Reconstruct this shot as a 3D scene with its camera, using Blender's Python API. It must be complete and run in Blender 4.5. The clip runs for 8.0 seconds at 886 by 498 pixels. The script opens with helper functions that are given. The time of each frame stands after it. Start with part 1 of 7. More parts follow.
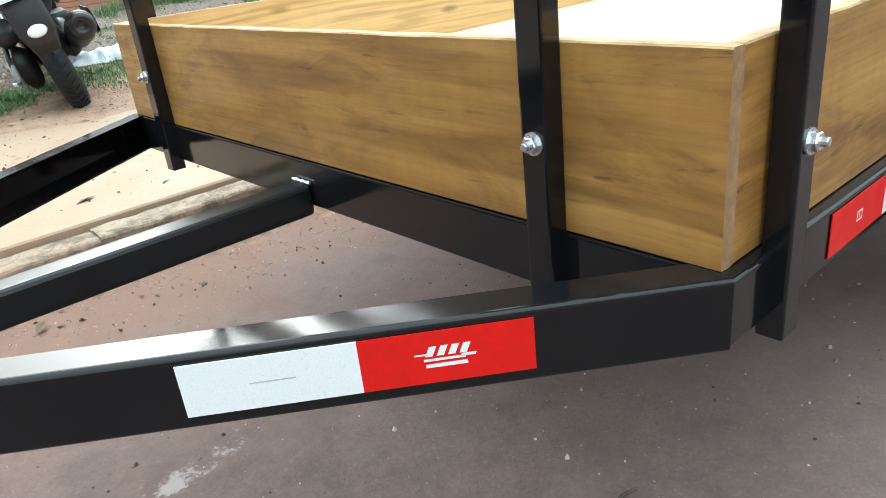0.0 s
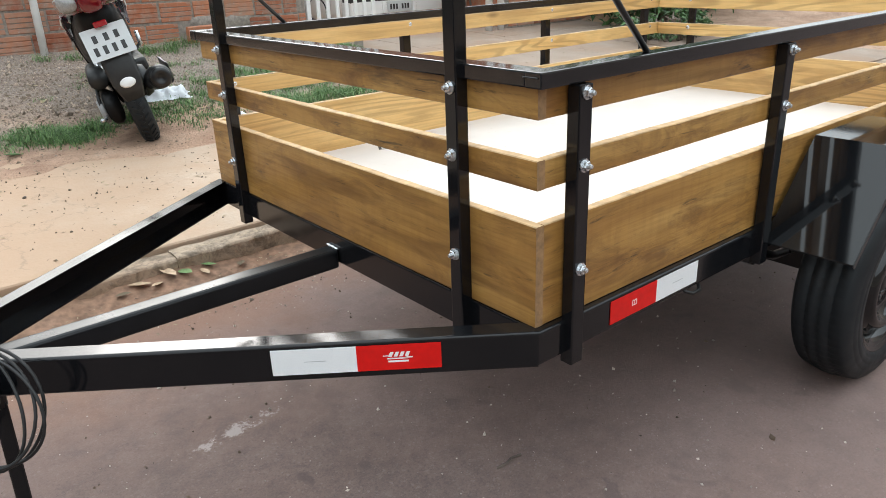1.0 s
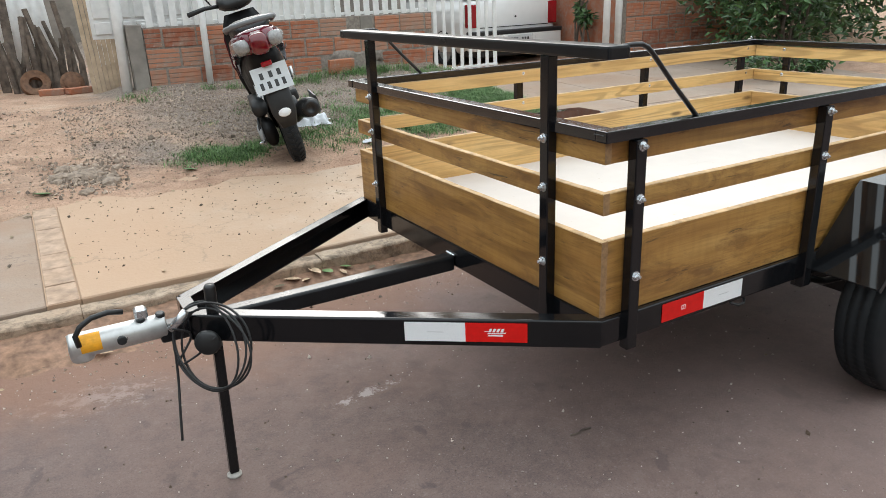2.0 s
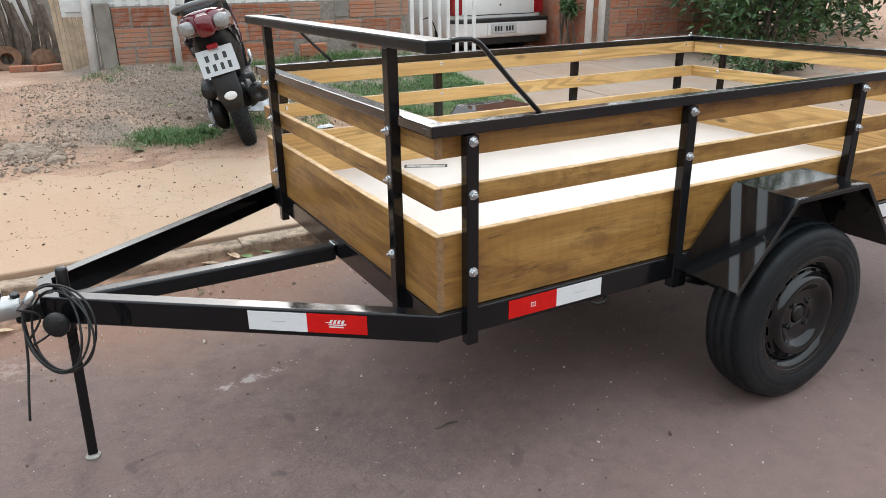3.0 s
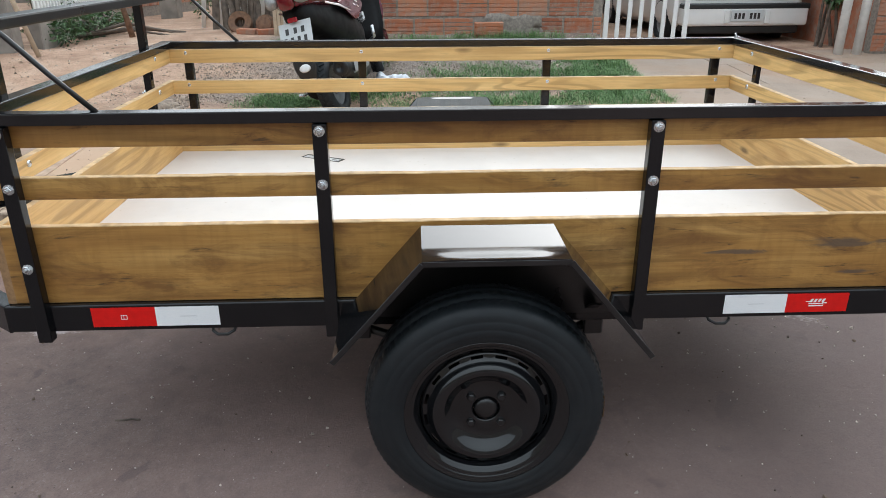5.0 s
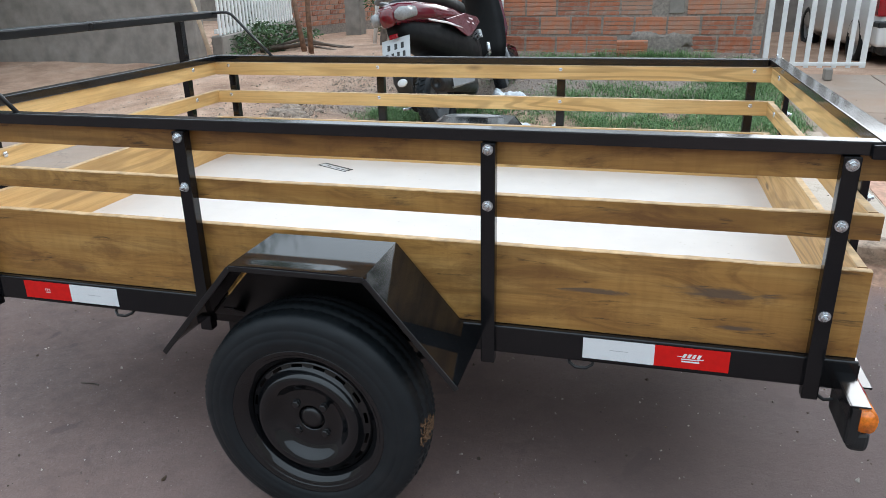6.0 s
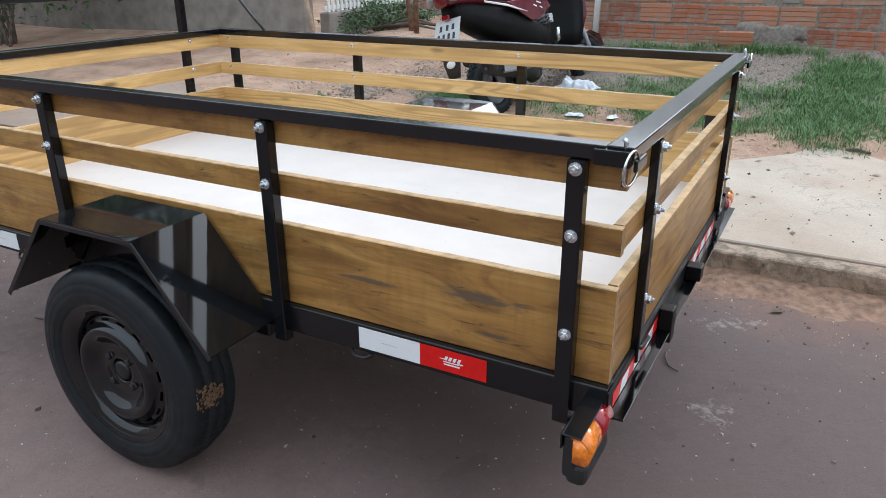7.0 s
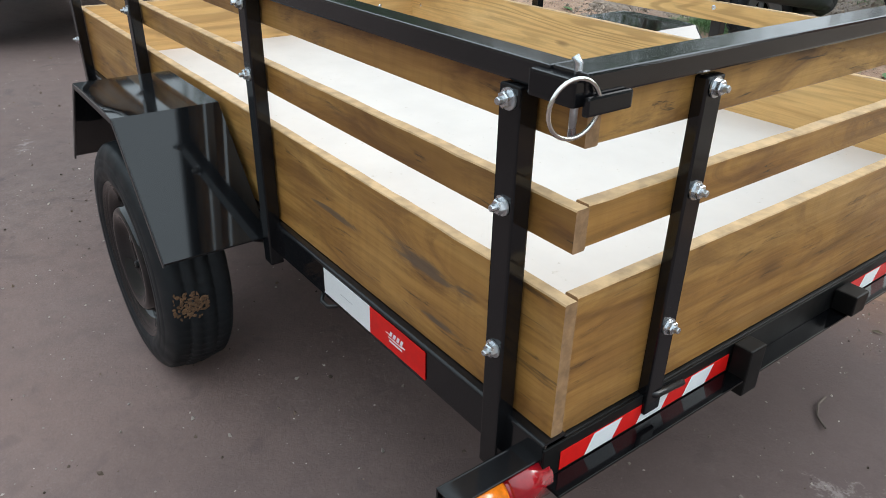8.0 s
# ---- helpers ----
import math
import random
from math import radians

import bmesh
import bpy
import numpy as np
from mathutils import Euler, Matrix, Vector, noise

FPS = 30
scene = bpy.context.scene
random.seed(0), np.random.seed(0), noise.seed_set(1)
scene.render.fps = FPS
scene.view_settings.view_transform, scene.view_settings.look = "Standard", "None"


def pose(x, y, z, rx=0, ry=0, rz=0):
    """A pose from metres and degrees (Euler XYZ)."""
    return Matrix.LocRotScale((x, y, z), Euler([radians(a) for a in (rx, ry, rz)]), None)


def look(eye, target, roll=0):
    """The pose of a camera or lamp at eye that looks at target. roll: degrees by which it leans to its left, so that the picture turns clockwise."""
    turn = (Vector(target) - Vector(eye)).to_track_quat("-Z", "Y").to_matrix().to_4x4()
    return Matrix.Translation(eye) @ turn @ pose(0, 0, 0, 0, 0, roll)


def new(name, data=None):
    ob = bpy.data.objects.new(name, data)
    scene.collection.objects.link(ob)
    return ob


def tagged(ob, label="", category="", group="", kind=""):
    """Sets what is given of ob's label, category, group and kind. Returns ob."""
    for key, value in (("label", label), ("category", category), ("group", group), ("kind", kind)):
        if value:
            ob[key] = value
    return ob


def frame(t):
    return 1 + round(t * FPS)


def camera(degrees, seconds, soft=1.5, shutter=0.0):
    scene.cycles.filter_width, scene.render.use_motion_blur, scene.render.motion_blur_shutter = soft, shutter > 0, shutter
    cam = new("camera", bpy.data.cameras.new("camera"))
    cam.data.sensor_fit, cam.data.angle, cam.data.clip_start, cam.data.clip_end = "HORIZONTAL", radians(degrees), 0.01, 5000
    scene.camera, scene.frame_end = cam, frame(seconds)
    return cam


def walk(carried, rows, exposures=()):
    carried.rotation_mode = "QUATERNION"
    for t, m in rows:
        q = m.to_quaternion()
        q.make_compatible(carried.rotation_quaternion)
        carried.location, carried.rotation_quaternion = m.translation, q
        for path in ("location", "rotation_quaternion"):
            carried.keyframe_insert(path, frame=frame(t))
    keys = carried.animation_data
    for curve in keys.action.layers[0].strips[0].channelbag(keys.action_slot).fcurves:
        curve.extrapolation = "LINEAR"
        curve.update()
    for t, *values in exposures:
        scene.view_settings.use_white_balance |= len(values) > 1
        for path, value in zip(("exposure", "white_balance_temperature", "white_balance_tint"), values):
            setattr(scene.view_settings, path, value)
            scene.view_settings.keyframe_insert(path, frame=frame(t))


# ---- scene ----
cam = camera(63.3, 8.0, soft=0.45)
PATH = [
    (0, (-0.551, -0.266, 0.802), (0.623, 1.139, -0.001), -6.5),
    (0.5, (-0.693, -0.551, 0.941), (0.466, 0.877, 0.155), -4.3),
    (1, (-0.862, -0.802, 1.136), (0.3, 0.646, 0.391), -2.2),
    (1.5, (-1.079, -1.007, 1.248), (-0.113, 0.594, 0.54), -5.3),
    (1.7, (-1.124, -1.081, 1.272), (-0.167, 0.534, 0.583), -3.5),
    (2.8, (-0.893, -1.412, 1.278), (0.01, 0.244, 0.615), -1.7),
    (3, (-0.755, -1.402, 1.276), (0.146, 0.237, 0.568), -0.9),
    (3.5, (-0.335, -1.49, 1.278), (0.4, 0.207, 0.516), -0.4),
    (4, (0.066, -1.544, 1.283), (0.624, 0.222, 0.53), 1.9),
    (4.5, (0.518, -1.575, 1.282), (0.808, 0.256, 0.532), -2.6),
    (5, (1.009, -1.605, 1.284), (1.08, 0.245, 0.527), -0.2),
    (5.2, (1.182, -1.564, 1.269), (1.16, 0.299, 0.541), -1.0),
    (6.3, (2.116, -1.465, 1.275), (1.508, 0.3, 0.558), 0.5),
    (6.5, (2.276, -1.375, 1.258), (1.637, 0.377, 0.536), 1.9),
    (7, (2.645, -1.176, 1.255), (1.753, 0.452, 0.511), -0.3),
    (7.2, (2.741, -1.066, 1.262), (1.73, 0.424, 0.392), 0.2),
    (7.5, (2.825, -0.843, 1.211), (1.56, 0.463, 0.379), 0.4),
    (8, (2.823, -0.52, 1.134), (1.415, 0.551, 0.201), 1.2),
]
EXPOSURE = [
    (0, 1.02, 6330, 3), (0.5, 0.70, 6540, 8), (1, 0.52, 6700, 10), (1.5, 0.35, 6750, 10), (1.8, 0.33, 6750, 10), (3, 0.40, 6680, 12), (3.5, 0.44, 6560, 10),
    (4, 0.43, 6400, 10), (4.5, 0.31, 6400, 10), (5.2, 0.30, 6400, 10), (6.3, 0.26, 6020, 9), (7, 0.21, 6120, 12), (7.5, 0.24, 6260, 13), (8, 0.22, 6340, 8)]
walk(cam, [(t, look(eye, target, roll)) for t, eye, target, roll in PATH], EXPOSURE)

# ---- light ----
world = bpy.data.worlds.new("sky")
scene.world = world
world.use_nodes = True
wn, wl = world.node_tree.nodes, world.node_tree.links
sky = wn.new("ShaderNodeTexSky")
sky.sky_type, sky.sun_disc = "NISHITA", False
sky.sun_elevation, sky.sun_rotation = radians(30), radians(19)
sky.air_density, sky.dust_density, sky.ozone_density = 1.0, 7.0, 1.0
pale = wn.new("ShaderNodeHueSaturation")
pale.inputs["Saturation"].default_value = 0.15
wl.new(sky.outputs["Color"], pale.inputs["Color"])
wl.new(pale.outputs["Color"], wn["Background"].inputs["Color"])
wn["Background"].inputs["Strength"].default_value = 0.06
# the even grey of the cloud cover
cloud = wn.new("ShaderNodeBackground")
cloud.inputs["Strength"].default_value = 0.58
# overcast: three times as bright overhead as at the horizon
where = wn.new("ShaderNodeTexCoord")
height = wn.new("ShaderNodeSeparateXYZ")
wl.new(where.outputs["Generated"], height.inputs[0])
rise = wn.new("ShaderNodeMapRange")
wl.new(height.outputs["Z"], rise.inputs["Value"])
rise.inputs["To Min"].default_value, rise.inputs["To Max"].default_value = 1.0, 3.0
tint = wn.new("ShaderNodeMix")
tint.data_type, tint.blend_type = "RGBA", "MULTIPLY"
tint.inputs[0].default_value = 1.0
tint.inputs[6].default_value = (0.80, 0.92, 1.0, 1)
wl.new(rise.outputs[0], tint.inputs[7])
wl.new(tint.outputs[2], cloud.inputs["Color"])
both = wn.new("ShaderNodeAddShader")
wl.new(wn["Background"].outputs[0], both.inputs[0])
wl.new(cloud.outputs[0], both.inputs[1])
wl.new(both.outputs[0], wn["World Output"].inputs["Surface"])
sun_data = bpy.data.lights.new("sun", "SUN")
sun_data.energy, sun_data.angle, sun_data.color = 0.29, radians(18), (1.0, 0.99, 0.97)
sun = new("sun", sun_data)
sun.matrix_world = look((7.0, 20.0, 12.2), (0.0, 0.0, 0))

# ---- materials ----


class Nodes:
    """A short hand for building node materials."""

    def __init__(self, name, rough=0.6, metal=0.0, coat=0.0, spec=0.5):
        self.mat = bpy.data.materials.new(name)
        self.mat.use_nodes = True
        self.t = self.mat.node_tree
        self.b = self.t.nodes["Principled BSDF"]
        self.b.inputs["Roughness"].default_value = rough
        self.b.inputs["Metallic"].default_value = metal
        self.b.inputs["Coat Weight"].default_value = coat
        self.b.inputs["Coat Roughness"].default_value = 0.05
        self.b.inputs["Specular IOR Level"].default_value = spec
        self.co = self.t.nodes.new("ShaderNodeTexCoord").outputs["Object"]

    def put(self, sock, v):
        if hasattr(v, "is_output"):
            self.t.links.new(v, sock)
        else:
            sock.default_value = v

    def coords(self, scale=(1, 1, 1), rot=(0, 0, 0), shift=None, src=None):
        n = self.t.nodes.new("ShaderNodeMapping")
        self.put(n.inputs["Vector"], src or self.co)
        n.inputs["Scale"].default_value = scale
        n.inputs["Rotation"].default_value = rot
        if shift is not None:
            self.put(n.inputs["Location"], shift)
        return n.outputs["Vector"]

    def noise(self, scale=5.0, detail=4.0, rough=0.55, vec=None, dist=0.0):
        n = self.t.nodes.new("ShaderNodeTexNoise")
        self.put(n.inputs["Vector"], vec or self.co)
        n.inputs["Scale"].default_value = scale
        n.inputs["Detail"].default_value = detail
        n.inputs["Roughness"].default_value = rough
        n.inputs["Distortion"].default_value = dist
        return n.outputs["Fac"]

    def voronoi(self, scale=5.0, vec=None, feature="F1", out="Distance"):
        n = self.t.nodes.new("ShaderNodeTexVoronoi")
        n.feature = feature
        self.put(n.inputs["Vector"], vec or self.co)
        n.inputs["Scale"].default_value = scale
        return n.outputs[out]

    def ramp(self, fac, stops):
        n = self.t.nodes.new("ShaderNodeValToRGB")
        self.put(n.inputs["Fac"], fac)
        el = n.color_ramp.elements
        while len(el) < len(stops):
            el.new(0.5)
        for e, (p, c) in zip(el, stops):
            e.position = p
            e.color = (*c, 1) if isinstance(c, tuple) else (c, c, c, 1)
        return n.outputs["Color"]

    def mix(self, fac, a, b, mode="MIX"):
        n = self.t.nodes.new("ShaderNodeMix")
        n.data_type, n.blend_type = "RGBA", mode
        self.put(n.inputs[0], fac)
        self.put(n.inputs[6], (*a, 1) if isinstance(a, tuple) else a)
        self.put(n.inputs[7], (*b, 1) if isinstance(b, tuple) else b)
        return n.outputs[2]

    def calc(self, op, a, b=0.0, c=0.0):
        n = self.t.nodes.new("ShaderNodeMath")
        n.operation = op
        for s, v in zip(n.inputs, (a, b, c)):
            self.put(s, v)
        return n.outputs[0]

    def axis(self, k):
        n = self.t.nodes.new("ShaderNodeSeparateXYZ")
        self.put(n.inputs[0], self.co)
        return n.outputs[k]

    def band(self, v, lo, hi):
        """0 below lo, 1 above hi, smooth between."""
        n = self.t.nodes.new("ShaderNodeMapRange")
        n.interpolation_type = "SMOOTHSTEP"
        self.put(n.inputs["Value"], v)
        n.inputs["From Min"].default_value = lo
        n.inputs["From Max"].default_value = hi
        return n.outputs["Result"]

    def random(self):
        return self.t.nodes.new("ShaderNodeObjectInfo").outputs["Random"]

    def island(self):
        return self.t.nodes.new("ShaderNodeNewGeometry").outputs["Random Per Island"]

    def colour(self, v):
        self.put(self.b.inputs["Base Color"], (*v, 1) if isinstance(v, tuple) else v)
        return self

    def rough(self, v):
        self.put(self.b.inputs["Roughness"], v)
        return self

    def bump(self, h, strength=0.3, dist=0.01):
        n = self.t.nodes.new("ShaderNodeBump")
        n.inputs["Strength"].default_value = strength
        n.inputs["Distance"].default_value = dist
        self.put(n.inputs["Height"], h)
        self.t.links.new(n.outputs["Normal"], self.b.inputs["Normal"])
        return self


def simple(name, colour, rough=0.5, metal=0.0, coat=0.0, vary=0.12, scale=30.0, bump=0.0, spec=0.5):
    m = Nodes(name, rough, metal, coat, spec)
    n = m.noise(scale, 4)
    dark = tuple(c * (1 - vary) for c in colour)
    lite = tuple(min(1, c * (1 + vary)) for c in colour)
    m.colour(m.ramp(n, [(0.3, dark), (0.7, lite)]))
    m.rough(m.ramp(m.noise(scale * 0.4, 3), [(0.3, max(0.02, rough * 0.8)), (0.7, min(1, rough * 1.2))]))
    if bump:
        m.bump(n, bump, 0.004)
    return m.mat


def wood(name, along, tones, line=0.55, gloss=0.42, dirt=1.0, smears=(), fine=62.0):
    """Stained plain-sawn pine whose grain runs along the axis given. smears: x, z, half length, half height of large grey marks on the street side."""
    m = Nodes(name, gloss, coat=0.10)
    sh = m.t.nodes.new("ShaderNodeCombineXYZ")
    r = m.random()
    for k, f in enumerate((13.0, 7.0, 5.0)):
        m.put(sh.inputs[k], m.calc("MULTIPLY", r, f))

    def stretched(a, c):
        v = [c, c, c]
        v[along] = a
        return m.coords(tuple(v), shift=sh.outputs[0])

    # growth rings: the contour lines of a stretched field
    field = m.noise(1.0, 2.5, 0.45, stretched(0.45, 5.5), 0.3)
    rings = m.calc("SINE", m.calc("MULTIPLY", field, fine))
    fibre = m.noise(1.0, 5, 0.7, stretched(2.6, 120.0))
    where = m.band(m.noise(1.0, 3, 0.5, stretched(0.9, 4.0)), 0.40, 0.62)
    # cloudy base: bands of brown stain over ochre
    soft = m.noise(1.0, 5, 0.60, stretched(1.5, 8.5), 0.9)
    base = m.ramp(soft, [(0.30, tones[0]), (0.50, tones[1]), (0.72, tones[2])])
    c = m.mix(m.calc("MULTIPLY", m.calc("MULTIPLY", m.band(rings, -0.2, 1.0), line), where), base, tuple(v * 0.55 for v in tones[0]))
    c = m.mix(m.ramp(fibre, [(0.36, 0.26), (0.56, 0.0)]), c, tuple(v * 0.5 for v in tones[0]))
    # faint bars left across the grain by the stain cloth
    v = [5.0, 5.0, 5.0]
    v[along] = 34.0
    bars = m.noise(1.0, 3, 0.6, m.coords(tuple(v), shift=sh.outputs[0]), 0.4)
    c = m.mix(m.ramp(bars, [(0.46, 0.0), (0.72, 0.30 * dirt)]), c, tuple(v * 0.62 for v in tones[0]))
    # soft brown blotches, dark sap streaks, short dark dashes, small knots
    stain = m.noise(1.0, 6, 0.66, stretched(4.2, 15.0), 1.2)
    c = m.mix(m.ramp(stain, [(0.47, 0.0), (0.68, 0.85 * dirt)]), c, tuple(v * k for v, k in zip(tones[0], (0.46, 0.42, 0.50))))
    streak = m.noise(1.0, 5, 0.68, stretched(3.2, 24.0), 0.8)
    c = m.mix(m.ramp(streak, [(0.61, 0.0), (0.74, 0.72 * dirt)]), c, (0.055, 0.036, 0.022))
    dash = m.noise(1.0, 4, 0.65, stretched(7.5, 75.0), 0.9)
    c = m.mix(m.calc("MULTIPLY", m.band(dash, 0.60, 0.68), m.ramp(stain, [(0.42, 0.0), (0.58, 0.85 * dirt)])), c, (0.040, 0.025, 0.015))
    knot = m.voronoi(1.0, stretched(2.6, 9.0))
    c = m.mix(m.ramp(knot, [(0.05, 0.75), (0.13, 0.0)]), c, (0.07, 0.035, 0.015))
    ragged = m.noise(1.0, 6, 0.7, stretched(7.0, 50.0), 0.8)
    for x, z, hx, hz in smears:
        dx = m.calc("DIVIDE", m.calc("SUBTRACT", m.axis(0), x), hx)
        dz = m.calc("DIVIDE", m.calc("SUBTRACT", m.axis(2), z), hz)
        d = m.calc("SQRT", m.calc("ADD", m.calc("MULTIPLY", dx, dx), m.calc("MULTIPLY", dz, dz)))
        d = m.calc("ADD", d, m.calc("MULTIPLY", m.calc("SUBTRACT", ragged, 0.5), 3.2))
        near = m.calc("MULTIPLY", m.calc("LESS_THAN", m.axis(1), 0.1), m.calc("SUBTRACT", 1.0, m.band(d, 0.35, 1.05)))
        c = m.mix(m.calc("MULTIPLY", near, 0.85), c, (0.105, 0.075, 0.056))
    tone = m.ramp(r, [(0.0, (0.88, 0.82, 0.76)), (0.45, (1.02, 0.99, 0.93)), (1.0, (1.10, 1.10, 1.06))])
    m.colour(m.mix(1.0, c, tone, "MULTIPLY"))
    m.rough(m.ramp(fibre, [(0.3, gloss + 0.14), (0.7, gloss - 0.06)]))
    m.bump(fibre, 0.2, 0.0015)
    return m.mat


SMEARS = ((2.068, 0.621, 0.110, 0.019), (1.805, 0.599, 0.095, 0.008), (2.10, 0.540, 0.06, 0.007))
PINE = ((0.29, 0.136, 0.033), (0.415, 0.222, 0.060), (0.51, 0.305, 0.100))
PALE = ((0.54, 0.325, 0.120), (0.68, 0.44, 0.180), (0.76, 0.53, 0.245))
wood_x, wood_y = wood("stained_pine_x", 0, PINE, 0.55, dirt=0.88, smears=SMEARS), wood("stained_pine_y", 1, PINE, 0.5, dirt=0.7)
slat_x, slat_y = wood("varnished_slat_x", 0, PINE, 0.6), wood("varnished_slat_y", 1, PINE, 0.55)
pale_x, pale_y = wood("pale_pine_x", 0, PALE, 0.55, 0.5, 0.15, fine=120.0), wood("pale_pine_y", 1, PALE, 0.55, 0.5, 0.12, fine=120.0)
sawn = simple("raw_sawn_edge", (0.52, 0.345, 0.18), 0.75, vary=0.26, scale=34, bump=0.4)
end_grain = simple("end_grain", (0.30, 0.175, 0.085), 0.7, vary=0.28, scale=60, bump=0.3)


def black_paint():
    """Fresh gloss enamel, faintly wavy, with dust."""
    m = Nodes("black_gloss_paint", 0.14, spec=0.36)
    dust = m.noise(3.5, 5, 0.65)
    m.colour(m.ramp(dust, [(0.35, (0.0055, 0.006, 0.0075)), (0.8, (0.011, 0.0105, 0.011))]))
    m.rough(m.ramp(m.noise(9, 4), [(0.35, 0.07), (0.75, 0.19)]))
    m.bump(m.noise(11, 3), 0.10, 0.003)
    return m.mat


black = black_paint()
gloss = simple("black_fender_paint", (0.006, 0.0065, 0.0075), 0.06, coat=0.0, vary=0.2, scale=12, spec=0.5)
rail_paint = simple("black_rail_paint", (0.007, 0.0072, 0.0085), 0.12, coat=0.2, vary=0.25, scale=14)
rim_paint = simple("black_wheel_paint", (0.006, 0.0067, 0.008), 0.075, coat=0.0, vary=0.2, scale=12, spec=0.5)
flange_paint = simple("black_flange_paint", (0.003, 0.003, 0.0035), 0.10, vary=0.2, scale=12, spec=0.22)
tube_paint = simple("black_tube_paint", (0.006, 0.0072, 0.009), 0.33, vary=0.25, scale=16, spec=0.36)
satin = simple("black_steel_satin", (0.009, 0.009, 0.010), 0.32, vary=0.3, scale=25)
pale_steel = simple("dusty_galvanised_steel", (0.38, 0.36, 0.33), 0.55, 0.3, vary=0.3, scale=60)
zinc = simple("zinc_plated_steel", (0.62, 0.64, 0.66), 0.28, 0.9, vary=0.15, scale=90)
chrome = simple("bright_steel_ring", (0.75, 0.74, 0.70), 0.2, 1.0, vary=0.1, scale=60)
silver = simple("silver_cast_paint", (0.55, 0.55, 0.54), 0.32, 0.6, vary=0.1, scale=40)
red_tape = simple("red_reflective_film", (0.70, 0.010, 0.008), 0.36, vary=0.07, scale=60, spec=0.3)
white_ink = simple("white_ink", (0.85, 0.85, 0.85), 0.4, vary=0.03)
orange_label = simple("orange_paper_label", (0.85, 0.38, 0.02), 0.5, vary=0.15, scale=60)
dark_ink = simple("dark_ink", (0.02, 0.02, 0.02), 0.5)
rubber_plain = simple("black_rubber", (0.014, 0.014, 0.015), 0.55, vary=0.3, scale=40)


def white_film():
    """Reflective film with a fine honeycomb."""
    m = Nodes("white_reflective_film", 0.3, coat=0.3)
    cell = m.voronoi(300.0, feature="DISTANCE_TO_EDGE")
    m.colour(m.mix(m.ramp(cell, [(0.02, 1.0), (0.08, 0.0)]), (0.86, 0.88, 0.89), (0.78, 0.81, 0.83)))
    return m.mat


white_tape = white_film()


def tyre_rubber():
    m = Nodes("tyre_rubber", 0.5, spec=0.28)
    n = m.noise(7, 5, 0.6)
    m.colour(m.ramp(n, [(0.3, (0.0075, 0.0100, 0.0125)), (0.6, (0.0135, 0.0165, 0.0190)), (0.85, (0.026, 0.0260, 0.0265))]))
    m.rough(m.ramp(m.noise(20, 3), [(0.3, 0.42), (0.7, 0.62)]))
    m.bump(m.noise(120, 2), 0.15, 0.001)
    return m.mat


rubber = tyre_rubber()


def bed_paint():
    """White coated ply, scuffed and speckled."""
    m = Nodes("white_coated_board", 0.7, spec=0.2)
    n = m.noise(5, 5, 0.6)
    c = m.ramp(n, [(0.3, (0.605, 0.548, 0.508)), (0.7, (0.66, 0.600, 0.555))])
    specks = m.ramp(m.noise(60, 3, 0.6), [(0.68, 0.0), (0.74, 0.6)])
    c = m.mix(specks, c, (0.45, 0.38, 0.30))
    scuff = m.ramp(m.noise(2.2, 5, 0.7, m.coords((0.6, 7, 7))), [(0.62, 0.0), (0.72, 0.35)])
    m.colour(m.mix(scuff, c, (0.55, 0.50, 0.44)))
    return m.mat


bed_white = bed_paint()
dark_sheet = simple("dark_bounce_sheet", (0.035, 0.024, 0.018), 0.6, vary=0.25, scale=20)


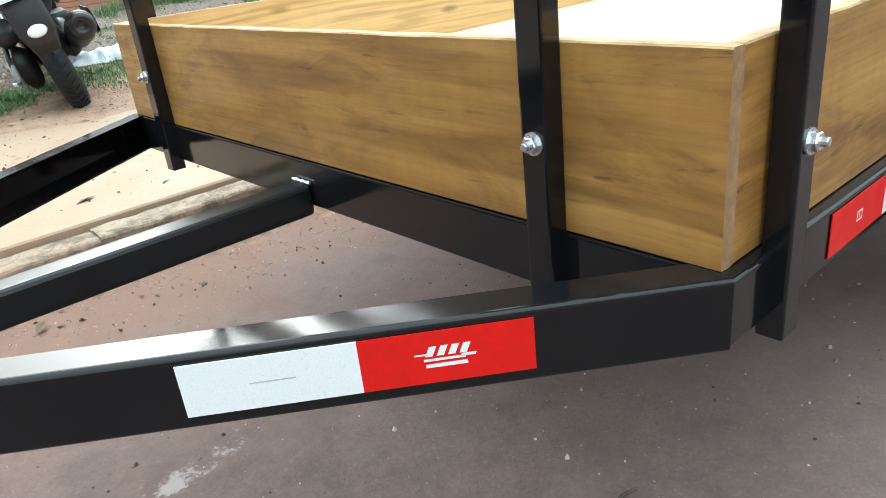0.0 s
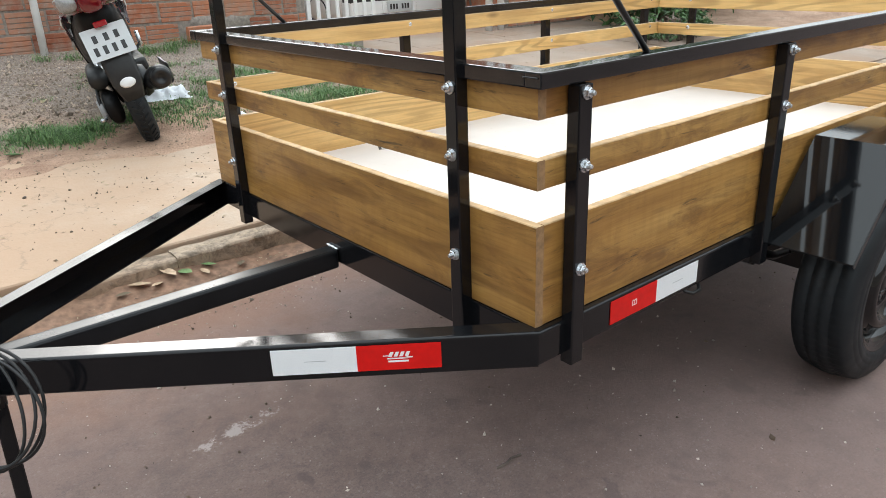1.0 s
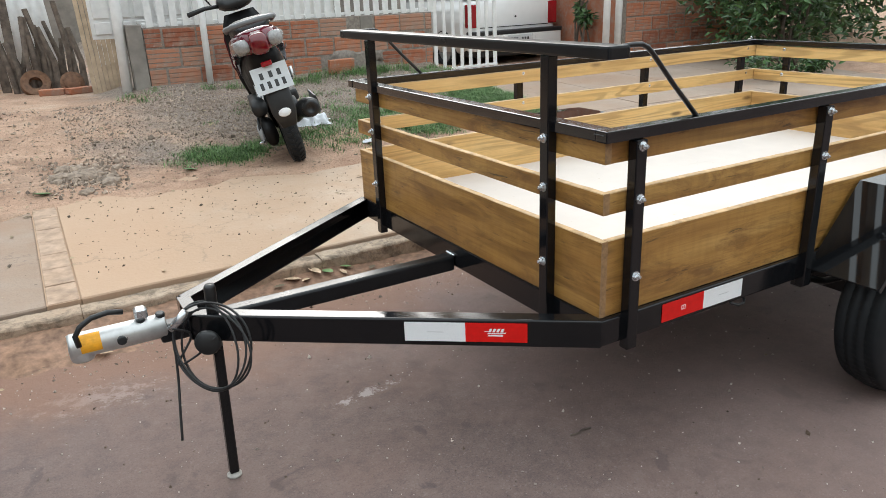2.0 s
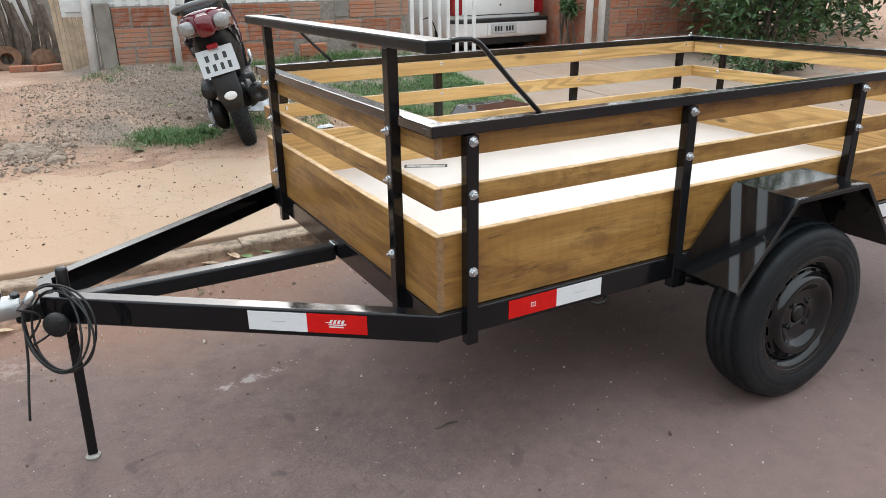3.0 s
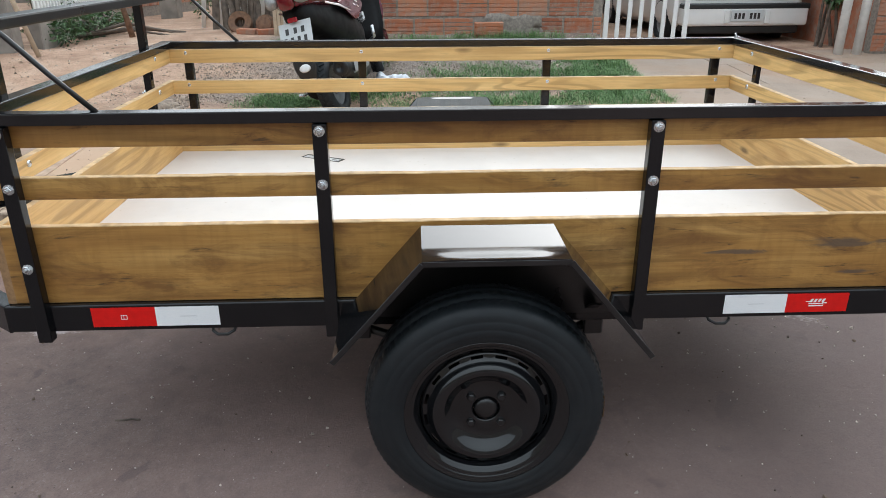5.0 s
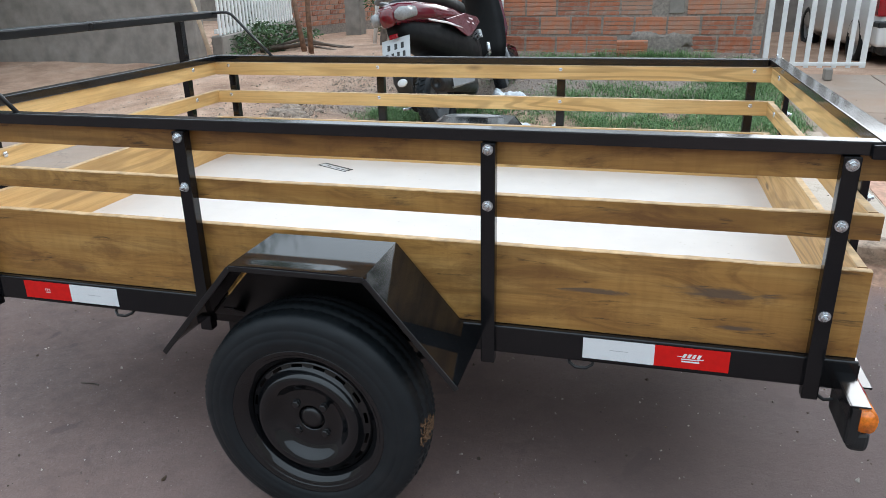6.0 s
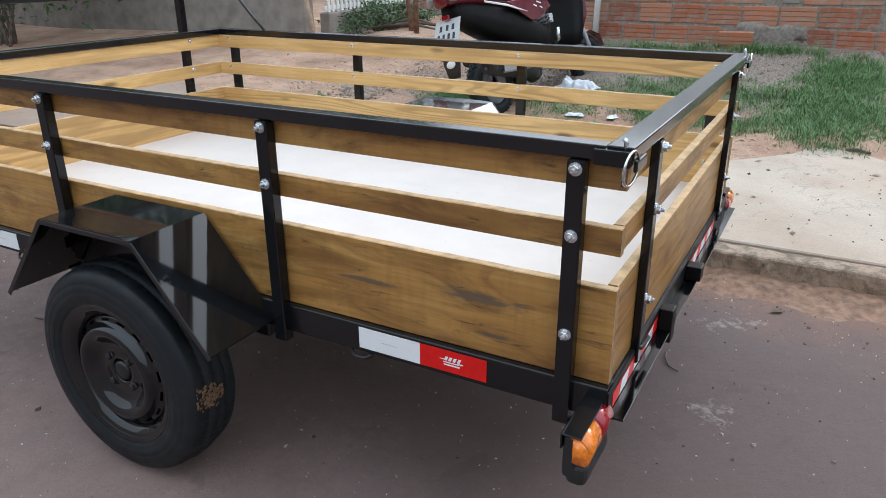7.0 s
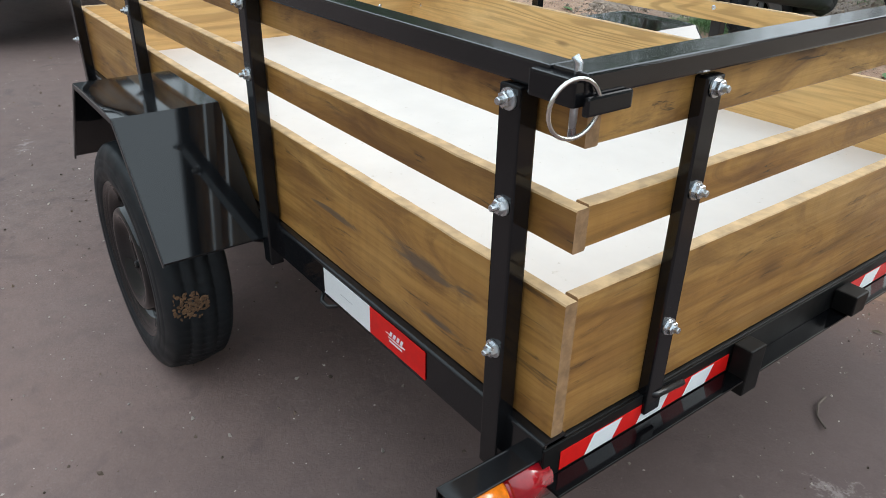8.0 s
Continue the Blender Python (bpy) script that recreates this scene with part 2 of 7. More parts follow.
def asphalt():
    m = Nodes("worn_asphalt", 0.85)
    grit = m.noise(150, 5, 0.75)
    blot = m.noise(1.1, 6, 0.62)
    c = m.ramp(blot, [(0.3, (0.16, 0.1098, 0.097)), (0.5, (0.197, 0.1356, 0.119)), (0.72, (0.238, 0.1643, 0.141))])
    # single stones of the surfacing, some pale, some dark
    cell = m.t.nodes.new("ShaderNodeTexVoronoi")
    m.put(cell.inputs["Vector"], m.co)
    cell.inputs["Scale"].default_value = 210.0
    tone = m.t.nodes.new("ShaderNodeSeparateColor")
    m.put(tone.inputs[0], cell.outputs["Color"])
    c = m.mix(m.ramp(tone.outputs[0], [(0.0, 0.28), (0.35, 0.0)]), c, (0.07, 0.05061, 0.048))
    c = m.mix(m.ramp(tone.outputs[1], [(0.90, 0.0), (0.99, 0.42)]), c, (0.3, 0.2435, 0.23))
    c = m.mix(m.ramp(grit, [(0.36, 0.40), (0.52, 0.0)]), c, (0.07, 0.05157, 0.049))
    c = m.mix(m.ramp(m.noise(60, 4, 0.6), [(0.66, 0.0), (0.72, 0.55)]), c, (0.3, 0.2387, 0.22))
    c = m.mix(m.ramp(m.noise(30, 6, 0.75), [(0.30, 0.45), (0.47, 0.0)]), c, (0.085, 0.062, 0.056))
    c = m.mix(m.ramp(m.noise(38, 6, 0.75, m.coords((1, 1, 1), shift=(1.7, 5.1, 0))), [(0.56, 0.0), (0.70, 0.5)]), c, (0.285, 0.222, 0.200))
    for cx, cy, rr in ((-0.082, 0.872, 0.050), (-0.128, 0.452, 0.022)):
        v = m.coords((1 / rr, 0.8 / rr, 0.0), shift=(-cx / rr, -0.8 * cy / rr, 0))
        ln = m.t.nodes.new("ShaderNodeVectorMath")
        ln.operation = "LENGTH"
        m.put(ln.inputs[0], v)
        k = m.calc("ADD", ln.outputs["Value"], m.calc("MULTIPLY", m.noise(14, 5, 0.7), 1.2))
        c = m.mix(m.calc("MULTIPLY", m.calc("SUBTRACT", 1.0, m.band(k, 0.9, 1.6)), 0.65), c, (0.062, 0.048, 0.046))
    spots = m.ramp(m.noise(6.5, 3, 0.5, dist=0.6), [(0.64, 0.0), (0.70, 0.62)])
    c = m.mix(spots, c, (0.062, 0.04775, 0.047))
    red = m.ramp(m.noise(0.8, 5, 0.6, m.coords((1, 1.6, 1), shift=(3.1, 0.4, 0))), [(0.44, 0.0), (0.66, 0.55)])
    c = m.mix(red, c, (0.18, 0.107, 0.085))
    pale = m.ramp(m.noise(3.1, 7, 0.75, m.coords((1, 1, 1), shift=(7.3, 2.2, 0))), [(0.62, 0.0), (0.72, 0.5)])
    c = m.mix(pale, c, (0.26, 0.2053, 0.19))
    fleck = m.noise(11, 6, 0.7)
    c = m.mix(m.ramp(fleck, [(0.36, 0.40), (0.52, 0.0)]), c, (0.085, 0.06112, 0.057))
    c = m.mix(m.ramp(fleck, [(0.54, 0.0), (0.70, 0.38)]), c, (0.235, 0.1767, 0.16))
    # light and shade along the road painted in: pale middle, dark either end
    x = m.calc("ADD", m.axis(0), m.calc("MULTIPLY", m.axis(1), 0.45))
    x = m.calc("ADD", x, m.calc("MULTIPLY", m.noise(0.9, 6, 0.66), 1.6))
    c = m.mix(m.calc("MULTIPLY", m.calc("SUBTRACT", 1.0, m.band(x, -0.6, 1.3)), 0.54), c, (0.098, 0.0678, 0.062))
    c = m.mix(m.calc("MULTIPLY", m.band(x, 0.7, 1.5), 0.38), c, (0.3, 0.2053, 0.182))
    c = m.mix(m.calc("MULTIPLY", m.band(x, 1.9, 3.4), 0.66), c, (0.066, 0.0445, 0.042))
    # scuffs of pale dust and old paint
    for cx, cy, rx, ry, ang, amount in ((-0.31, 0.802, 0.150, 0.034, -0.20, 1.0), (-1.10, 1.30, 0.26, 0.13, 0.2, 0.6), (2.48, 0.80, 0.085, 0.075, 0.5, 0.55), (-0.77, -0.17, 0.12, 0.03, 0.3, 0.5), (2.45, 1.42, 0.16, 0.05, -0.5, 0.55)):
        v = m.coords((1 / rx, 1 / ry, 0.0), shift=(0, 0, 0), src=m.coords((1, 1, 1), (0, 0, ang), shift=(-(cx * math.cos(ang) - cy * math.sin(ang)), -(cx * math.sin(ang) + cy * math.cos(ang)), 0)))
        ln = m.t.nodes.new("ShaderNodeVectorMath")
        ln.operation = "LENGTH"
        m.put(ln.inputs[0], v)
        k = m.calc("SUBTRACT", m.calc("MULTIPLY", m.calc("SUBTRACT", m.noise(22, 6, 0.8), 0.46), 3.4), m.calc("MULTIPLY", ln.outputs["Value"], 0.55))
        c = m.mix(m.calc("MULTIPLY", m.band(k, -0.25, 0.15), amount), c, (0.36, 0.3056, 0.29))
    # red earth washed against the kerb
    y = m.calc("ADD", m.axis(1), m.calc("MULTIPLY", m.noise(2.3, 5, 0.65), 0.9))
    y = m.calc("ADD", y, m.calc("MULTIPLY", m.calc("SUBTRACT", 1.0, m.band(m.axis(0), -0.3, 0.9)), 0.28))
    c = m.mix(m.calc("MULTIPLY", m.band(y, 1.7, 2.25), 0.8), c, (0.22, 0.113, 0.072))
    m.colour(c)
    m.rough(m.ramp(blot, [(0.3, 0.72), (0.7, 0.9)]))
    m.bump(m.calc("ADD", grit, m.calc("MULTIPLY", m.noise(45, 3), 0.8)), 0.5, 0.005)
    return m.mat


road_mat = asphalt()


def concrete(name, c0, c1, earth, amount, wash=None, stain=0.0):
    m = Nodes(name, 0.9)
    n = m.noise(2.0, 6, 0.62)
    c = m.ramp(n, [(0.3, c0), (0.7, c1)])
    c = m.mix(m.ramp(m.noise(130, 3, 0.6), [(0.3, 0.3), (0.55, 0.0)]), c, tuple(v * 0.6 for v in c0))
    dirt = m.ramp(m.noise(1.1, 6, 0.66, dist=0.5), [(0.42, 0.0), (0.66, amount)])
    c = m.mix(dirt, c, earth)
    if stain:
        # blackened pits and weathered patches
        c = m.mix(m.ramp(m.noise(14, 7, 0.75, dist=0.4), [(0.44, 0.0), (0.62, stain)]), c, tuple(v * 0.34 for v in c0))
    if wash:
        # earth carried over one end by rain and feet
        wx = m.calc("ADD", m.axis(0), m.calc("MULTIPLY", m.calc("SUBTRACT", m.noise(1.3, 6, 0.68), 0.5), 4.0))
        c = m.mix(m.calc("MULTIPLY", m.calc("SUBTRACT", 1.0, m.band(wx, wash[0], wash[1])), 0.80), c, tuple(v * k for v, k in zip(earth, (1.06, 1.04, 0.98))))
    bent = m.t.nodes.new("ShaderNodeVectorMath")
    push = m.t.nodes.new("ShaderNodeTexNoise")
    m.put(push.inputs["Vector"], m.co)
    push.inputs["Scale"].default_value, push.inputs["Detail"].default_value, push.inputs["Roughness"].default_value = 2.2, 6.0, 0.62
    m.put(bent.inputs[0], m.co)
    m.put(bent.inputs[1], push.outputs["Color"])
    crack = m.voronoi(0.6, bent.outputs[0], "DISTANCE_TO_EDGE")
    wob = m.calc("ADD", crack, m.calc("MULTIPLY", m.noise(9, 4), 0.02))
    c = m.mix(m.ramp(wob, [(0.011, 0.3), (0.016, 0.0)]), c, tuple(v * 0.4 for v in c0))
    m.colour(c)
    m.bump(m.calc("ADD", m.noise(60, 4, 0.6), m.calc("MULTIPLY", n, 1.5)), 0.45, 0.006)
    return m.mat


slab_mat = concrete("sandy_concrete", (0.40, 0.325, 0.255), (0.545, 0.455, 0.372), (0.41, 0.268, 0.182), 0.55, (-0.6, 1.8))
grey_slab = concrete("grey_concrete", (0.27, 0.205, 0.16), (0.36, 0.28, 0.222), (0.30, 0.185, 0.12), 0.7)
kerb_mat = concrete("kerb_concrete", (0.35, 0.265, 0.192), (0.46, 0.360, 0.268), (0.36, 0.235, 0.158), 0.95, stain=0.85)


def earth():
    """Red earth with gravel thrown about, greyer near the house."""
    m = Nodes("earth_and_gravel", 0.95)
    n = m.noise(2.4, 6, 0.66)
    c = m.ramp(n, [(0.28, (0.33, 0.190, 0.128)), (0.52, (0.50, 0.320, 0.222)), (0.76, (0.60, 0.43, 0.32))])
    grit = m.noise(75, 4, 0.72)
    stone = m.ramp(grit, [(0.3, (0.11, 0.095, 0.085)), (0.55, (0.26, 0.225, 0.195)), (0.75, (0.42, 0.365, 0.32))])
    x = m.axis(0)
    y = m.axis(1)
    wob = m.calc("MULTIPLY", m.calc("SUBTRACT", m.noise(1.6, 5, 0.6), 0.5), 2.2)
    a = m.band(m.calc("ADD", x, wob), -0.95, 0.05)
    b = m.band(m.calc("ADD", y, wob), 3.7, 4.5)
    far = m.calc("SUBTRACT", 1.0, m.band(m.calc("ADD", x, wob), 3.0, 3.5))
    g = m.calc("MULTIPLY", m.calc("MULTIPLY", a, b), far)
    c = m.mix(m.calc("MULTIPLY", g, 0.85), c, stone)
    # damp brown runs
    c = m.mix(m.ramp(m.noise(1.0, 6, 0.7, m.coords((1.4, 3.2, 1.0)), 0.8), [(0.50, 0.0), (0.68, 0.60)]), c, (0.19, 0.115, 0.080))
    c = m.mix(m.ramp(grit, [(0.3, 0.5), (0.5, 0.0)]), c, (0.10, 0.06, 0.04))
    c = m.mix(m.ramp(m.noise(48, 3, 0.6), [(0.66, 0.0), (0.72, 0.6)]), c, (0.40, 0.34, 0.28))
    m.colour(c)
    m.bump(m.calc("ADD", grit, m.calc("MULTIPLY", n, 1.5)), 0.8, 0.018)
    return m.mat


earth_mat = earth()


def brick_clay():
    m = Nodes("hollow_clay_brick", 0.85)
    r = m.random()
    c = m.ramp(r, [(0.0, (0.27, 0.085, 0.045)), (0.35, (0.42, 0.145, 0.072)), (0.7, (0.47, 0.185, 0.10)), (1.0, (0.40, 0.215, 0.145))])
    n = m.noise(11, 5, 0.65)
    c = m.mix(m.ramp(n, [(0.42, 0.0), (0.66, 0.75)]), c, (0.34, 0.255, 0.205))
    c = m.mix(m.ramp(m.noise(23, 5, 0.7), [(0.60, 0.0), (0.70, 0.6)]), c, (0.40, 0.35, 0.31))
    c = m.mix(m.ramp(m.noise(2.1, 4), [(0.45, 0.0), (0.72, 0.55)]), c, (0.13, 0.075, 0.052))
    m.colour(c)
    m.bump(m.noise(50, 3), 0.3, 0.003)
    return m.mat


clay = brick_clay()
mortar = simple("rough_grey_mortar", (0.25, 0.215, 0.185), 0.95, vary=0.3, scale=35, bump=0.8)
pale_paver = simple("faded_paving_brick", (0.38, 0.262, 0.185), 0.9, vary=0.25, scale=20, bump=0.5)
dry_mud = simple("dry_orange_mud", (0.14, 0.078, 0.040), 0.95, vary=0.4, scale=90, bump=0.4)
paver = simple("red_paving_brick", (0.46, 0.26, 0.18), 0.9, vary=0.3, scale=24, bump=0.5)
white_plaster = simple("white_plaster", (0.80, 0.79, 0.76), 0.9, vary=0.12, scale=6, bump=0.3)
plaster = simple("grey_plaster", (0.24, 0.215, 0.19), 0.92, vary=0.25, scale=6, bump=0.4)
white_metal = simple("white_painted_metal", (0.74, 0.74, 0.73), 0.42, vary=0.08, scale=14)
white_car = simple("white_car_paint", (0.74, 0.74, 0.73), 0.18, coat=0.5, vary=0.03, scale=5)
silver_car = simple("dark_grey_car_paint", (0.060, 0.066, 0.072), 0.25, 0.4, coat=0.5, vary=0.05, scale=5)
body_black = simple("black_body_plastic", (0.005, 0.005, 0.0055), 0.5, vary=0.25, scale=40, spec=0.22)
dark_plastic = simple("dark_plastic", (0.014, 0.015, 0.016), 0.45, vary=0.2, scale=40)
grey_plastic = simple("silver_grey_plastic", (0.30, 0.31, 0.32), 0.35, vary=0.1, scale=40)
red_lens = simple("red_lens", (0.30, 0.006, 0.012), 0.12, coat=0.6, vary=0.15, scale=90)
amber_lens = simple("amber_lens", (0.80, 0.20, 0.01), 0.12, coat=0.6, vary=0.25, scale=120)
clear_lens = simple("clear_lens", (0.26, 0.255, 0.25), 0.12, coat=0.6, vary=0.2, scale=90)
scooter_lens = simple("dark_red_lamp_lens", (0.13, 0.004, 0.008), 0.1, coat=0.6, vary=0.15, scale=90)
red_cloth = simple("faded_red_strap", (0.36, 0.022, 0.030), 0.8, vary=0.2, scale=40)
frame_black = simple("dull_black_steel", (0.006, 0.006, 0.006), 0.5, vary=0.3, scale=25, spec=0.2)
red_paint = simple("wine_red_gloss_paint", (0.115, 0.005, 0.016), 0.14, coat=0.6, vary=0.12, scale=8)
plate_grey = simple("grey_number_plate", (0.52, 0.54, 0.55), 0.4, vary=0.05, scale=30)
rust = simple("rusty_steel", (0.16, 0.085, 0.05), 0.85, vary=0.45, scale=22, bump=0.5)
bark = simple("weathered_wood", (0.13, 0.10, 0.08), 0.9, vary=0.45, scale=16, bump=0.6)
grey_board = simple("bleached_board", (0.47, 0.36, 0.255), 0.85, vary=0.25, scale=9, bump=0.4)
cloth = simple("white_cloth", (0.70, 0.72, 0.76), 0.9, vary=0.15, scale=30)
glass_dark = simple("dark_car_glass", (0.012, 0.014, 0.016), 0.05, coat=0.5)


def foliage(name, c0, c1, rough=0.5):
    m = Nodes(name, rough)
    m.colour(m.ramp(m.island(), [(0.0, c0), (0.7, c1), (1.0, tuple(v * 1.5 for v in c1))]))
    return m.mat


grass_mat = foliage("grass_blades", (0.050, 0.110, 0.034), (0.140, 0.245, 0.085), 0.65)
leaf_mat = foliage("bush_leaves", (0.018, 0.045, 0.014), (0.055, 0.12, 0.035), 0.4)
litter_mat = foliage("dry_litter", (0.07, 0.05, 0.035), (0.28, 0.22, 0.14), 0.9)
seed_mat = foliage("dark_seeds", (0.06, 0.042, 0.030), (0.15, 0.105, 0.075), 0.8)
stone_mat = foliage("loose_stones", (0.15, 0.115, 0.09), (0.36, 0.28, 0.22), 0.9)
silt_mat = simple("damp_red_soil", (0.25, 0.145, 0.095), 0.95, vary=0.4, scale=28, bump=0.8)
pale_grit = foliage("pale_grit", (0.20, 0.16, 0.135), (0.46, 0.40, 0.35), 0.9)
rubble_mat = simple("broken_concrete", (0.29, 0.225, 0.175), 0.95, vary=0.35, scale=45, bump=0.6)

# ---- building helpers ----


def link_mesh(name, bm, material, smooth=False):
    me = bpy.data.meshes.new(name)
    bmesh.ops.recalc_face_normals(bm, faces=bm.faces[:])
    bm.to_mesh(me)
    bm.free()
    me.materials.append(material)
    if smooth:
        for p in me.polygons:
            p.use_smooth = True
    return new(name, me)


def part(name, bm, material, parent, label="", smooth=False):
    ob = link_mesh(name, bm, material, smooth)
    ob.parent = parent
    ob.matrix_parent_inverse = parent.matrix_basis.inverted() if parent.parent is None else Matrix()
    return tagged(ob, label) if label else ob


def thing(name, label, category, at=(0, 0, 0), group="", kind=""):
    ob = new(name)
    ob.empty_display_size = 0.1
    ob.matrix_world = at if isinstance(at, Matrix) else Matrix.Translation(at)
    return tagged(ob, label, category, group, kind)


def solid(name, bm, material, label, category, group="", kind="", smooth=False):
    return tagged(link_mesh(name, bm, material, smooth), label, category, group, kind)


def block(x0, x1, y0, y1, z0, z1, bev=0.0, bm=None, seg=1):
    bm = bm or bmesh.new()
    m = Matrix.LocRotScale(((x0 + x1) / 2, (y0 + y1) / 2, (z0 + z1) / 2), None, (x1 - x0, y1 - y0, z1 - z0))
    vs = bmesh.ops.create_cube(bm, size=1.0, matrix=m)["verts"]
    if bev:
        es = list({e for v in vs for e in v.link_edges})
        bmesh.ops.bevel(bm, geom=es, offset=bev, segments=seg, affect="EDGES", profile=0.6)
    return bm


def moved(bm, m):
    bmesh.ops.transform(bm, matrix=m, verts=bm.verts[:])
    return bm


def pipe(pts, r, seg=8, bm=None, closed=False, caps=True):
    """A round bar along the points; r: one radius or one for each point."""
    bm = bm or bmesh.new()
    pts = [Vector(p) for p in pts]
    n = len(pts)
    rs = r if isinstance(r, (list, tuple)) else [r] * n
    rings, up = [], None
    for i, p in enumerate(pts):
        a = pts[i - 1] if i or closed else p
        b = pts[(i + 1) % n] if i < n - 1 or closed else p
        d = (b - a).normalized()
        if up is None:
            up = d.orthogonal().normalized()
        up = (up - d * up.dot(d)).normalized()
        side = d.cross(up)
        rings.append([bm.verts.new(p + (up * math.cos(2 * math.pi * k / seg) + side * math.sin(2 * math.pi * k / seg)) * rs[i]) for k in range(seg)])
    for i in range(n if closed else n - 1):
        a, b = rings[i], rings[(i + 1) % n]
        for k in range(seg):
            bm.faces.new((a[k], a[(k + 1) % seg], b[(k + 1) % seg], b[k]))
    if caps and not closed:
        bm.faces.new(rings[0])
        bm.faces.new(rings[-1])
    return bm


def lathe(profile, seg=32, bm=None, m=None, closed=False):
    """Turns (radius, height) round the z axis."""
    bm = bm or bmesh.new()
    m = m or Matrix()
    rings = []
    for r, h in profile:
        if r < 1e-5:
            rings.append([bm.verts.new(m @ Vector((0, 0, h)))])
        else:
            rings.append([bm.verts.new(m @ Vector((r * math.cos(2 * math.pi * k / seg), r * math.sin(2 * math.pi * k / seg), h))) for k in range(seg)])
    pairs = list(zip(rings, rings[1:])) + ([(rings[-1], rings[0])] if closed else [])
    for a, b in pairs:
        for k in range(seg):
            q = [a[k % len(a)], a[(k + 1) % len(a)], b[(k + 1) % len(b)], b[k % len(b)]]
            q = list(dict.fromkeys(q))
            if len(q) > 2:
                bm.faces.new(q)
    return bm


def curved(pts, n=5):
    """A smooth line through the points."""
    pts = [Vector(p) for p in pts]
    ext = [pts[0] * 2 - pts[1]] + pts + [pts[-1] * 2 - pts[-2]]
    out = []
    for a, b, c, d in zip(ext, ext[1:], ext[2:], ext[3:]):
        for k in range(n):
            t = k / n
            out.append(0.5 * (2 * b + (c - a) * t + (2 * a - 5 * b + 4 * c - d) * t * t + (3 * b - a - 3 * c + d) * t ** 3))
    return out + [pts[-1]]


def prism(outline, thick, m, bev=0.0, bm=None):
    """A flat outline in x and y, thick along z, placed by m."""
    bm = bm or bmesh.new()
    lo = [bm.verts.new(m @ Vector((x, y, 0))) for x, y in outline]
    hi = [bm.verts.new(m @ Vector((x, y, thick))) for x, y in outline]
    bm.faces.new(lo[::-1])
    bm.faces.new(hi)
    n = len(lo)
    for k in range(n):
        bm.faces.new((lo[k], lo[(k + 1) % n], hi[(k + 1) % n], hi[k]))
    if bev:
        es = list({e for v in lo + hi for e in v.link_edges})
        bmesh.ops.bevel(bm, geom=es, offset=bev, segments=1, affect="EDGES")
    return bm


def bar(a, b, w, h, bev=0.002, bm=None, up=(0, 0, 1)):
    """A straight bar from a to b, w wide and h high."""
    bm = bm or bmesh.new()
    a, b = Vector(a), Vector(b)
    d = (b - a).normalized()
    s = d.cross(Vector(up)).normalized()
    u = s.cross(d)
    t = block(-w / 2, w / 2, 0, (b - a).length, -h / 2, h / 2, bev)
    m = Matrix((s, d, u)).transposed().to_4x4()
    m.translation = a
    moved(t, m)
    me = bpy.data.meshes.new("tmp")
    t.to_mesh(me)
    t.free()
    bm.from_mesh(me)
    bpy.data.meshes.remove(me)
    return bm


# ---- ground ----


def smooth01(v, lo, hi):
    v = min(1.0, max(0.0, (v - lo) / (hi - lo)))
    return v * v * (3 - 2 * v)


def slab_z(y):
    return 0.118 + 0.046 * (y - 1.86)


def ground_z(x, y):
    """Road level in the street, then a bank that climbs to the houses."""
    if y < 1.93:
        return -0.03
    garden = slab_z(y) if y < 3.6 else 0.198 + 0.138 * (y - 3.6)
    drive = 0.118 + 0.05 * (y - 1.86)
    far = 0.53 + 0.02 * (y - 6.0)
    if y > 6.0:
        garden, drive = far, 0.325 + 0.0 * y
    yard = 1 - smooth01(x, -0.6, 0.0)
    garden = garden * (1 - yard) + min(garden, 0.45) * yard
    k = (smooth01(x, 3.05, 3.5) if y < 3.7 else smooth01(x, 2.86, 3.08)) * (1 - smooth01(x, 7.2, 8.0))
    z = garden * (1 - k) + drive * k
    bumps = 0.035 * noise.noise(Vector((x * 0.9, y * 0.9, 0.3))) + 0.016 * noise.noise(Vector((x * 4.1, y * 4.1, 1.7)))
    sink = -0.05 + 0.062 * smooth01(y + 0.5 * noise.noise(Vector((x * 1.3, y * 0.6, 5.0))), 2.95, 3.55)
    if y > 3.9:
        sink = 0.01
    keep = 1 - 0.75 * k
    return z + (bumps * smooth01(y, 2.6, 3.6) + sink) * keep - 0.03 * k


def lines(a, b, step, lo, hi):
    """Close lines from a to b, wider and wider ones out to lo and hi."""
    v = list(np.arange(a, b + 1e-6, step))
    s, p = step, a
    left = []
    while p > lo:
        s *= 1.35
        p = max(lo, p - s)
        left.append(p)
    s, p = step, v[-1]
    right = []
    while p < hi:
        s *= 1.35
        p = min(hi, p + s)
        right.append(p)
    return left[::-1] + v + right


def make_ground():
    xs, ys = lines(-3.6, 6.0, 0.06, -90, 90), lines(1.9, 7.0, 0.06, -60, 120)
    me = bpy.data.meshes.new("ground")
    verts = [(x, y, ground_z(x, y)) for y in ys for x in xs]
    n = len(xs)
    faces = [(j * n + i, j * n + i + 1, (j + 1) * n + i + 1, (j + 1) * n + i) for j in range(len(ys) - 1) for i in range(n - 1)]
    me.from_pydata(verts, [], faces)
    me.materials.append(earth_mat)
    for p in me.polygons:
        p.use_smooth = True
    tagged(new("ground", me), "red earth and grey gravel sloping up to the houses", "ground", kind="structure")


make_ground()

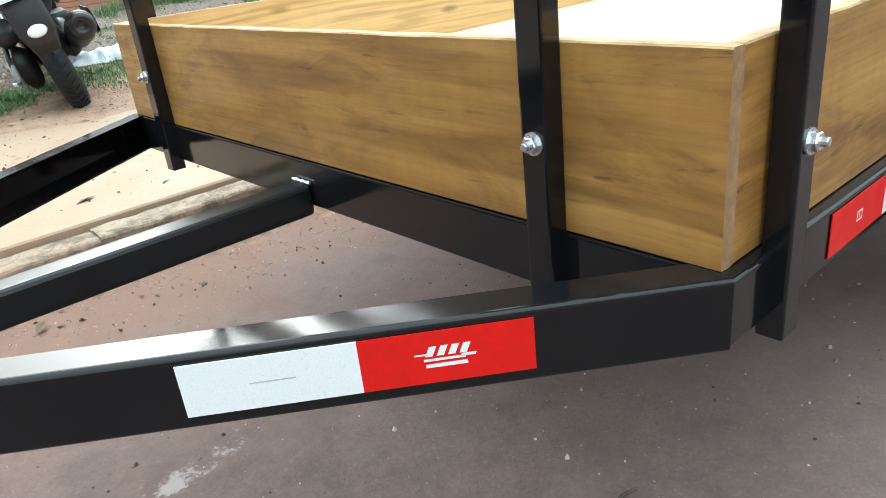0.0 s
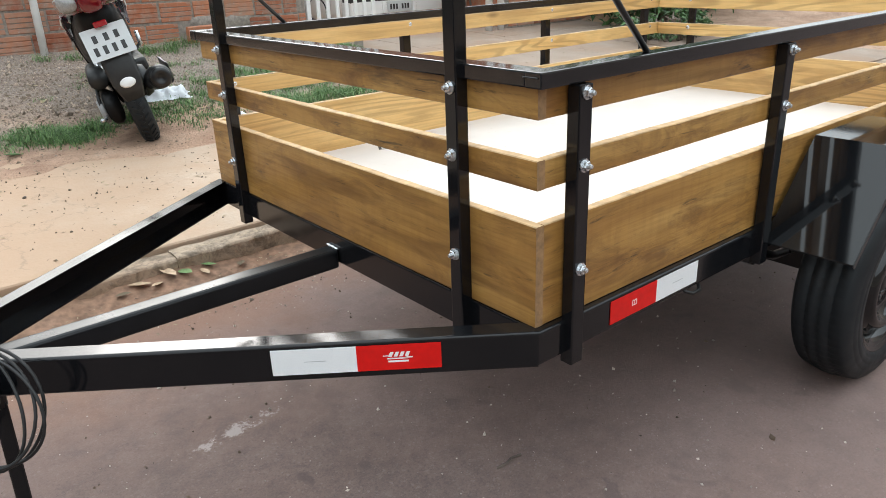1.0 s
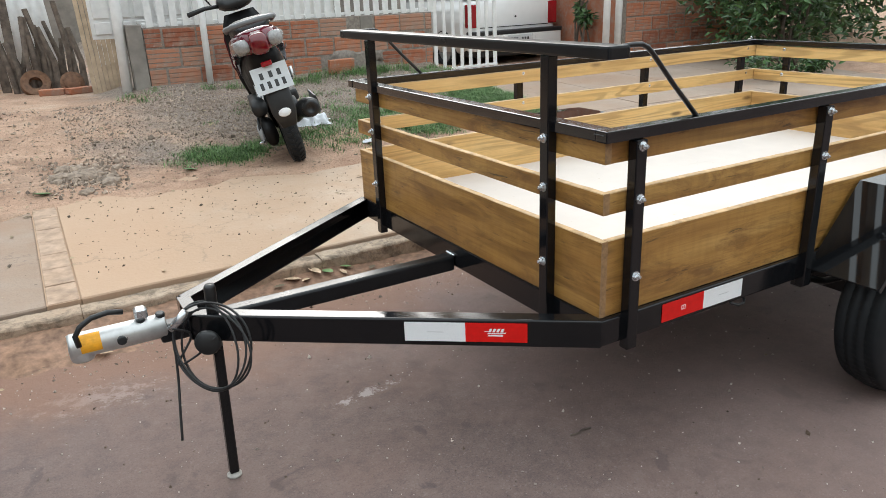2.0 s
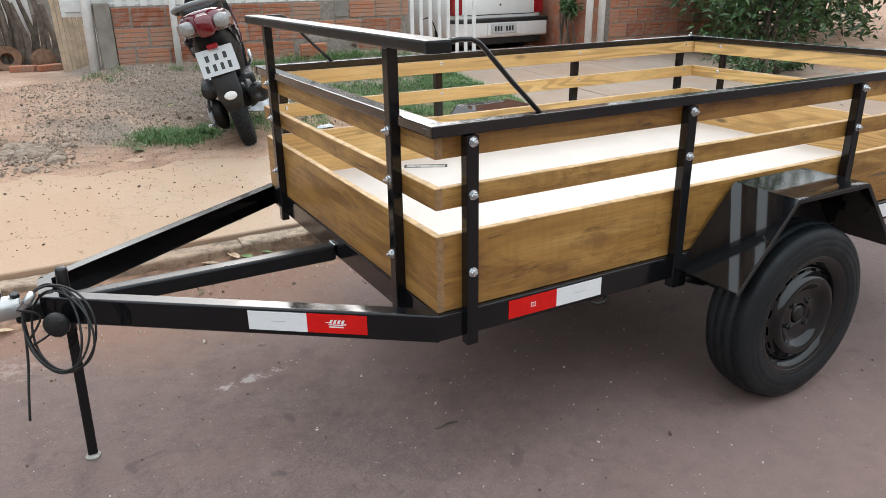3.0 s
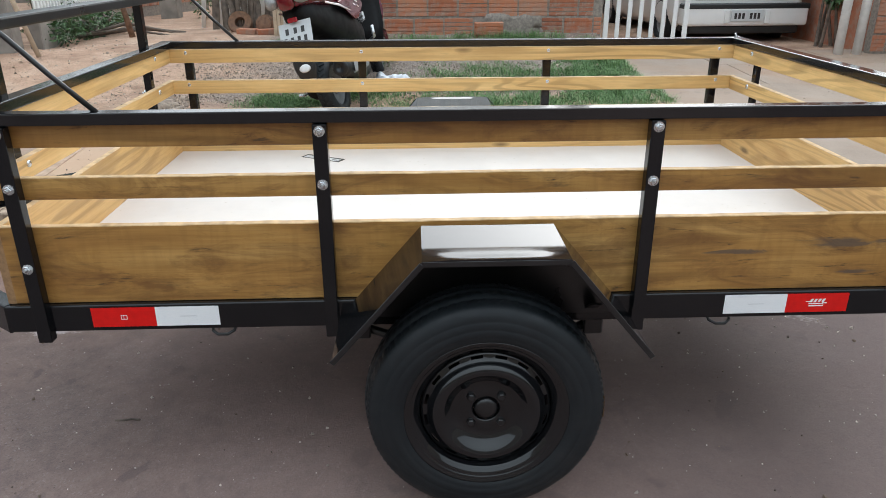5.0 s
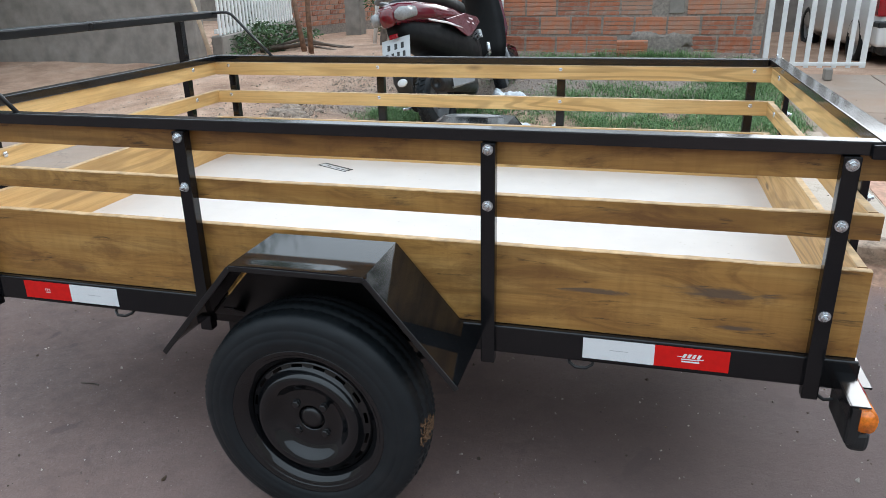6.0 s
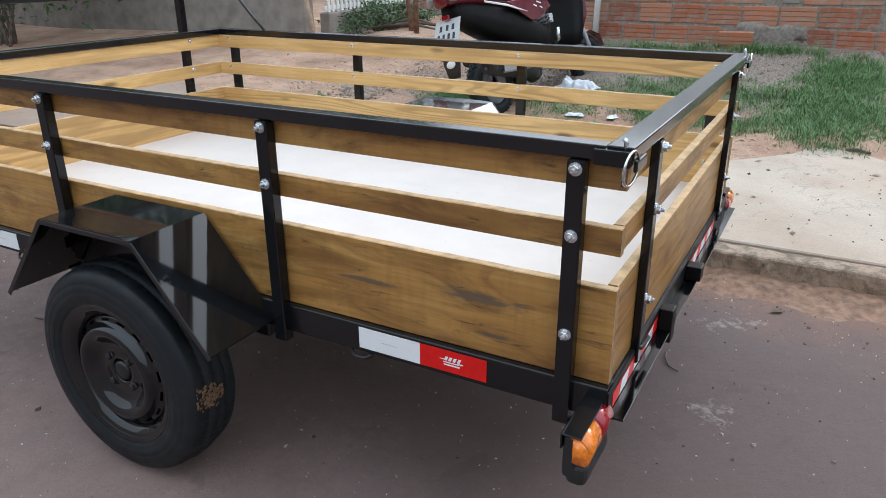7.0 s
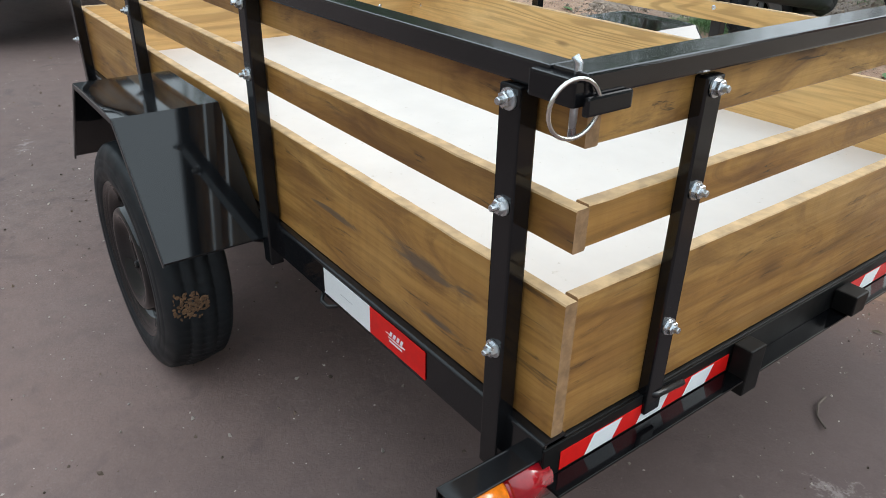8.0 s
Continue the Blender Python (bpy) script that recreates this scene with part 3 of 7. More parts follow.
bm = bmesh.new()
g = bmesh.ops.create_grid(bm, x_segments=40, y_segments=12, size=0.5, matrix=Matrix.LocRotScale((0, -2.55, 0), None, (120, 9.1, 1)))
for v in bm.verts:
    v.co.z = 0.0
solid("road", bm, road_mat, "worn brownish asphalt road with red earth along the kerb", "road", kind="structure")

# unseen pavement across the street and a wall added to block low sky light
solid("pavement_opposite", block(-60, 60, -10.5, -7.1, -0.1, 0.12, 0.01), grey_slab, "plain concrete pavement across the street", "pavement", kind="structure")
solid("wall_opposite", block(-60, 60, -10.7, -10.5, -0.1, 5.2, 0.01), plaster, "plain grey wall across the street, unseen, added to block low sky light", "wall", kind="structure")


def slab(name, x0, x1, y0, y1, mat, label, dz=0.0):
    """A cast slab that follows the slope, with a worn edge."""
    bm = block(x0, x1, y0, y1, -0.09, 0.0, 0.006)
    for v in bm.verts:
        v.co.z += slab_z(v.co.y) + dz
    return solid(name, bm, mat, label, "pavement", kind="structure")


slab("pavement", -1.075, 3.10, 1.975, 3.95, slab_mat, "sandy worn concrete pavement with cracks and debris")
slab("pavement", -5.5, -1.205, 1.975, 3.95, grey_slab, "grey worn concrete pavement stained with red earth", -0.002)
bm = block(3.262, 7.4, 1.976, 6.3, -0.12, -0.022)
block(3.06, 3.258, 3.74, 6.3, -0.12, -0.022, bm=bm)
for v in bm.verts:
    v.co.z += slab_z(v.co.y)
driveway = solid("driveway", bm, earth_mat, "brown concrete driveway slabs with earth in the joints", "driveway", kind="structure")
rng = random.Random(8)
rows_y = [1.977, 2.93, 3.735, 4.62, 5.50, 6.30]
for y0, y1 in zip(rows_y, rows_y[1:]):
    x = 3.262 if y0 < 3.7 else 3.06
    while x < 7.39:
        w = min(rng.uniform(0.85, 1.3), 7.4 - x)
        w = 7.4 - x if 7.4 - x - w < 0.3 else w
        bm = block(x + 0.005, x + w - 0.005, y0 + 0.005, y1 - 0.005, -0.021, rng.uniform(-0.007, -0.002), 0.004)
        for v in bm.verts:
            v.co.z += slab_z(v.co.y) + 0.004 * noise.noise(v.co * 3)
        part("concrete_slab", bm, grey_slab, driveway)
        x += w

kerb = thing("kerb", "worn concrete kerb stones stained with red earth", "kerb", (0, 1.9, 0), kind="structure")
rng = random.Random(5)
x = -9.0
while x < 12.0:
    w = rng.uniform(0.85, 1.15)
    top, front = 0.113 - 0.012 * (1 - smooth01(x, -0.8, 0.6)) + rng.uniform(-0.003, 0.003), 1.866 + rng.uniform(-0.004, 0.004)
    edge = [(1.963, -0.06), (1.963, top), (1.945, top), (1.925, top), (1.905, top), (front + 0.014, top - 0.001), (front + 0.006, top - 0.004), (front + 0.001, top - 0.011), (front, top - 0.028), (front, top - 0.055), (front, top - 0.085), (front, -0.06)]
    count = int(w / 0.018)
    bm = bmesh.new()
    rings = []
    for k in range(count + 1):
        a = x + 0.001 + (w - 0.002) * k / count
        ring = []
        for y, z in edge:
            v = Vector((a, y, z))
            chip = 0.007 * noise.noise(v * 5) + 0.006 * noise.noise(v * 17) + 0.004 * noise.noise(v * 48)
            ring.append(bm.verts.new(v + Vector((0, 1.0 if y < 1.96 else 0.3, 0.6 if z > 0 else 0)) * chip))
        rings.append(ring)
    bm.faces.new(rings[0])
    bm.faces.new(rings[-1][::-1])
    for p, q in zip(rings, rings[1:]):
        for k in range(len(edge)):
            n = (k + 1) % len(edge)
            bm.faces.new((p[k], q[k], q[n], p[n]))
    bmesh.ops.recalc_face_normals(bm, faces=bm.faces)
    part("kerb_stone", bm, kerb_mat, kerb)
    x += w

# soil washed up against the kerb


def silt_z(x, y):
    edge = smooth01(y + 0.16 * noise.noise(Vector((x * 1.7, y, 4.0))) + 0.07 * noise.noise(Vector((x * 7, y * 7, 1.0))), 1.62, 1.90)
    return -0.004 + (0.036 + 0.032 * (1 - smooth01(x, -0.3, 0.9))) * edge + 0.008 * edge * noise.noise(Vector((x * 13, y * 13, 2.0))) + 0.004 * edge * noise.noise(Vector((x * 31, y * 31, 7.0)))


bm = bmesh.new()
rows = []
for i in range(300):
    x = -3.2 + i * 0.026
    rows.append([bm.verts.new((x, 1.45 + 0.0192 * j, silt_z(x, 1.45 + 0.0192 * j))) for j in range(23)])
for a, b in zip(rows, rows[1:]):
    for j in range(22):
        bm.faces.new((a[j], b[j], b[j + 1], a[j + 1]))
solid("silt", bm, silt_mat, "red soil washed up against the kerb", "soil", kind="structure", smooth=True)

strip = thing("paving_strip", "narrow strip of red paving bricks across the pavement", "paving", (0, 2.8, 0.15), kind="structure")
strip_far = thing("paving_strip", "row of orange paving bricks beside the driveway", "paving", (3.18, 2.8, 0.15), kind="structure")
for owner, x0, x1 in ((strip, -1.204, -1.076), (strip_far, 3.101, 3.259)):
    bm = block(x0, x1, 1.976, 3.70, -0.09, -0.004)
    for v in bm.verts:
        v.co.z += slab_z(v.co.y)
    part("sand_bed", bm, slab_mat, owner)
for owner, x0, x1 in ((strip, -1.20, -1.08), (strip_far, 3.105, 3.255)):
    y = 1.98
    while y < 3.6:
        w = 0.205
        bm = block(x0 + 0.001 + rng.uniform(0, 0.003), x1 + 0.001, y + 0.002, y + w - 0.002, -0.07, rng.uniform(-0.001, 0.0015), 0.002)
        for v in bm.verts:
            v.co.z += slab_z(v.co.y)
        part("paving_brick", bm, pale_paver if owner is strip else paver, owner)
        y += w

# ---- the trailer ----
X0, X1, Y0, Y1 = 0.006, 2.353, 0.016, 1.424
WIDE = 1.442  # outer face of the far chassis rail
MID = WIDE / 2 + 0.004
FLOOR, LOW, TOP = 0.4955, 0.695, 0.938
trailer = thing("utility_trailer", "black steel utility trailer with stained pine sides and white bed", "trailer", (1.16, MID, 0))


def board(name, x0, x1, y0, y1, z0, z1, mat, parent, label="", inner=None):
    """A sawn board: pale raw edges, end grain, a paler face to the inner side."""
    along = 0 if x1 - x0 > y1 - y0 else 1
    lo, hi = (x0, x1) if along == 0 else (y0, y1)
    n = max(2, int((hi - lo) / 0.035))
    c0, c1 = (y0, y1) if along == 0 else (x0, x1)
    ch = 0.0016
    prof = [(c0 + ch, z0), (c1 - ch, z0), (c1, z0 + ch), (c1, z1 - ch), (c1 - ch, z1), (c0 + ch, z1), (c0, z1 - ch), (c0, z0 + ch)]
    bm = bmesh.new()
    rows = []
    for i in range(n + 1):
        u = lo + (hi - lo) * i / n
        row = []
        for k, (c, z) in enumerate(prof):
            chip = 0.0011 * noise.noise(Vector((u * 31, c * 40, z * 3))) + 0.0007 * noise.noise(Vector((u * 9, 3.0, z)))
            if k in (3, 4, 5, 6):
                z += chip
            if k in (3, 6):
                z -= abs(chip) * 0.8
            row.append(bm.verts.new((u, c, z) if along == 0 else (c, u, z)))
        rows.append(row)
    for p, q in zip(rows, rows[1:]):
        for k in range(8):
            bm.faces.new((p[k], p[(k + 1) % 8], q[(k + 1) % 8], q[k]))
    ends = [bm.faces.new(rows[0][::-1]), bm.faces.new(rows[-1])]
    bmesh.ops.recalc_face_normals(bm, faces=bm.faces[:])
    bm.normal_update()
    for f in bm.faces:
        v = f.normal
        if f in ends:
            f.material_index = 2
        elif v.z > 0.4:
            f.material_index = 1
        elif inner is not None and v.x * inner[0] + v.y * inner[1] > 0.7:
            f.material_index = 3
    ob = part(name, bm, mat, parent, label)
    for extra in (sawn, end_grain, pale_x if along == 0 else pale_y):
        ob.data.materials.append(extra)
    return ob


def gloss_bar(name, x0, x1, y0, y1, z0, z1, parent=trailer, bev=0.003, mat=black, label=""):
    return part(name, block(x0, x1, y0, y1, z0, z1, bev, seg=2), mat, parent, label)


# sides: one deep board, a slat and an upper slat on each side
T = 0.020
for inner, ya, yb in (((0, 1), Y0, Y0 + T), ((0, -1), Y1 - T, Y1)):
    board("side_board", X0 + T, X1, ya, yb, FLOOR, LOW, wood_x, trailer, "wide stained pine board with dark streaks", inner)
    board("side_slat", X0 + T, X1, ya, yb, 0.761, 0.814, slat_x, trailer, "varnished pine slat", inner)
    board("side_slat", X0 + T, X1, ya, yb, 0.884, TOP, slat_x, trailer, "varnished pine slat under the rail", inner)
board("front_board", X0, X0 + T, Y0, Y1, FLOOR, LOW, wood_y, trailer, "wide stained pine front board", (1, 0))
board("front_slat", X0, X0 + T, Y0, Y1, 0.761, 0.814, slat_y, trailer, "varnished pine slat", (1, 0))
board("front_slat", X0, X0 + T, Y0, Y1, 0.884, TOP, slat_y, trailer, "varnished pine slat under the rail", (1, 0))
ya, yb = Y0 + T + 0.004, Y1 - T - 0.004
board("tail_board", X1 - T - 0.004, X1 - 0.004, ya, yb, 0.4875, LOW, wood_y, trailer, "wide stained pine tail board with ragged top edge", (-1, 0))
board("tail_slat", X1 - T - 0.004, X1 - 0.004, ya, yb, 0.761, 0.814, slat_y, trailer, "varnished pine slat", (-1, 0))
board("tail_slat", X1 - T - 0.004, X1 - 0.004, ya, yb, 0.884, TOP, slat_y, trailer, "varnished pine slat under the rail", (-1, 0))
# unseen dark sheet, added to cut light bounced onto the road below
part("bed_underside", block(X0 + T, X1 - T, Y0 + T, Y1 - T, 0.4958, 0.4994), dark_sheet, trailer, "dark sheet added under the bed to cut bounced light")
part("bed_floor", block(X0 + T, X1 - T, Y0 + T, Y1 - T, 0.500, 0.520, 0.001), bed_white, trailer, "white coated plywood bed")

# chassis
rail_lo, rail_hi = 0.4235, 0.495


def channel(a, b, w, z0, z1, side, name, label=""):
    """A channel section whose web faces outward (side: -1 or 1 across a to b)."""
    a, b = Vector((*a, 0)), Vector((*b, 0))
    d = (b - a).normalized()
    s = Vector((d.y, -d.x, 0)) * side
    t = 0.004
    bm = bmesh.new()
    r = 0.006
    arc = [(r - r * math.cos(k * math.pi / 12), r - r * math.sin(k * math.pi / 12)) for k in range(7)]
    out = [(u, z0 + v) for u, v in arc] + [(w, z0), (w, z0 + t), (t, z0 + t), (t, z1 - t), (w, z1 - t), (w, z1)] + [(u, z1 - v) for u, v in arc[::-1]]
    ends = []
    for p in (a, b):
        ends.append([bm.verts.new(p - s * u + Vector((0, 0, z))) for u, z in out])
    n = len(out)
    bm.faces.new(ends[0][::-1])
    bm.faces.new(ends[1])
    for k in range(n):
        bm.faces.new((ends[0][k], ends[0][(k + 1) % n], ends[1][(k + 1) % n], ends[1][k]))
    return part(name, bm, black, trailer, label)


channel((0.0, 0.0), (2.356, 0.0), 0.04, rail_lo, rail_hi, 1, "chassis_rail", "glossy black steel channel along the side")
channel((0.0, WIDE), (2.356, WIDE), 0.04, rail_lo, rail_hi, -1, "chassis_rail", "glossy black steel channel along the side")
beam_near = channel((-0.852, 0.642), (0.0, 0.0), 0.042, 0.421, 0.4965, 1, "drawbar_beam", "glossy black channel of the drawbar")
beam_far = channel((-0.852, 0.806), (0.0, WIDE), 0.042, 0.421, 0.4965, -1, "drawbar_beam", "glossy black channel of the drawbar")
gloss_bar("front_crossmember", 0.002, 0.042, 0.041, WIDE - 0.041, 0.421, 0.4945)
gloss_bar("rear_crossmember", 2.325, 2.3560, 0.041, WIDE - 0.041, 0.433, 0.4868, mat=frame_black)
gloss_bar("bumper_web", 2.3562, 2.3600, 0.0, WIDE, 0.433, 0.4870, mat=frame_black, bev=0.001)
gloss_bar("bumper_flange", 2.3602, 2.3920, 0.0, WIDE, 0.4330, 0.4370, mat=flange_paint, bev=0.001, label="glossy black flange under the striped film")
for x in (0.55, 1.16, 1.78):
    gloss_bar("crossmember", x - 0.02, x + 0.02, 0.041, WIDE - 0.041, 0.43, 0.4945, mat=satin)
part("drawbar_tube", block(-0.925, 0.001, MID - 0.026, MID + 0.026, 0.407, 0.459, 0.012, seg=4), tube_paint, trailer, "black square steel tube in the middle of the drawbar")
part("weld_bead", pipe([(-0.002, MID - 0.026 + 0.0065 * k, 0.461) for k in range(9)], [(0.0030, 0.0042, 0.0028, 0.0050, 0.0036, 0.0030, 0.0046, 0.0034, 0.0026)[k] for k in range(9)], 6), zinc, trailer, "bright weld bead")
# a flat strap joins the front ends of the beams over the tube, caps close the ends
gloss_bar("front_strap", -0.858, -0.822, 0.662, 0.786, 0.4930, 0.4985, bev=0.001, label="glossy black flat strap between the beams")
part("beam_cap", bar((-0.854, 0.640, 0.459), (-0.854, 0.690, 0.459), 0.004, 0.070), black, beam_near)
part("beam_cap", bar((-0.854, 0.808, 0.459), (-0.854, 0.758, 0.459), 0.004, 0.070), black, beam_far)

# bolts: a washer, a nut and a thread end outside, a pale domed head inside


def nut_mesh():
    bm = lathe([(0.0, 0.0), (0.0125, 0.0), (0.0125, 0.0022), (0.0, 0.0022)], 14)
    lathe([(0.0, 0.0022), (0.0095, 0.0022), (0.0095, 0.0085), (0.0082, 0.0100), (0.0, 0.0100)], 6, bm)
    lathe([(0.0, 0.010), (0.0045, 0.010), (0.0045, 0.0160), (0.0038, 0.0172), (0.0, 0.0172)], 10, bm)
    me = bpy.data.meshes.new("bolt")
    bmesh.ops.recalc_face_normals(bm, faces=bm.faces[:])
    bm.to_mesh(me)
    bm.free()
    me.materials.append(zinc)
    return me


def head_mesh():
    bm = lathe([(0.0095, 0.0), (0.0092, 0.0018), (0.0072, 0.0038), (0.004, 0.0050), (0.0, 0.0054)], 12)
    me = bpy.data.meshes.new("bolt_head")
    bmesh.ops.recalc_face_normals(bm, faces=bm.faces[:])
    bm.to_mesh(me)
    bm.free()
    me.materials.append(zinc)
    for p in me.polygons:
        p.use_smooth = True
    return me


NUT, HEAD = nut_mesh(), head_mesh()
rng = random.Random(11)


def fix(mesh, name, parent, at, toward):
    ob = new(name, mesh)
    ob.parent = parent
    q = Vector(toward).to_track_quat("Z", "Y").to_matrix().to_4x4()
    ob.matrix_basis = Matrix.Translation(at) @ q @ pose(0, 0, 0, rng.uniform(-4, 4), rng.uniform(-4, 4), rng.uniform(0, 60))


ROWS_Z = (0.923, 0.797, 0.600)
PW = 0.0165


def post(x, y, out, z0, z1, bolts, d=0.028):
    """An upright flat tube with its bolts; out: the way it faces, d: its depth."""
    ox, oy = out
    if oy:
        y += oy * 0.004
        lo, hi = sorted((y, y + oy * d))
        bm = block(x - PW, x + PW, lo, hi, z0, z1, 0.0028, seg=2)
    else:
        lo, hi = sorted((x, x + ox * d))
        bm = block(lo, hi, y - PW, y + PW, z0, z1, 0.0028, seg=2)
    ob = part("post", bm, black, trailer)
    for z in bolts:
        c = Vector((x + ox * d, y + oy * d, z + rng.uniform(-0.002, 0.002)))
        fix(NUT, "bolt", ob, c, (ox, oy, 0))
        fix(HEAD, "bolt_head", ob, (x - ox * (T + 0.0002), y - oy * (T + 0.0002), z), (-ox, -oy, 0))
    return ob


for k, x in enumerate((0.09, 0.795, 1.56, 2.27)):
    rows = ROWS_Z if k in (0, 3) else ROWS_Z[:2]
    post(x, Y0, (0, -1), 0.402, TOP - 0.001, rows)
    post(x, Y1, (0, 1), 0.402, TOP - 0.001, rows)
for y in (0.207, 1.231):
    post(X0, y, (-1, 0), 0.402, 1.122, ROWS_Z)
    post(X1 - 0.004, y, (1, 0), 0.455, TOP - 0.001, ROWS_Z, 0.018)

# top rail
RB, RT = 0.9385, 0.966
gloss_bar("top_rail", -0.012, 2.3175, -0.008, 0.030, RB, RT, mat=rail_paint, label="glossy black angle rail along the side")
gloss_bar("top_rail", -0.012, 2.3175, WIDE - 0.030, WIDE + 0.008, RB, RT, mat=rail_paint, label="glossy black angle rail along the side")
gloss_bar("top_rail", -0.010, 0.036, 0.0305, WIDE - 0.0305, RB, RT - 0.0005, mat=rail_paint, label="glossy black rail across the front")
gloss_bar("tail_rail", 2.3185, 2.366, -0.006, WIDE + 0.006, RB + 0.004, RT + 0.001, mat=rail_paint, label="glossy black rail on the removable tail")
part("rail_seam", pipe([(-0.0126, 0.0, 0.9565), (-0.0126, 0.034, 0.9565)], 0.0015, 6), satin, trailer)

# the ladder bar over the front, with a bent brace at each end
gloss_bar("ladder_bar", -0.026, 0.036, -0.020, WIDE + 0.018, 1.122, 1.152, bev=0.006, mat=tube_paint, label="glossy black bar across the front above the rails")
for y in (0.018, WIDE - 0.018):
    pts = [(0.02, y, 1.142), (0.075, y, 1.147), (0.105, y, 1.146), (0.124, y, 1.138), (0.140, y, 1.124), (0.215, y, 1.046), (0.302, y, 0.962)]
    part("brace", pipe(pts, 0.0062, 10), satin, trailer, "bent black steel rod", True)

# sockets, pins and rings of the tail
for y0, y1, yr in ((-0.020, 0.006, -0.030), (WIDE - 0.006, WIDE + 0.020, WIDE + 0.030)):
    gloss_bar("tail_socket", 2.300, 2.364, y0, y1, 0.934, 0.962)
    lo, hi = sorted((yr + 0.020 if y0 < 0 else yr - 0.020, yr + 0.086 if y0 < 0 else yr - 0.086))
    gloss_bar("tail_socket", 2.3665, 2.374, lo, hi, 0.926, 0.946)
    s = -1 if y0 < 0 else 1
    pin = part("tail_pin", pipe([(2.350, MID + s * 0.727, 0.897), (2.350, MID + s * 0.727, 0.974), (2.346, MID + s * 0.729, 0.980)], 0.0042, 8), zinc, trailer, "bright steel pin", True)
    c = Vector((2.366, MID + s * 0.744, 0.935))
    ring = [c + Vector((0.15, -s * 0.99, 0)).normalized() * 0.030 * math.cos(a) + Vector((0.06, s * 0.03, 1)).normalized() * 0.030 * math.sin(a) for a in np.linspace(0, 2 * math.pi, 28, endpoint=False)]
    part("ring", pipe(ring, 0.0024, 8, closed=True), chrome, pin, "bright split ring", True)

# fenders, wheels, axle
WX, WR = 1.164, 0.290


def fender(s):
    """Three plates folded over the wheel, the top one turned up a little along its outer edge; s: -1 near, 1 far."""
    ye = 0.0 if s < 0 else WIDE
    pts = [(0.814, 0.452), (1.018, 0.688), (1.336, 0.688), (1.535, 0.450)]
    t, wide, n = 0.0035, 0.219, 12
    bm = bmesh.new()

    def spot(k, u, w, drop):
        (xa, za), (xb, zb) = pts[k], pts[k + 1]
        z = za + (zb - za) * u
        if k == 1:
            z += 0.0035 * smooth01(w, 0.76, 1.0) * min(1.0, 5 * min(u, 1 - u))
        return (xa + (xb - xa) * u, ye + s * wide * w, z - drop)

    for k in range(3):
        up, lo = ([[bm.verts.new(spot(k, i / n, j / n, d)) for j in range(n + 1)] for i in range(n + 1)] for d in (0.0, t))
        for i in range(n):
            for j in range(n):
                bm.faces.new((up[i][j], up[i + 1][j], up[i + 1][j + 1], up[i][j + 1])).smooth = True
                bm.faces.new((lo[i][j], lo[i][j + 1], lo[i + 1][j + 1], lo[i + 1][j])).smooth = True
            bm.faces.new((up[i][0], lo[i][0], lo[i + 1][0], up[i + 1][0]))
            bm.faces.new((up[i][n], up[i + 1][n], lo[i + 1][n], lo[i][n]))
            bm.faces.new((up[0][i], up[0][i + 1], lo[0][i + 1], lo[0][i]))
            bm.faces.new((up[n][i], lo[n][i], lo[n][i + 1], up[n][i + 1]))
    bmesh.ops.remove_doubles(bm, verts=bm.verts[:], dist=0.0008)
    bm.normal_update()
    for e in bm.edges:
        e.smooth = len(e.link_faces) == 2 and e.calc_face_angle(0.0) < 0.35
    me = bpy.data.meshes.new("fender")
    bm.to_mesh(me)
    bm.free()
    me.materials.append(gloss)
    f = new("fender", me)
    f.parent = trailer
    f.matrix_parent_inverse = trailer.matrix_basis.inverted()
    tagged(f, "angular glossy black steel fender")
    # the folded lip along the outer edge
    for a, b in zip(pts, pts[1:]):
        y = ye + s * 0.218
        za, zb = a[1], b[1]
        part("fender_lip", bar((a[0], y, za - 0.007), (b[0], y, zb - 0.007), 0.003, 0.013, 0.001), satin, f)
    inner = prism([(0.822, 0.452), (1.527, 0.452), (1.333, 0.676), (1.021, 0.676)], 0.004, Matrix.Translation((0, ye + s * 0.006, 0)) @ Matrix(((1, 0, 0, 0), (0, 0, -1, 0), (0, 1, 0, 0), (0, 0, 0, 1))))
    part("inner_plate", inner, satin, f, "black inner plate of the fender")
    for x in (0.90, 1.44):
        part("fender_stay", bar((x, ye, 0.46), (x, ye + s * 0.06, 0.50), 0.03, 0.005, 0.001), satin, f)
    return f


fender(-1)
fender(1)


def tyre_bm():
    """Outline of the tyre with tread ribs and cross cuts."""
    half = 0.0825
    prof = [(0.180, -0.060), (0.187, -0.071), (0.197, -0.0785), (0.205, -0.0815), (0.209, -0.0812), (0.211, -0.0826), (0.226, -half - 0.0006), (0.228, -0.0818), (0.230, -0.0824), (0.245, -0.0800), (0.247, -0.0785), (0.249, -0.0788), (0.262, -0.0735), (0.272, -0.067), (0.279, -0.060)]
    crown = []
    for y in (-0.056, -0.036, -0.034, -0.028, -0.026, -0.008, -0.006, 0.0):
        groove = y in (-0.034, -0.028)
        groove2 = y in (-0.006, 0.0)
        crown.append((WR - 0.0065 - (0.010 * abs(y) / 0.056) + 0.006 if not (groove or groove2) else WR - 0.0035 - (0.010 * abs(y) / 0.056), y))
    side = prof + crown
    full = side + [(r, -y) for r, y in side[::-1][1:]]
    return full


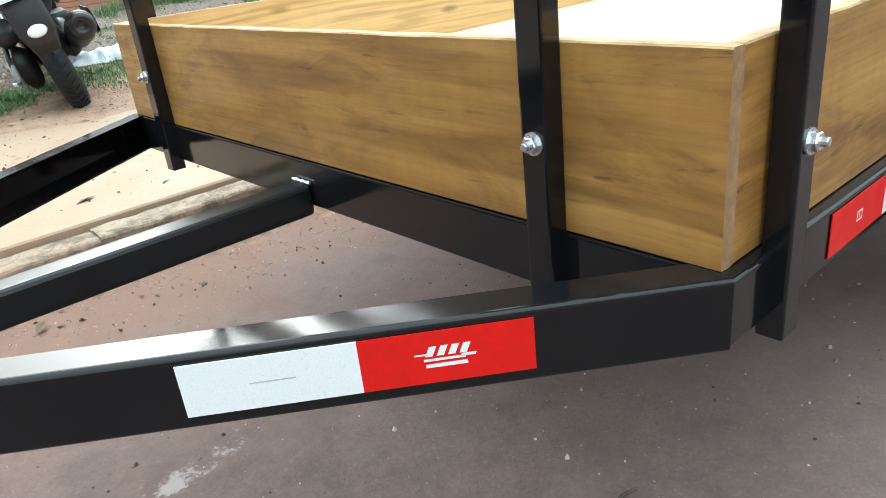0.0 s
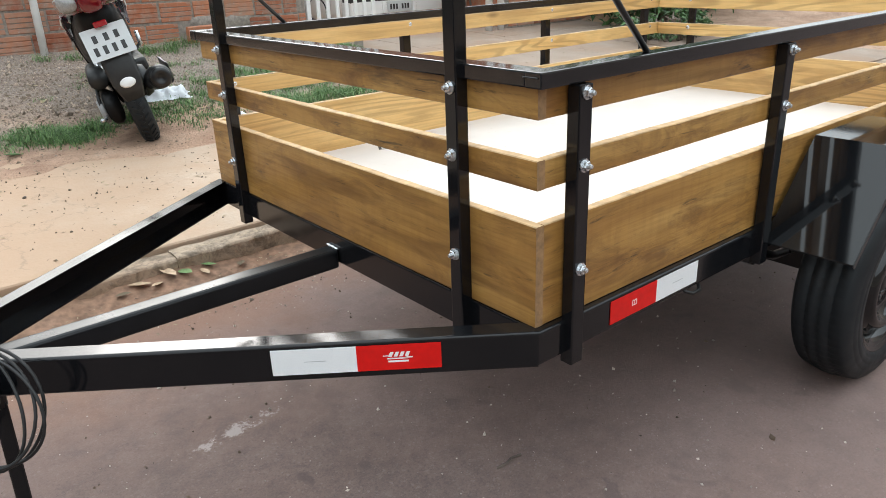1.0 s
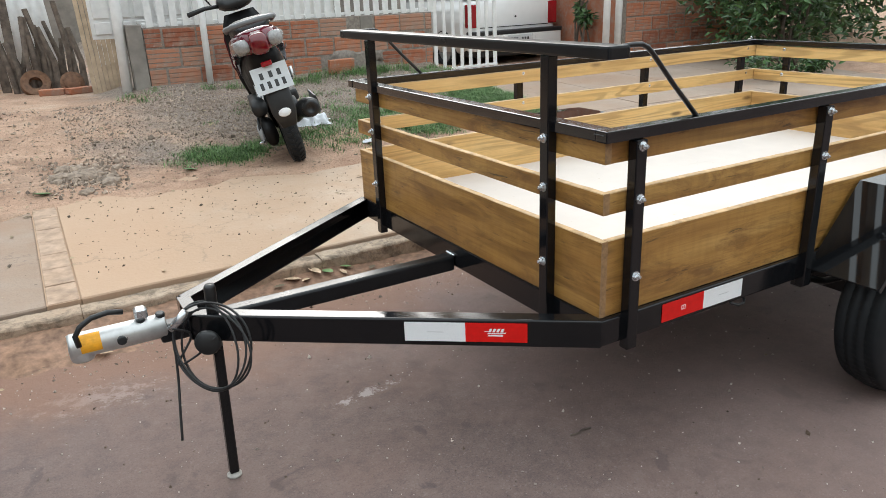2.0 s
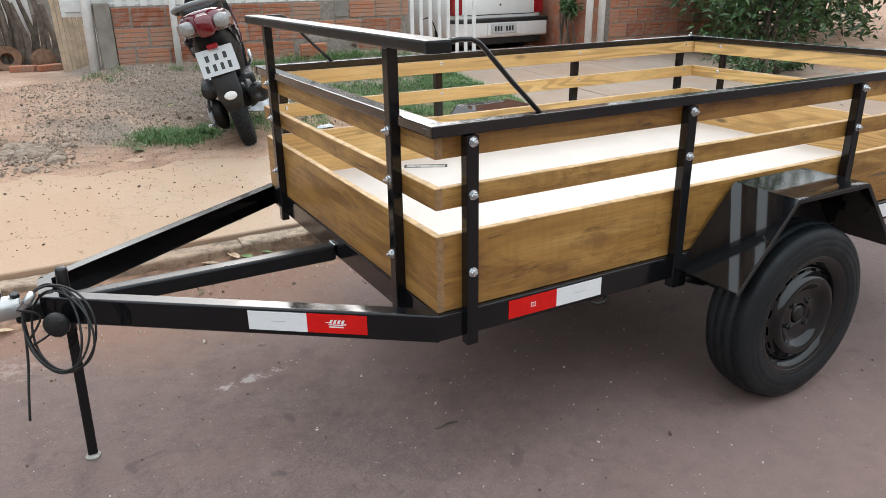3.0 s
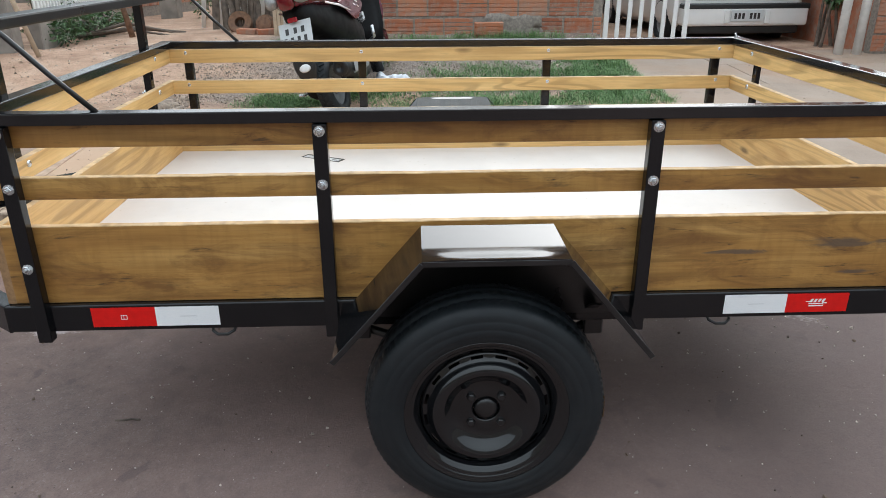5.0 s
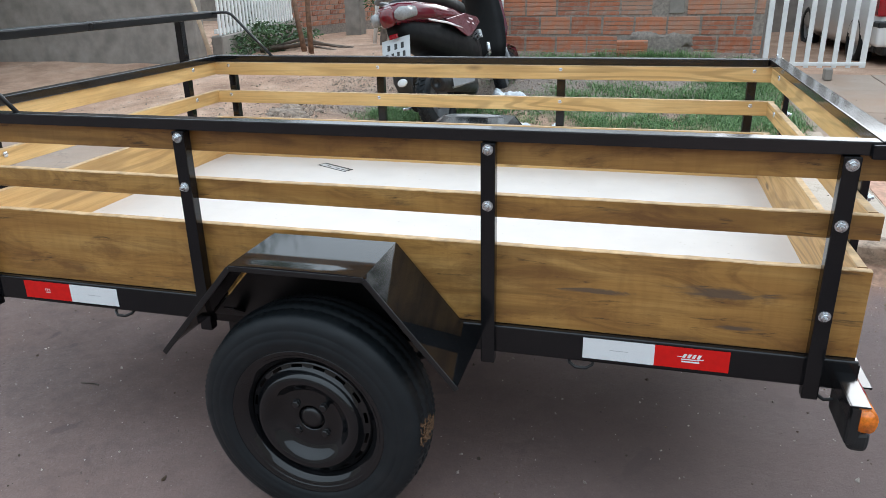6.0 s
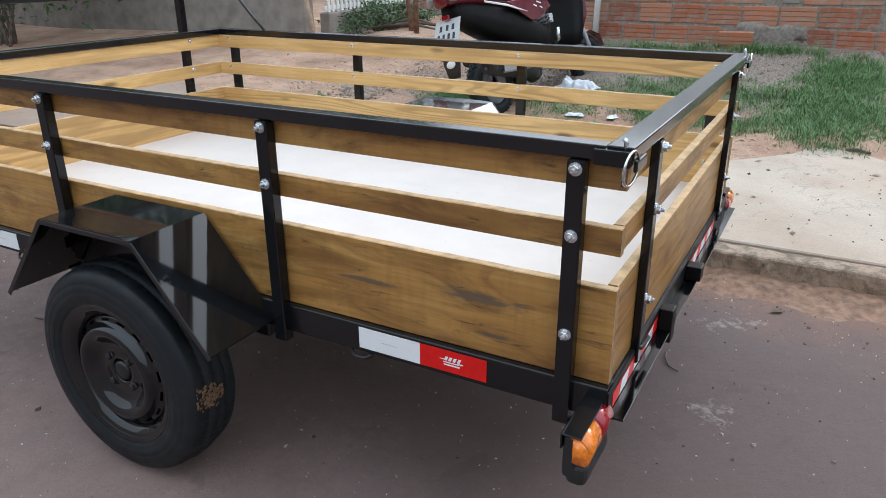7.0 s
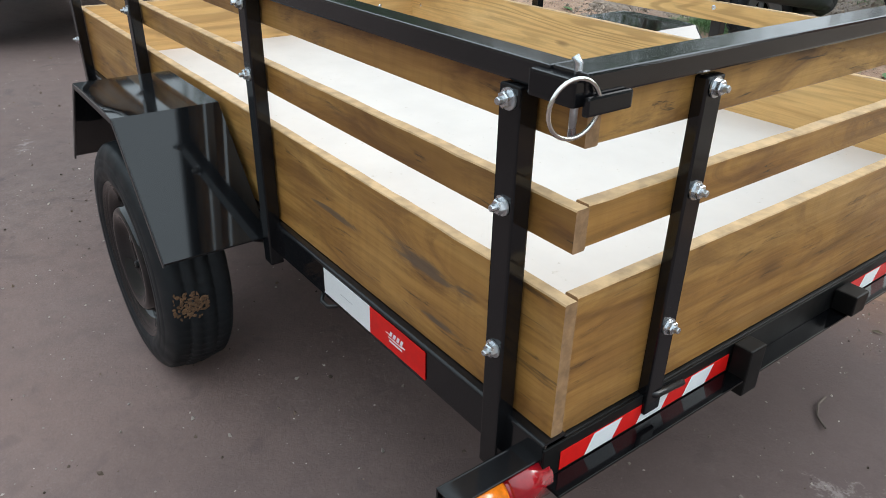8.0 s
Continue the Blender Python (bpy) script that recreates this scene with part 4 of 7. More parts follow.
def wheel(s):
    yc = -0.130 if s < 0 else WIDE + 0.130
    m = Matrix.Translation((WX, yc, WR)) @ Matrix.Rotation(radians(90), 4, "X") @ Matrix.Rotation(0 if s < 0 else math.pi, 4, "X")
    # local z of the lathe points to the outer side
    hub = part("wheel", lathe([(0.0, -0.05), (0.03, -0.05), (0.03, 0.02), (0.0, 0.02)], 20, m=m), satin, trailer, "black steel wheel with a worn tyre")
    # tread ribs cut across, the cuts staggered from rib to rib
    bm = bmesh.new()
    prof, seg = tyre_bm(), 216
    rings = []
    for r, h in prof:
        row = []
        for k in range(seg):
            cut = 0.0
            if r > 0.2735:
                step = 0 if abs(h) > 0.036 else (1 if abs(h) > 0.024 else 2)
                cut = (0.0038 if k % 2 else 0.0) if abs(h) > 0.050 else (0.0028 if (k + step) % 3 == 0 else 0.0)
            a = 2 * math.pi * (k + 0.8 * h / 0.06) / seg
            row.append(bm.verts.new(m @ Vector(((r - cut) * math.cos(a), (r - cut) * math.sin(a), h))))
        rings.append(row)
    for p, q in zip(rings, rings[1:] + rings[:1]):
        for k in range(seg):
            bm.faces.new((p[k], p[(k + 1) % seg], q[(k + 1) % seg], q[k]))
    part("tyre", bm, rubber, hub, "black radial tyre with worn tread", True)
    lip = [(r + 0.0115, h) for r, h in [(0.150, 0.018), (0.150, 0.050), (0.156, 0.058), (0.166, 0.062), (0.178, 0.068), (0.1835, 0.073), (0.1825, 0.0765), (0.178, 0.0765), (0.1745, 0.0715), (0.172, 0.0725), (0.1695, 0.0700), (0.166, 0.0672), (0.163, 0.0680), (0.160, 0.064), (0.152, 0.060), (0.146, 0.050), (0.143, 0.036), (0.1425, -0.055), (0.150, -0.06)]]
    part("rim", lathe(lip[::-1], 64, m=m), rim_paint, hub, "glossy black rim", True)
    # the dished disc with hand holes round the bowl
    bm = bmesh.new()
    n = 96
    DISC = 0.021
    bands = [(r, h + DISC) for r, h in [(0.1545, 0.023), (0.1520, 0.027), (0.1475, 0.029), (0.1405, 0.0315), (0.136, 0.035), (0.132, 0.041), (0.128, 0.050), (0.121, 0.055), (0.113, 0.0555), (0.106, 0.053), (0.097, 0.045), (0.086, 0.034), (0.076, 0.028), (0.064, 0.0265), (0.046, 0.028), (0.036, 0.029), (0.031, 0.025), (0.030, 0.010)]]
    rings = [[bm.verts.new(m @ Vector((r * math.cos(2 * math.pi * k / n), r * math.sin(2 * math.pi * k / n), h))) for k in range(n)] for r, h in bands]
    for j in range(len(bands) - 1):
        for k in range(n):
            if j == 2 and k % 6 in (1, 2, 3):
                continue
            bm.faces.new((rings[j][k], rings[j][(k + 1) % n], rings[j + 1][(k + 1) % n], rings[j + 1][k]))
    part("disc", bm, rim_paint, hub, "glossy black dished wheel disc with hand holes", True)
    part("backing", lathe([(0.1535, 0.024), (0.05, 0.020)], 32, m=m), satin, hub)
    part("hub_cap", lathe([(0.0285, 0.030), (0.0285, 0.045), (0.026, 0.051), (0.017, 0.054), (0.0, 0.055)], 24, m=m), satin, hub, "black bearing cap", True)
    for k in range(4):
        a = math.pi / 4 + k * math.pi / 2
        q = m @ Matrix.Translation((0.050 * math.cos(a), 0.050 * math.sin(a), 0.0480))
        part("wheel_bolt", lathe([(0.0125, 0.0), (0.0105, 0.003), (0.0095, 0.003), (0.0095, 0.008), (0.0075, 0.010), (0.0, 0.010)], 6, m=q), satin, hub)
    return hub


wheel(-1)
wheel(1)
part("axle", bar((WX, -0.05, WR), (WX, WIDE + 0.05, WR), 0.05, 0.05), satin, trailer, "black square axle")
for y in (0.045, WIDE - 0.045):
    sp = part("leaf_spring", pipe([(0.86, y, 0.40), (0.98, y, 0.352), (WX, y, 0.335), (1.34, y, 0.352), (1.46, y, 0.40)], 0.012, 8), satin, trailer, "black leaf spring", True)
    for x in (0.86, 1.46):
        part("spring_hanger", block(x - 0.025, x + 0.025, y - 0.02, y + 0.02, 0.37, 0.425, 0.004), satin, sp)
# an earthy spatter on the tread
bm, yc = bmesh.new(), -0.130
r5 = random.Random(3)
for k in range(150):
    a = radians(r5.gauss(-0.5, 3.2))
    yy = yc - 0.024 + r5.gauss(0.0, 0.017)
    rr = WR - 0.0004 - 0.010 * abs(yy - yc) / 0.056
    bmesh.ops.create_icosphere(bm, subdivisions=1, radius=1.0, matrix=Matrix.Translation((WX + rr * math.cos(a), yy, WR + rr * math.sin(a))) @ Matrix.Rotation(-a, 4, "Y") @ Matrix.Rotation(r5.uniform(0, 3), 4, "X") @ Matrix.Diagonal((0.0016, r5.uniform(0.0015, 0.006), r5.uniform(0.0015, 0.006), 1)))
part("mud", bm, dry_mud, trailer, "dried orange mud on the tyre tread")

# reflective strips: half red, half white, on thin film


def strip_on(a, b, face, z0, z1, first, second, name="reflective_strip", marks=True, owner=trailer):
    """A film from a to b (plan points); face: the outward way."""
    a, b, n = Vector((*a, 0)), Vector((*b, 0)), Vector((*face, 0)).normalized()
    c = (a + b) / 2
    made = None
    for p, q, mat in ((a, c, first), (c, b, second)):
        bm = bmesh.new()
        vs = [bm.verts.new(v + n * d + Vector((0, 0, z))) for d in (0.0, 0.0012) for v, z in ((p, z0), (q, z0), (q, z1), (p, z1))]
        for f in ((0, 1, 2, 3), (4, 5, 6, 7), (0, 1, 5, 4), (1, 2, 6, 5), (2, 3, 7, 6), (3, 0, 4, 7)):
            bm.faces.new([vs[i] for i in f])
        if made is None:
            made = part(name, bm, mat, owner, "red and white reflective strip")
        else:
            part("half", bm, mat, made)
        d = (q - p)
        zc = (z0 + z1) / 2

        def inked(u0, u1, v0, v1, skew=0.0, ink=white_ink):
            g = bmesh.new()
            pts = [(u0, v0), (u1, v0), (u1 + skew, v1), (u0 + skew, v1)]
            vv = [g.verts.new(p + d * u + n * 0.0016 + Vector((0, 0, zc + v))) for u, v in pts]
            g.faces.new(vv)
            part("print", g, ink, made)

        if mat is red_tape and marks:
            for u in (0.37, 0.435, 0.50, 0.565):
                inked(u, u + 0.042, 0.0015, 0.0115, 0.028)
            inked(0.31, 0.385, 0.0030, 0.0048)
            inked(0.36, 0.60, -0.0035, -0.0008)
            inked(0.57, 0.655, -0.0020, 0.0010, 0.01)
            inked(0.37, 0.61, -0.0100, -0.0062)
        elif mat is red_tape:
            inked(0.455, 0.555, 0.0045, 0.0062)
            inked(0.455, 0.555, -0.0062, -0.0045)
            for u in (0.455, 0.495, 0.545):
                inked(u, u + 0.010, -0.0045, 0.0045)
        else:
            inked(0.38, 0.64, -0.0008, 0.0008, 0.0, plate_grey)
    return made


# on the drawbar, white towards the coupler
dn = Vector((0.852, -0.642, 0)).normalized()
nn = (-0.602, -0.799)
a = Vector((-0.852, 0.642, 0)) + dn * 0.574
b = a + dn * 0.312
o = Vector((*nn, 0)) * 0.0008
strip_on((a + o)[:2], (b + o)[:2], nn, 0.4355, 0.488, white_tape, red_tape)
df = Vector((0.852, WIDE - 0.806, 0)).normalized()
nf = (-df.y, df.x)
a = Vector((-0.852, 0.806, 0)) + df * 0.566
b = a + df * 0.312
strip_on((a + Vector((*nf, 0)) * 0.0008)[:2], (b + Vector((*nf, 0)) * 0.0008)[:2], nf, 0.4355, 0.488, white_tape, red_tape)
for y, s in ((-0.0008, -1), (WIDE + 0.0008, 1)):
    strip_on((0.207, y), (0.517, y), (0, s), 0.436, 0.488, red_tape, white_tape, marks=False)
    strip_on((1.783, y), (2.103, y), (0, s), 0.436, 0.488, white_tape, red_tape)

# rope hooks under the rail
for y, s in ((0.012, -1), (WIDE - 0.012, 1)):
    for x in (0.52, 1.78):
        pts = [(x - 0.030, y + 0.010, 0.424), (x - 0.026, y + s * 0.004, 0.414), (x - 0.012, y + s * 0.014, 0.409), (x + 0.012, y + s * 0.014, 0.409), (x + 0.026, y + s * 0.004, 0.414), (x + 0.030, y + 0.010, 0.424)]
        part("rope_hook", pipe(pts, 0.0042, 8), satin, trailer, "black rope hook under the rail", True)

# rear bumper with lamps and striped film
for y0, y1 in ((0.030, 0.400), (0.772, 1.17)):
    w = (y1 - y0) / 7
    film = part("striped_film", block(2.3602, 2.3611, y0, y1, 0.4400, 0.4710), red_tape, trailer, "red and white diagonal warning film")
    for k in (1, 3, 5):
        p = y0 + w * (k - 0.12)
        g = bmesh.new()
        q = w * 1.06
        vv = [g.verts.new(v) for v in ((2.3615, p, 0.4402), (2.3615, p + q, 0.4402), (2.3615, p + q + 0.016, 0.4708), (2.3615, p + 0.016, 0.4708))]
        g.faces.new(vv)
        part("stripe", g, white_tape, film)
# two shallow boxes that carry the plate
for y0, y1, z0, z1, x1 in ((0.404, 0.446, 0.405, 0.490, 2.394), (0.720, 0.766, 0.440, 0.480, 2.402)):
    bm = block(2.3620, x1, y0, y1, z0, z1, 0.003, seg=2)
    part("plate_bracket", bm, frame_black, trailer, "small black box bracket that carries the plate")
part("tail_latch", pipe([(2.360, 0.198, 0.490), (2.367, 0.210, 0.484), (2.369, 0.268, 0.482)], 0.0055, 8), satin, trailer, "black latch bar", True)
part("tail_latch", pipe([(2.360, 1.260, 0.490), (2.367, 1.248, 0.484), (2.369, 1.19, 0.482)], 0.0055, 8), satin, trailer, "black latch bar", True)
for s in (-1, 1):
    # the lamp hangs outboard of the rail behind a folded bracket
    base = MID + s * 0.722

    def yy(u):
        return base + s * u

    bm = bmesh.new()
    for u0, u1, x0, x1, z0, z1 in ((-0.006, 0.138, 2.316, 2.352, 0.4640, 0.4680), (-0.006, 0.138, 2.3125, 2.3160, 0.435, 0.4680)):
        a0, a1 = sorted((yy(u0), yy(u1)))
        block(x0, x1, a0, a1, z0, z1, 0.001, bm)
    part("lamp_bracket", bm, black, trailer, "folded black lamp bracket")
    a0, a1 = sorted((yy(-0.012), yy(0.135)))
    lamp = part("tail_lamp", block(2.3165, 2.3450, a0, a1, 0.372, 0.4635, 0.010, seg=3), dark_plastic, trailer, "tail lamp with amber and red lens")
    part("lamp_skirt", block(2.322, 2.364, a0, a1, 0.358, 0.4065, 0.018, seg=4), dark_plastic, lamp)
    # a lens sloped above its ridge, bowed below it, and wrapped round the outer end
    lens = [(2.332, 0.4632), (2.351, 0.4632), (2.360, 0.4570), (2.3675, 0.4470), (2.3700, 0.4370), (2.3695, 0.4250), (2.3660, 0.4130), (2.3600, 0.4070), (2.332, 0.4070)]
    for name, u0, u1, mat, label in (("amber_lens", 0.060, 0.1385, amber_lens, "ribbed amber lens"), ("red_lens", -0.014, 0.0595, red_lens, "ribbed red lens")):
        g = bmesh.new()
        ends = [[g.verts.new((x, yy(u), z)) for x, z in lens] for u in (u0, u1)]
        for k in range(len(lens)):
            n = (k + 1) % len(lens)
            g.faces.new((ends[0][k], ends[0][n], ends[1][n], ends[1][k]))
        for e in ends:
            g.faces.new(e)
        bmesh.ops.recalc_face_normals(g, faces=g.faces)
        bmesh.ops.bevel(g, geom=[e for f in g.faces if len(f.verts) > 4 for e in f.edges], offset=0.005, segments=3, affect="EDGES")
        part(name, g, mat, lamp, label, True)
    part("lamp_lead", pipe([(2.320, yy(0.02), 0.41), (2.300, yy(0.012), 0.402), (2.28, yy(-0.005), 0.408), (2.26, yy(-0.025), 0.425)], 0.004, 6), rubber_plain, lamp, "", True)

# coupler
coupler = part("coupler", lathe([(0.0, 0.0), (0.030, 0.0), (0.0335, 0.004), (0.0335, 0.232), (0.031, 0.240), (0.0, 0.240)], 28, m=Matrix.Translation((-0.905, MID, 0.452)) @ Matrix.Rotation(radians(-90), 4, "Y")), silver, trailer, "silver painted ball coupler", True)
part("ball_cup", lathe([(0.0, -0.006), (0.027, -0.006), (0.030, 0.0), (0.031, 0.03), (0.026, 0.045), (0.0, 0.05)], 24, m=Matrix.Translation((-1.116, MID, 0.418))), silver, coupler, "silver ball cup", True)
part("coupler_handle", pipe([(-1.120, MID - 0.03, 0.46), (-1.124, MID - 0.03, 0.490), (-1.110, MID - 0.03, 0.512), (-1.08, MID - 0.028, 0.529), (-1.04, MID - 0.024, 0.533), (-1.005, MID - 0.02, 0.524)], 0.0072, 10), dark_plastic, coupler, "black bent handle", True)
part("latch", block(-0.978, -0.945, MID - 0.016, MID + 0.016, 0.483, 0.518, 0.006), zinc, coupler, "zinc latch block")
for x, y, z in ((-1.02, MID - 0.0335, 0.452), (-0.965, MID - 0.008, 0.4855), (-0.915, MID - 0.006, 0.486)):
    d = (0, -1, 0) if z < 0.47 else (0, -0.2, 1)
    q = Vector(d).to_track_quat("Z", "Y").to_matrix().to_4x4()
    part("plug", lathe([(0.012, -0.004), (0.012, 0.006), (0.009, 0.008), (0.0, 0.008)], 14, m=Matrix.Translation((x, y, z)) @ q), dark_plastic, coupler)
bm = bmesh.new()
rows = []
for a in np.linspace(math.pi * 0.62, math.pi * 1.12, 9):
    # wrapped round the side that faces the street
    rows.append([bm.verts.new((-1.118, MID + 0.0340 * math.cos(a), 0.452 + 0.0340 * math.sin(a))), bm.verts.new((-1.068, MID + 0.0340 * math.cos(a), 0.452 + 0.0340 * math.sin(a)))])
for p, q in zip(rows, rows[1:]):
    bm.faces.new((p[0], p[1], q[1], q[0]))
part("paper_label", bm, orange_label, coupler, "orange printed label")

# prop stand at the drawbar
JX, JY = -0.811, 0.603
lean = Matrix(((1, 0, 0.034, JX), (0, 1, 0.060, JY), (0, 0, 1, 0), (0, 0, 0, 1)))
prop_stand = part("prop_stand", moved(block(-0.013, 0.013, -0.013, 0.013, 0.012, 0.40, 0.003), lean), black, trailer, "thin black prop stand")
part("stand_top", moved(pipe([(0, 0, 0.39), (0, 0, 0.565), (0, 0, 0.572)], [0.0155, 0.0155, 0.012], 14), lean), satin, prop_stand, "", True)
part("stand_foot", lathe([(0.0, 0.0), (0.021, 0.0), (0.021, 0.004), (0.012, 0.010), (0.0, 0.012)], 16, m=Matrix.Translation((JX, JY, 0.001))), pale_steel, prop_stand, "small pale steel foot plate on the asphalt")
q = Vector((-0.45, -0.9, 0.0)).to_track_quat("Z", "Y").to_matrix().to_4x4()
part("clamp_knob", lathe([(0.0, 0.0), (0.012, 0.0), (0.012, 0.02), (0.030, 0.024), (0.034, 0.030), (0.034, 0.040), (0.029, 0.046), (0.0, 0.047)], 20, m=Matrix.Translation((JX - 0.001, JY + 0.008, 0.436)) @ q), dark_plastic, prop_stand, "round black clamp knob", True)

# printed label stuck on the bed
m = pose(0.632, 1.262, 0.5203, 0, 0, -29)
tag = part("bed_label", moved(block(-0.092, 0.092, -0.024, 0.024, 0.0, 0.0008), m), dark_ink, trailer, "black bordered printed label on the bed")
part("label_field", moved(block(-0.082, 0.082, -0.019, 0.010, 0.0009, 0.0013), m), plate_grey, tag)
for x in (-0.045, 0.012, 0.05):
    part("print", moved(block(x, x + 0.025, -0.010, -0.003, 0.0014, 0.0017), m), dark_ink, tag)

# ---- the house front: brick wall, fence, gate ----
WY = 6.0


def ribbed_brick(w, h, d):
    """A hollow clay brick with three shallow grooves along its face."""
    bm = bmesh.new()
    zs = [0, 0.004]
    for k in range(1, 4):
        c = h * k / 4
        zs += [c - 0.006, c - 0.003, c + 0.003, c + 0.006]
    zs += [h - 0.004, h]
    out = []
    for i, z in enumerate(zs):
        y = 0.004 if i in (0, len(zs) - 1) else (0.006 if (i - 2) % 4 in (1, 2) and 2 <= i < 14 else 0.0)
        out.append((y, z))
    cols = []
    for x in (0.0, w):
        cols.append([bm.verts.new((x, y, z)) for y, z in out] + [bm.verts.new((x, d, h)), bm.verts.new((x, d, 0))])
    n = len(cols[0])
    for k in range(n):
        bm.faces.new((cols[0][k], cols[1][k], cols[1][(k + 1) % n], cols[0][(k + 1) % n]))
    bm.faces.new(cols[0])
    bm.faces.new(cols[1][::-1])
    bmesh.ops.recalc_face_normals(bm, faces=bm.faces[:])
    me = bpy.data.meshes.new("brick")
    bm.to_mesh(me)
    bm.free()
    me.materials.append(clay)
    return me


BL, BH, BD = 0.284, 0.163, 0.05
BRICKS = {n: ribbed_brick(BL * n / 2, BH, BD) for n in (1, 2)}


def brick_wall(name, label, x0, x1, z0, rows, skip=()):
    """A mortar core with courses of proud bricks on the street side."""
    core = solid(name, block(x0, x1, WY + 0.008, WY + 0.115, z0 - 0.25, z0 + rows * 0.182 - 0.004, 0.004), mortar, label, "wall", kind="structure")
    r = random.Random(21)
    for j in range(rows):
        x = x0 + 0.006 - (0 if j % 2 else BL / 2)
        while x < x1 - 0.02:
            n = 2
            a = x
            if a < x0:
                a, n = x0 + 0.006, 1
            if a + BL * n / 2 > x1 - 0.004:
                n = 1
            if a + BL * n / 2 > x1 + 0.01 and x1 - a > 0.04:
                # a cut brick closes the course
                ob = new("brick", BRICKS[1])
                ob.parent = core
                ob.matrix_basis = pose(a, WY + r.uniform(-0.004, 0.004), z0 + j * 0.182) @ Matrix.Diagonal(((x1 - 0.004 - a) / (BL / 2), 1, 1, 1))
            elif a + BL * n / 2 <= x1 + 0.01 and (j, round((a - x0) / BL)) not in skip:
                ob = new("brick", BRICKS[n])
                ob.parent = core
                ob.matrix_basis = pose(a + r.uniform(-0.003, 0.003), WY + r.uniform(-0.004, 0.004), z0 + j * 0.182 + r.uniform(-0.003, 0.003), 0, r.uniform(-0.4, 0.4), r.uniform(-0.6, 0.6))
            x += BL + 0.021
    return core


brick_wall("wall_front", "low wall of ribbed red hollow bricks with rough mortar", -0.06, 2.93, 0.528, 3, {(0, 6), (0, 7), (2, 7)})
brick_wall("wall_side", "red hollow brick wall beside the driveway", 5.80, 8.6, 0.33, 6)
brick_low = new("loose_brick", BRICKS[2])
brick_low.matrix_basis = pose(1.62, 5.80, 0.50, 6, 0, 8)
tagged(brick_low, "loose red hollow brick on the gravel", "brick")
# cement smeared over part of the wall, and a grey block among the bricks
bm = bmesh.new()
rows = []
for i in range(15):
    u = i / 14
    col = []
    for j in range(9):
        v = j / 8
        edge = 0.05 * noise.noise(Vector((u * 5, v * 4, 2)))
        x = 1.72 + 0.62 * u + edge
        z = 0.50 + 0.235 * v + 0.05 * noise.noise(Vector((u * 6, v * 5, 9)))
        lift = min(u, 1 - u, v, 1 - v)
        col.append(bm.verts.new((x, WY + 0.012 - 0.022 * smooth01(lift, 0.0, 0.1) + 0.004 * noise.noise(Vector((x * 20, z * 20, 0))), z)))
    rows.append(col)
for a, b in zip(rows, rows[1:]):
    for j in range(8):
        bm.faces.new((a[j], b[j], b[j + 1], a[j + 1]))
solid("cement_patch", bm, mortar, "grey cement smeared over the lower bricks", "cement patch", kind="structure", smooth=True)
solid("concrete_block", block(2.075, 2.215, WY - 0.002, WY + 0.10, 0.90, 1.068, 0.006), plaster, "grey concrete block set in the top course", "block")
solid("pillar", block(-0.20, -0.066, WY - 0.015, WY + 0.12, 0.25, 1.10, 0.008), plaster, "rough grey plastered pillar at the end of the wall", "pillar", kind="structure")

fence = thing("picket_fence", "white picket fence standing on the brick wall", "fence", (1.4, WY + 0.06, 1.07))
part("rail", block(-0.05, 2.93, WY + 0.035, WY + 0.075, 1.078, 1.108, 0.003), white_metal, fence)
part("rail", block(-0.05, 2.93, WY + 0.035, WY + 0.075, 1.52, 1.555, 0.003), white_metal, fence)
x = -0.02
me = None
while x < 2.9:
    bm = prism([(0, 0), (0.062, 0), (0.062, 0.56), (0.031, 0.60), (0, 0.56)], 0.018, pose(x, WY + 0.033, 1.065, 90, 0, 0), 0.002)
    if me is None:
        ob = part("picket", bm, white_metal, fence)
        me = ob.data
        first_x = x
    else:
        bm.free()
        ob = new("picket", me)
        ob.parent = fence
        ob.matrix_parent_inverse = fence.matrix_basis.inverted()
        ob.matrix_basis = Matrix.Translation((x - first_x, 0, 0))
    x += 0.108


def bar_gate(name, label, w, h, n, at):
    """A leaf of upright white tubes between two rails."""
    g = thing(name, label, "gate")
    part("gate_rail", block(0, w, -0.014, 0.014, 0.02, 0.05, 0.003), white_metal, g)
    part("gate_rail", block(0, w, -0.014, 0.014, h - 0.05, h - 0.01, 0.003), white_metal, g)
    me = None
    for k in range(n):
        x = 0.014 + (w - 0.056) * k / (n - 1)
        wide = 0.050 if k in (0, n - 1) else 0.042
        bm = block(0, wide, -0.010, 0.010, 0.0, h, 0.003)
        ob = part("gate_bar", bm, white_metal, g)
        ob.matrix_basis = Matrix.Translation((x - (wide - 0.03) / 2, 0.0, 0))
    g.matrix_world = at
    return g


bar_gate("gate", "white metal bar gate standing ajar beside the wall", 0.92, 1.55, 8, pose(2.955, WY + 0.03, 0.40, 0, 0, 6))
solid("gate_wheel_stop", block(3.50, 3.57, WY - 0.05, WY + 0.04, 0.30, 0.41, 0.01), plaster, "small grey concrete stop under the gate", "stop")
for x in (5.46, 5.66):
    solid("gate_post", pipe([(x, WY, 0.25), (x + 0.02, WY, 2.1)], 0.045, 14), white_metal, "white painted steel gate post", "post", "gate posts", smooth=True)
solid("prop_pole", pipe([(0.455, 5.92, 0.48), (0.465, 5.94, 1.1), (0.475, 5.955, 1.8)], 0.030, 12), white_metal, "white painted pole leaning before the wall", "pole", smooth=True)
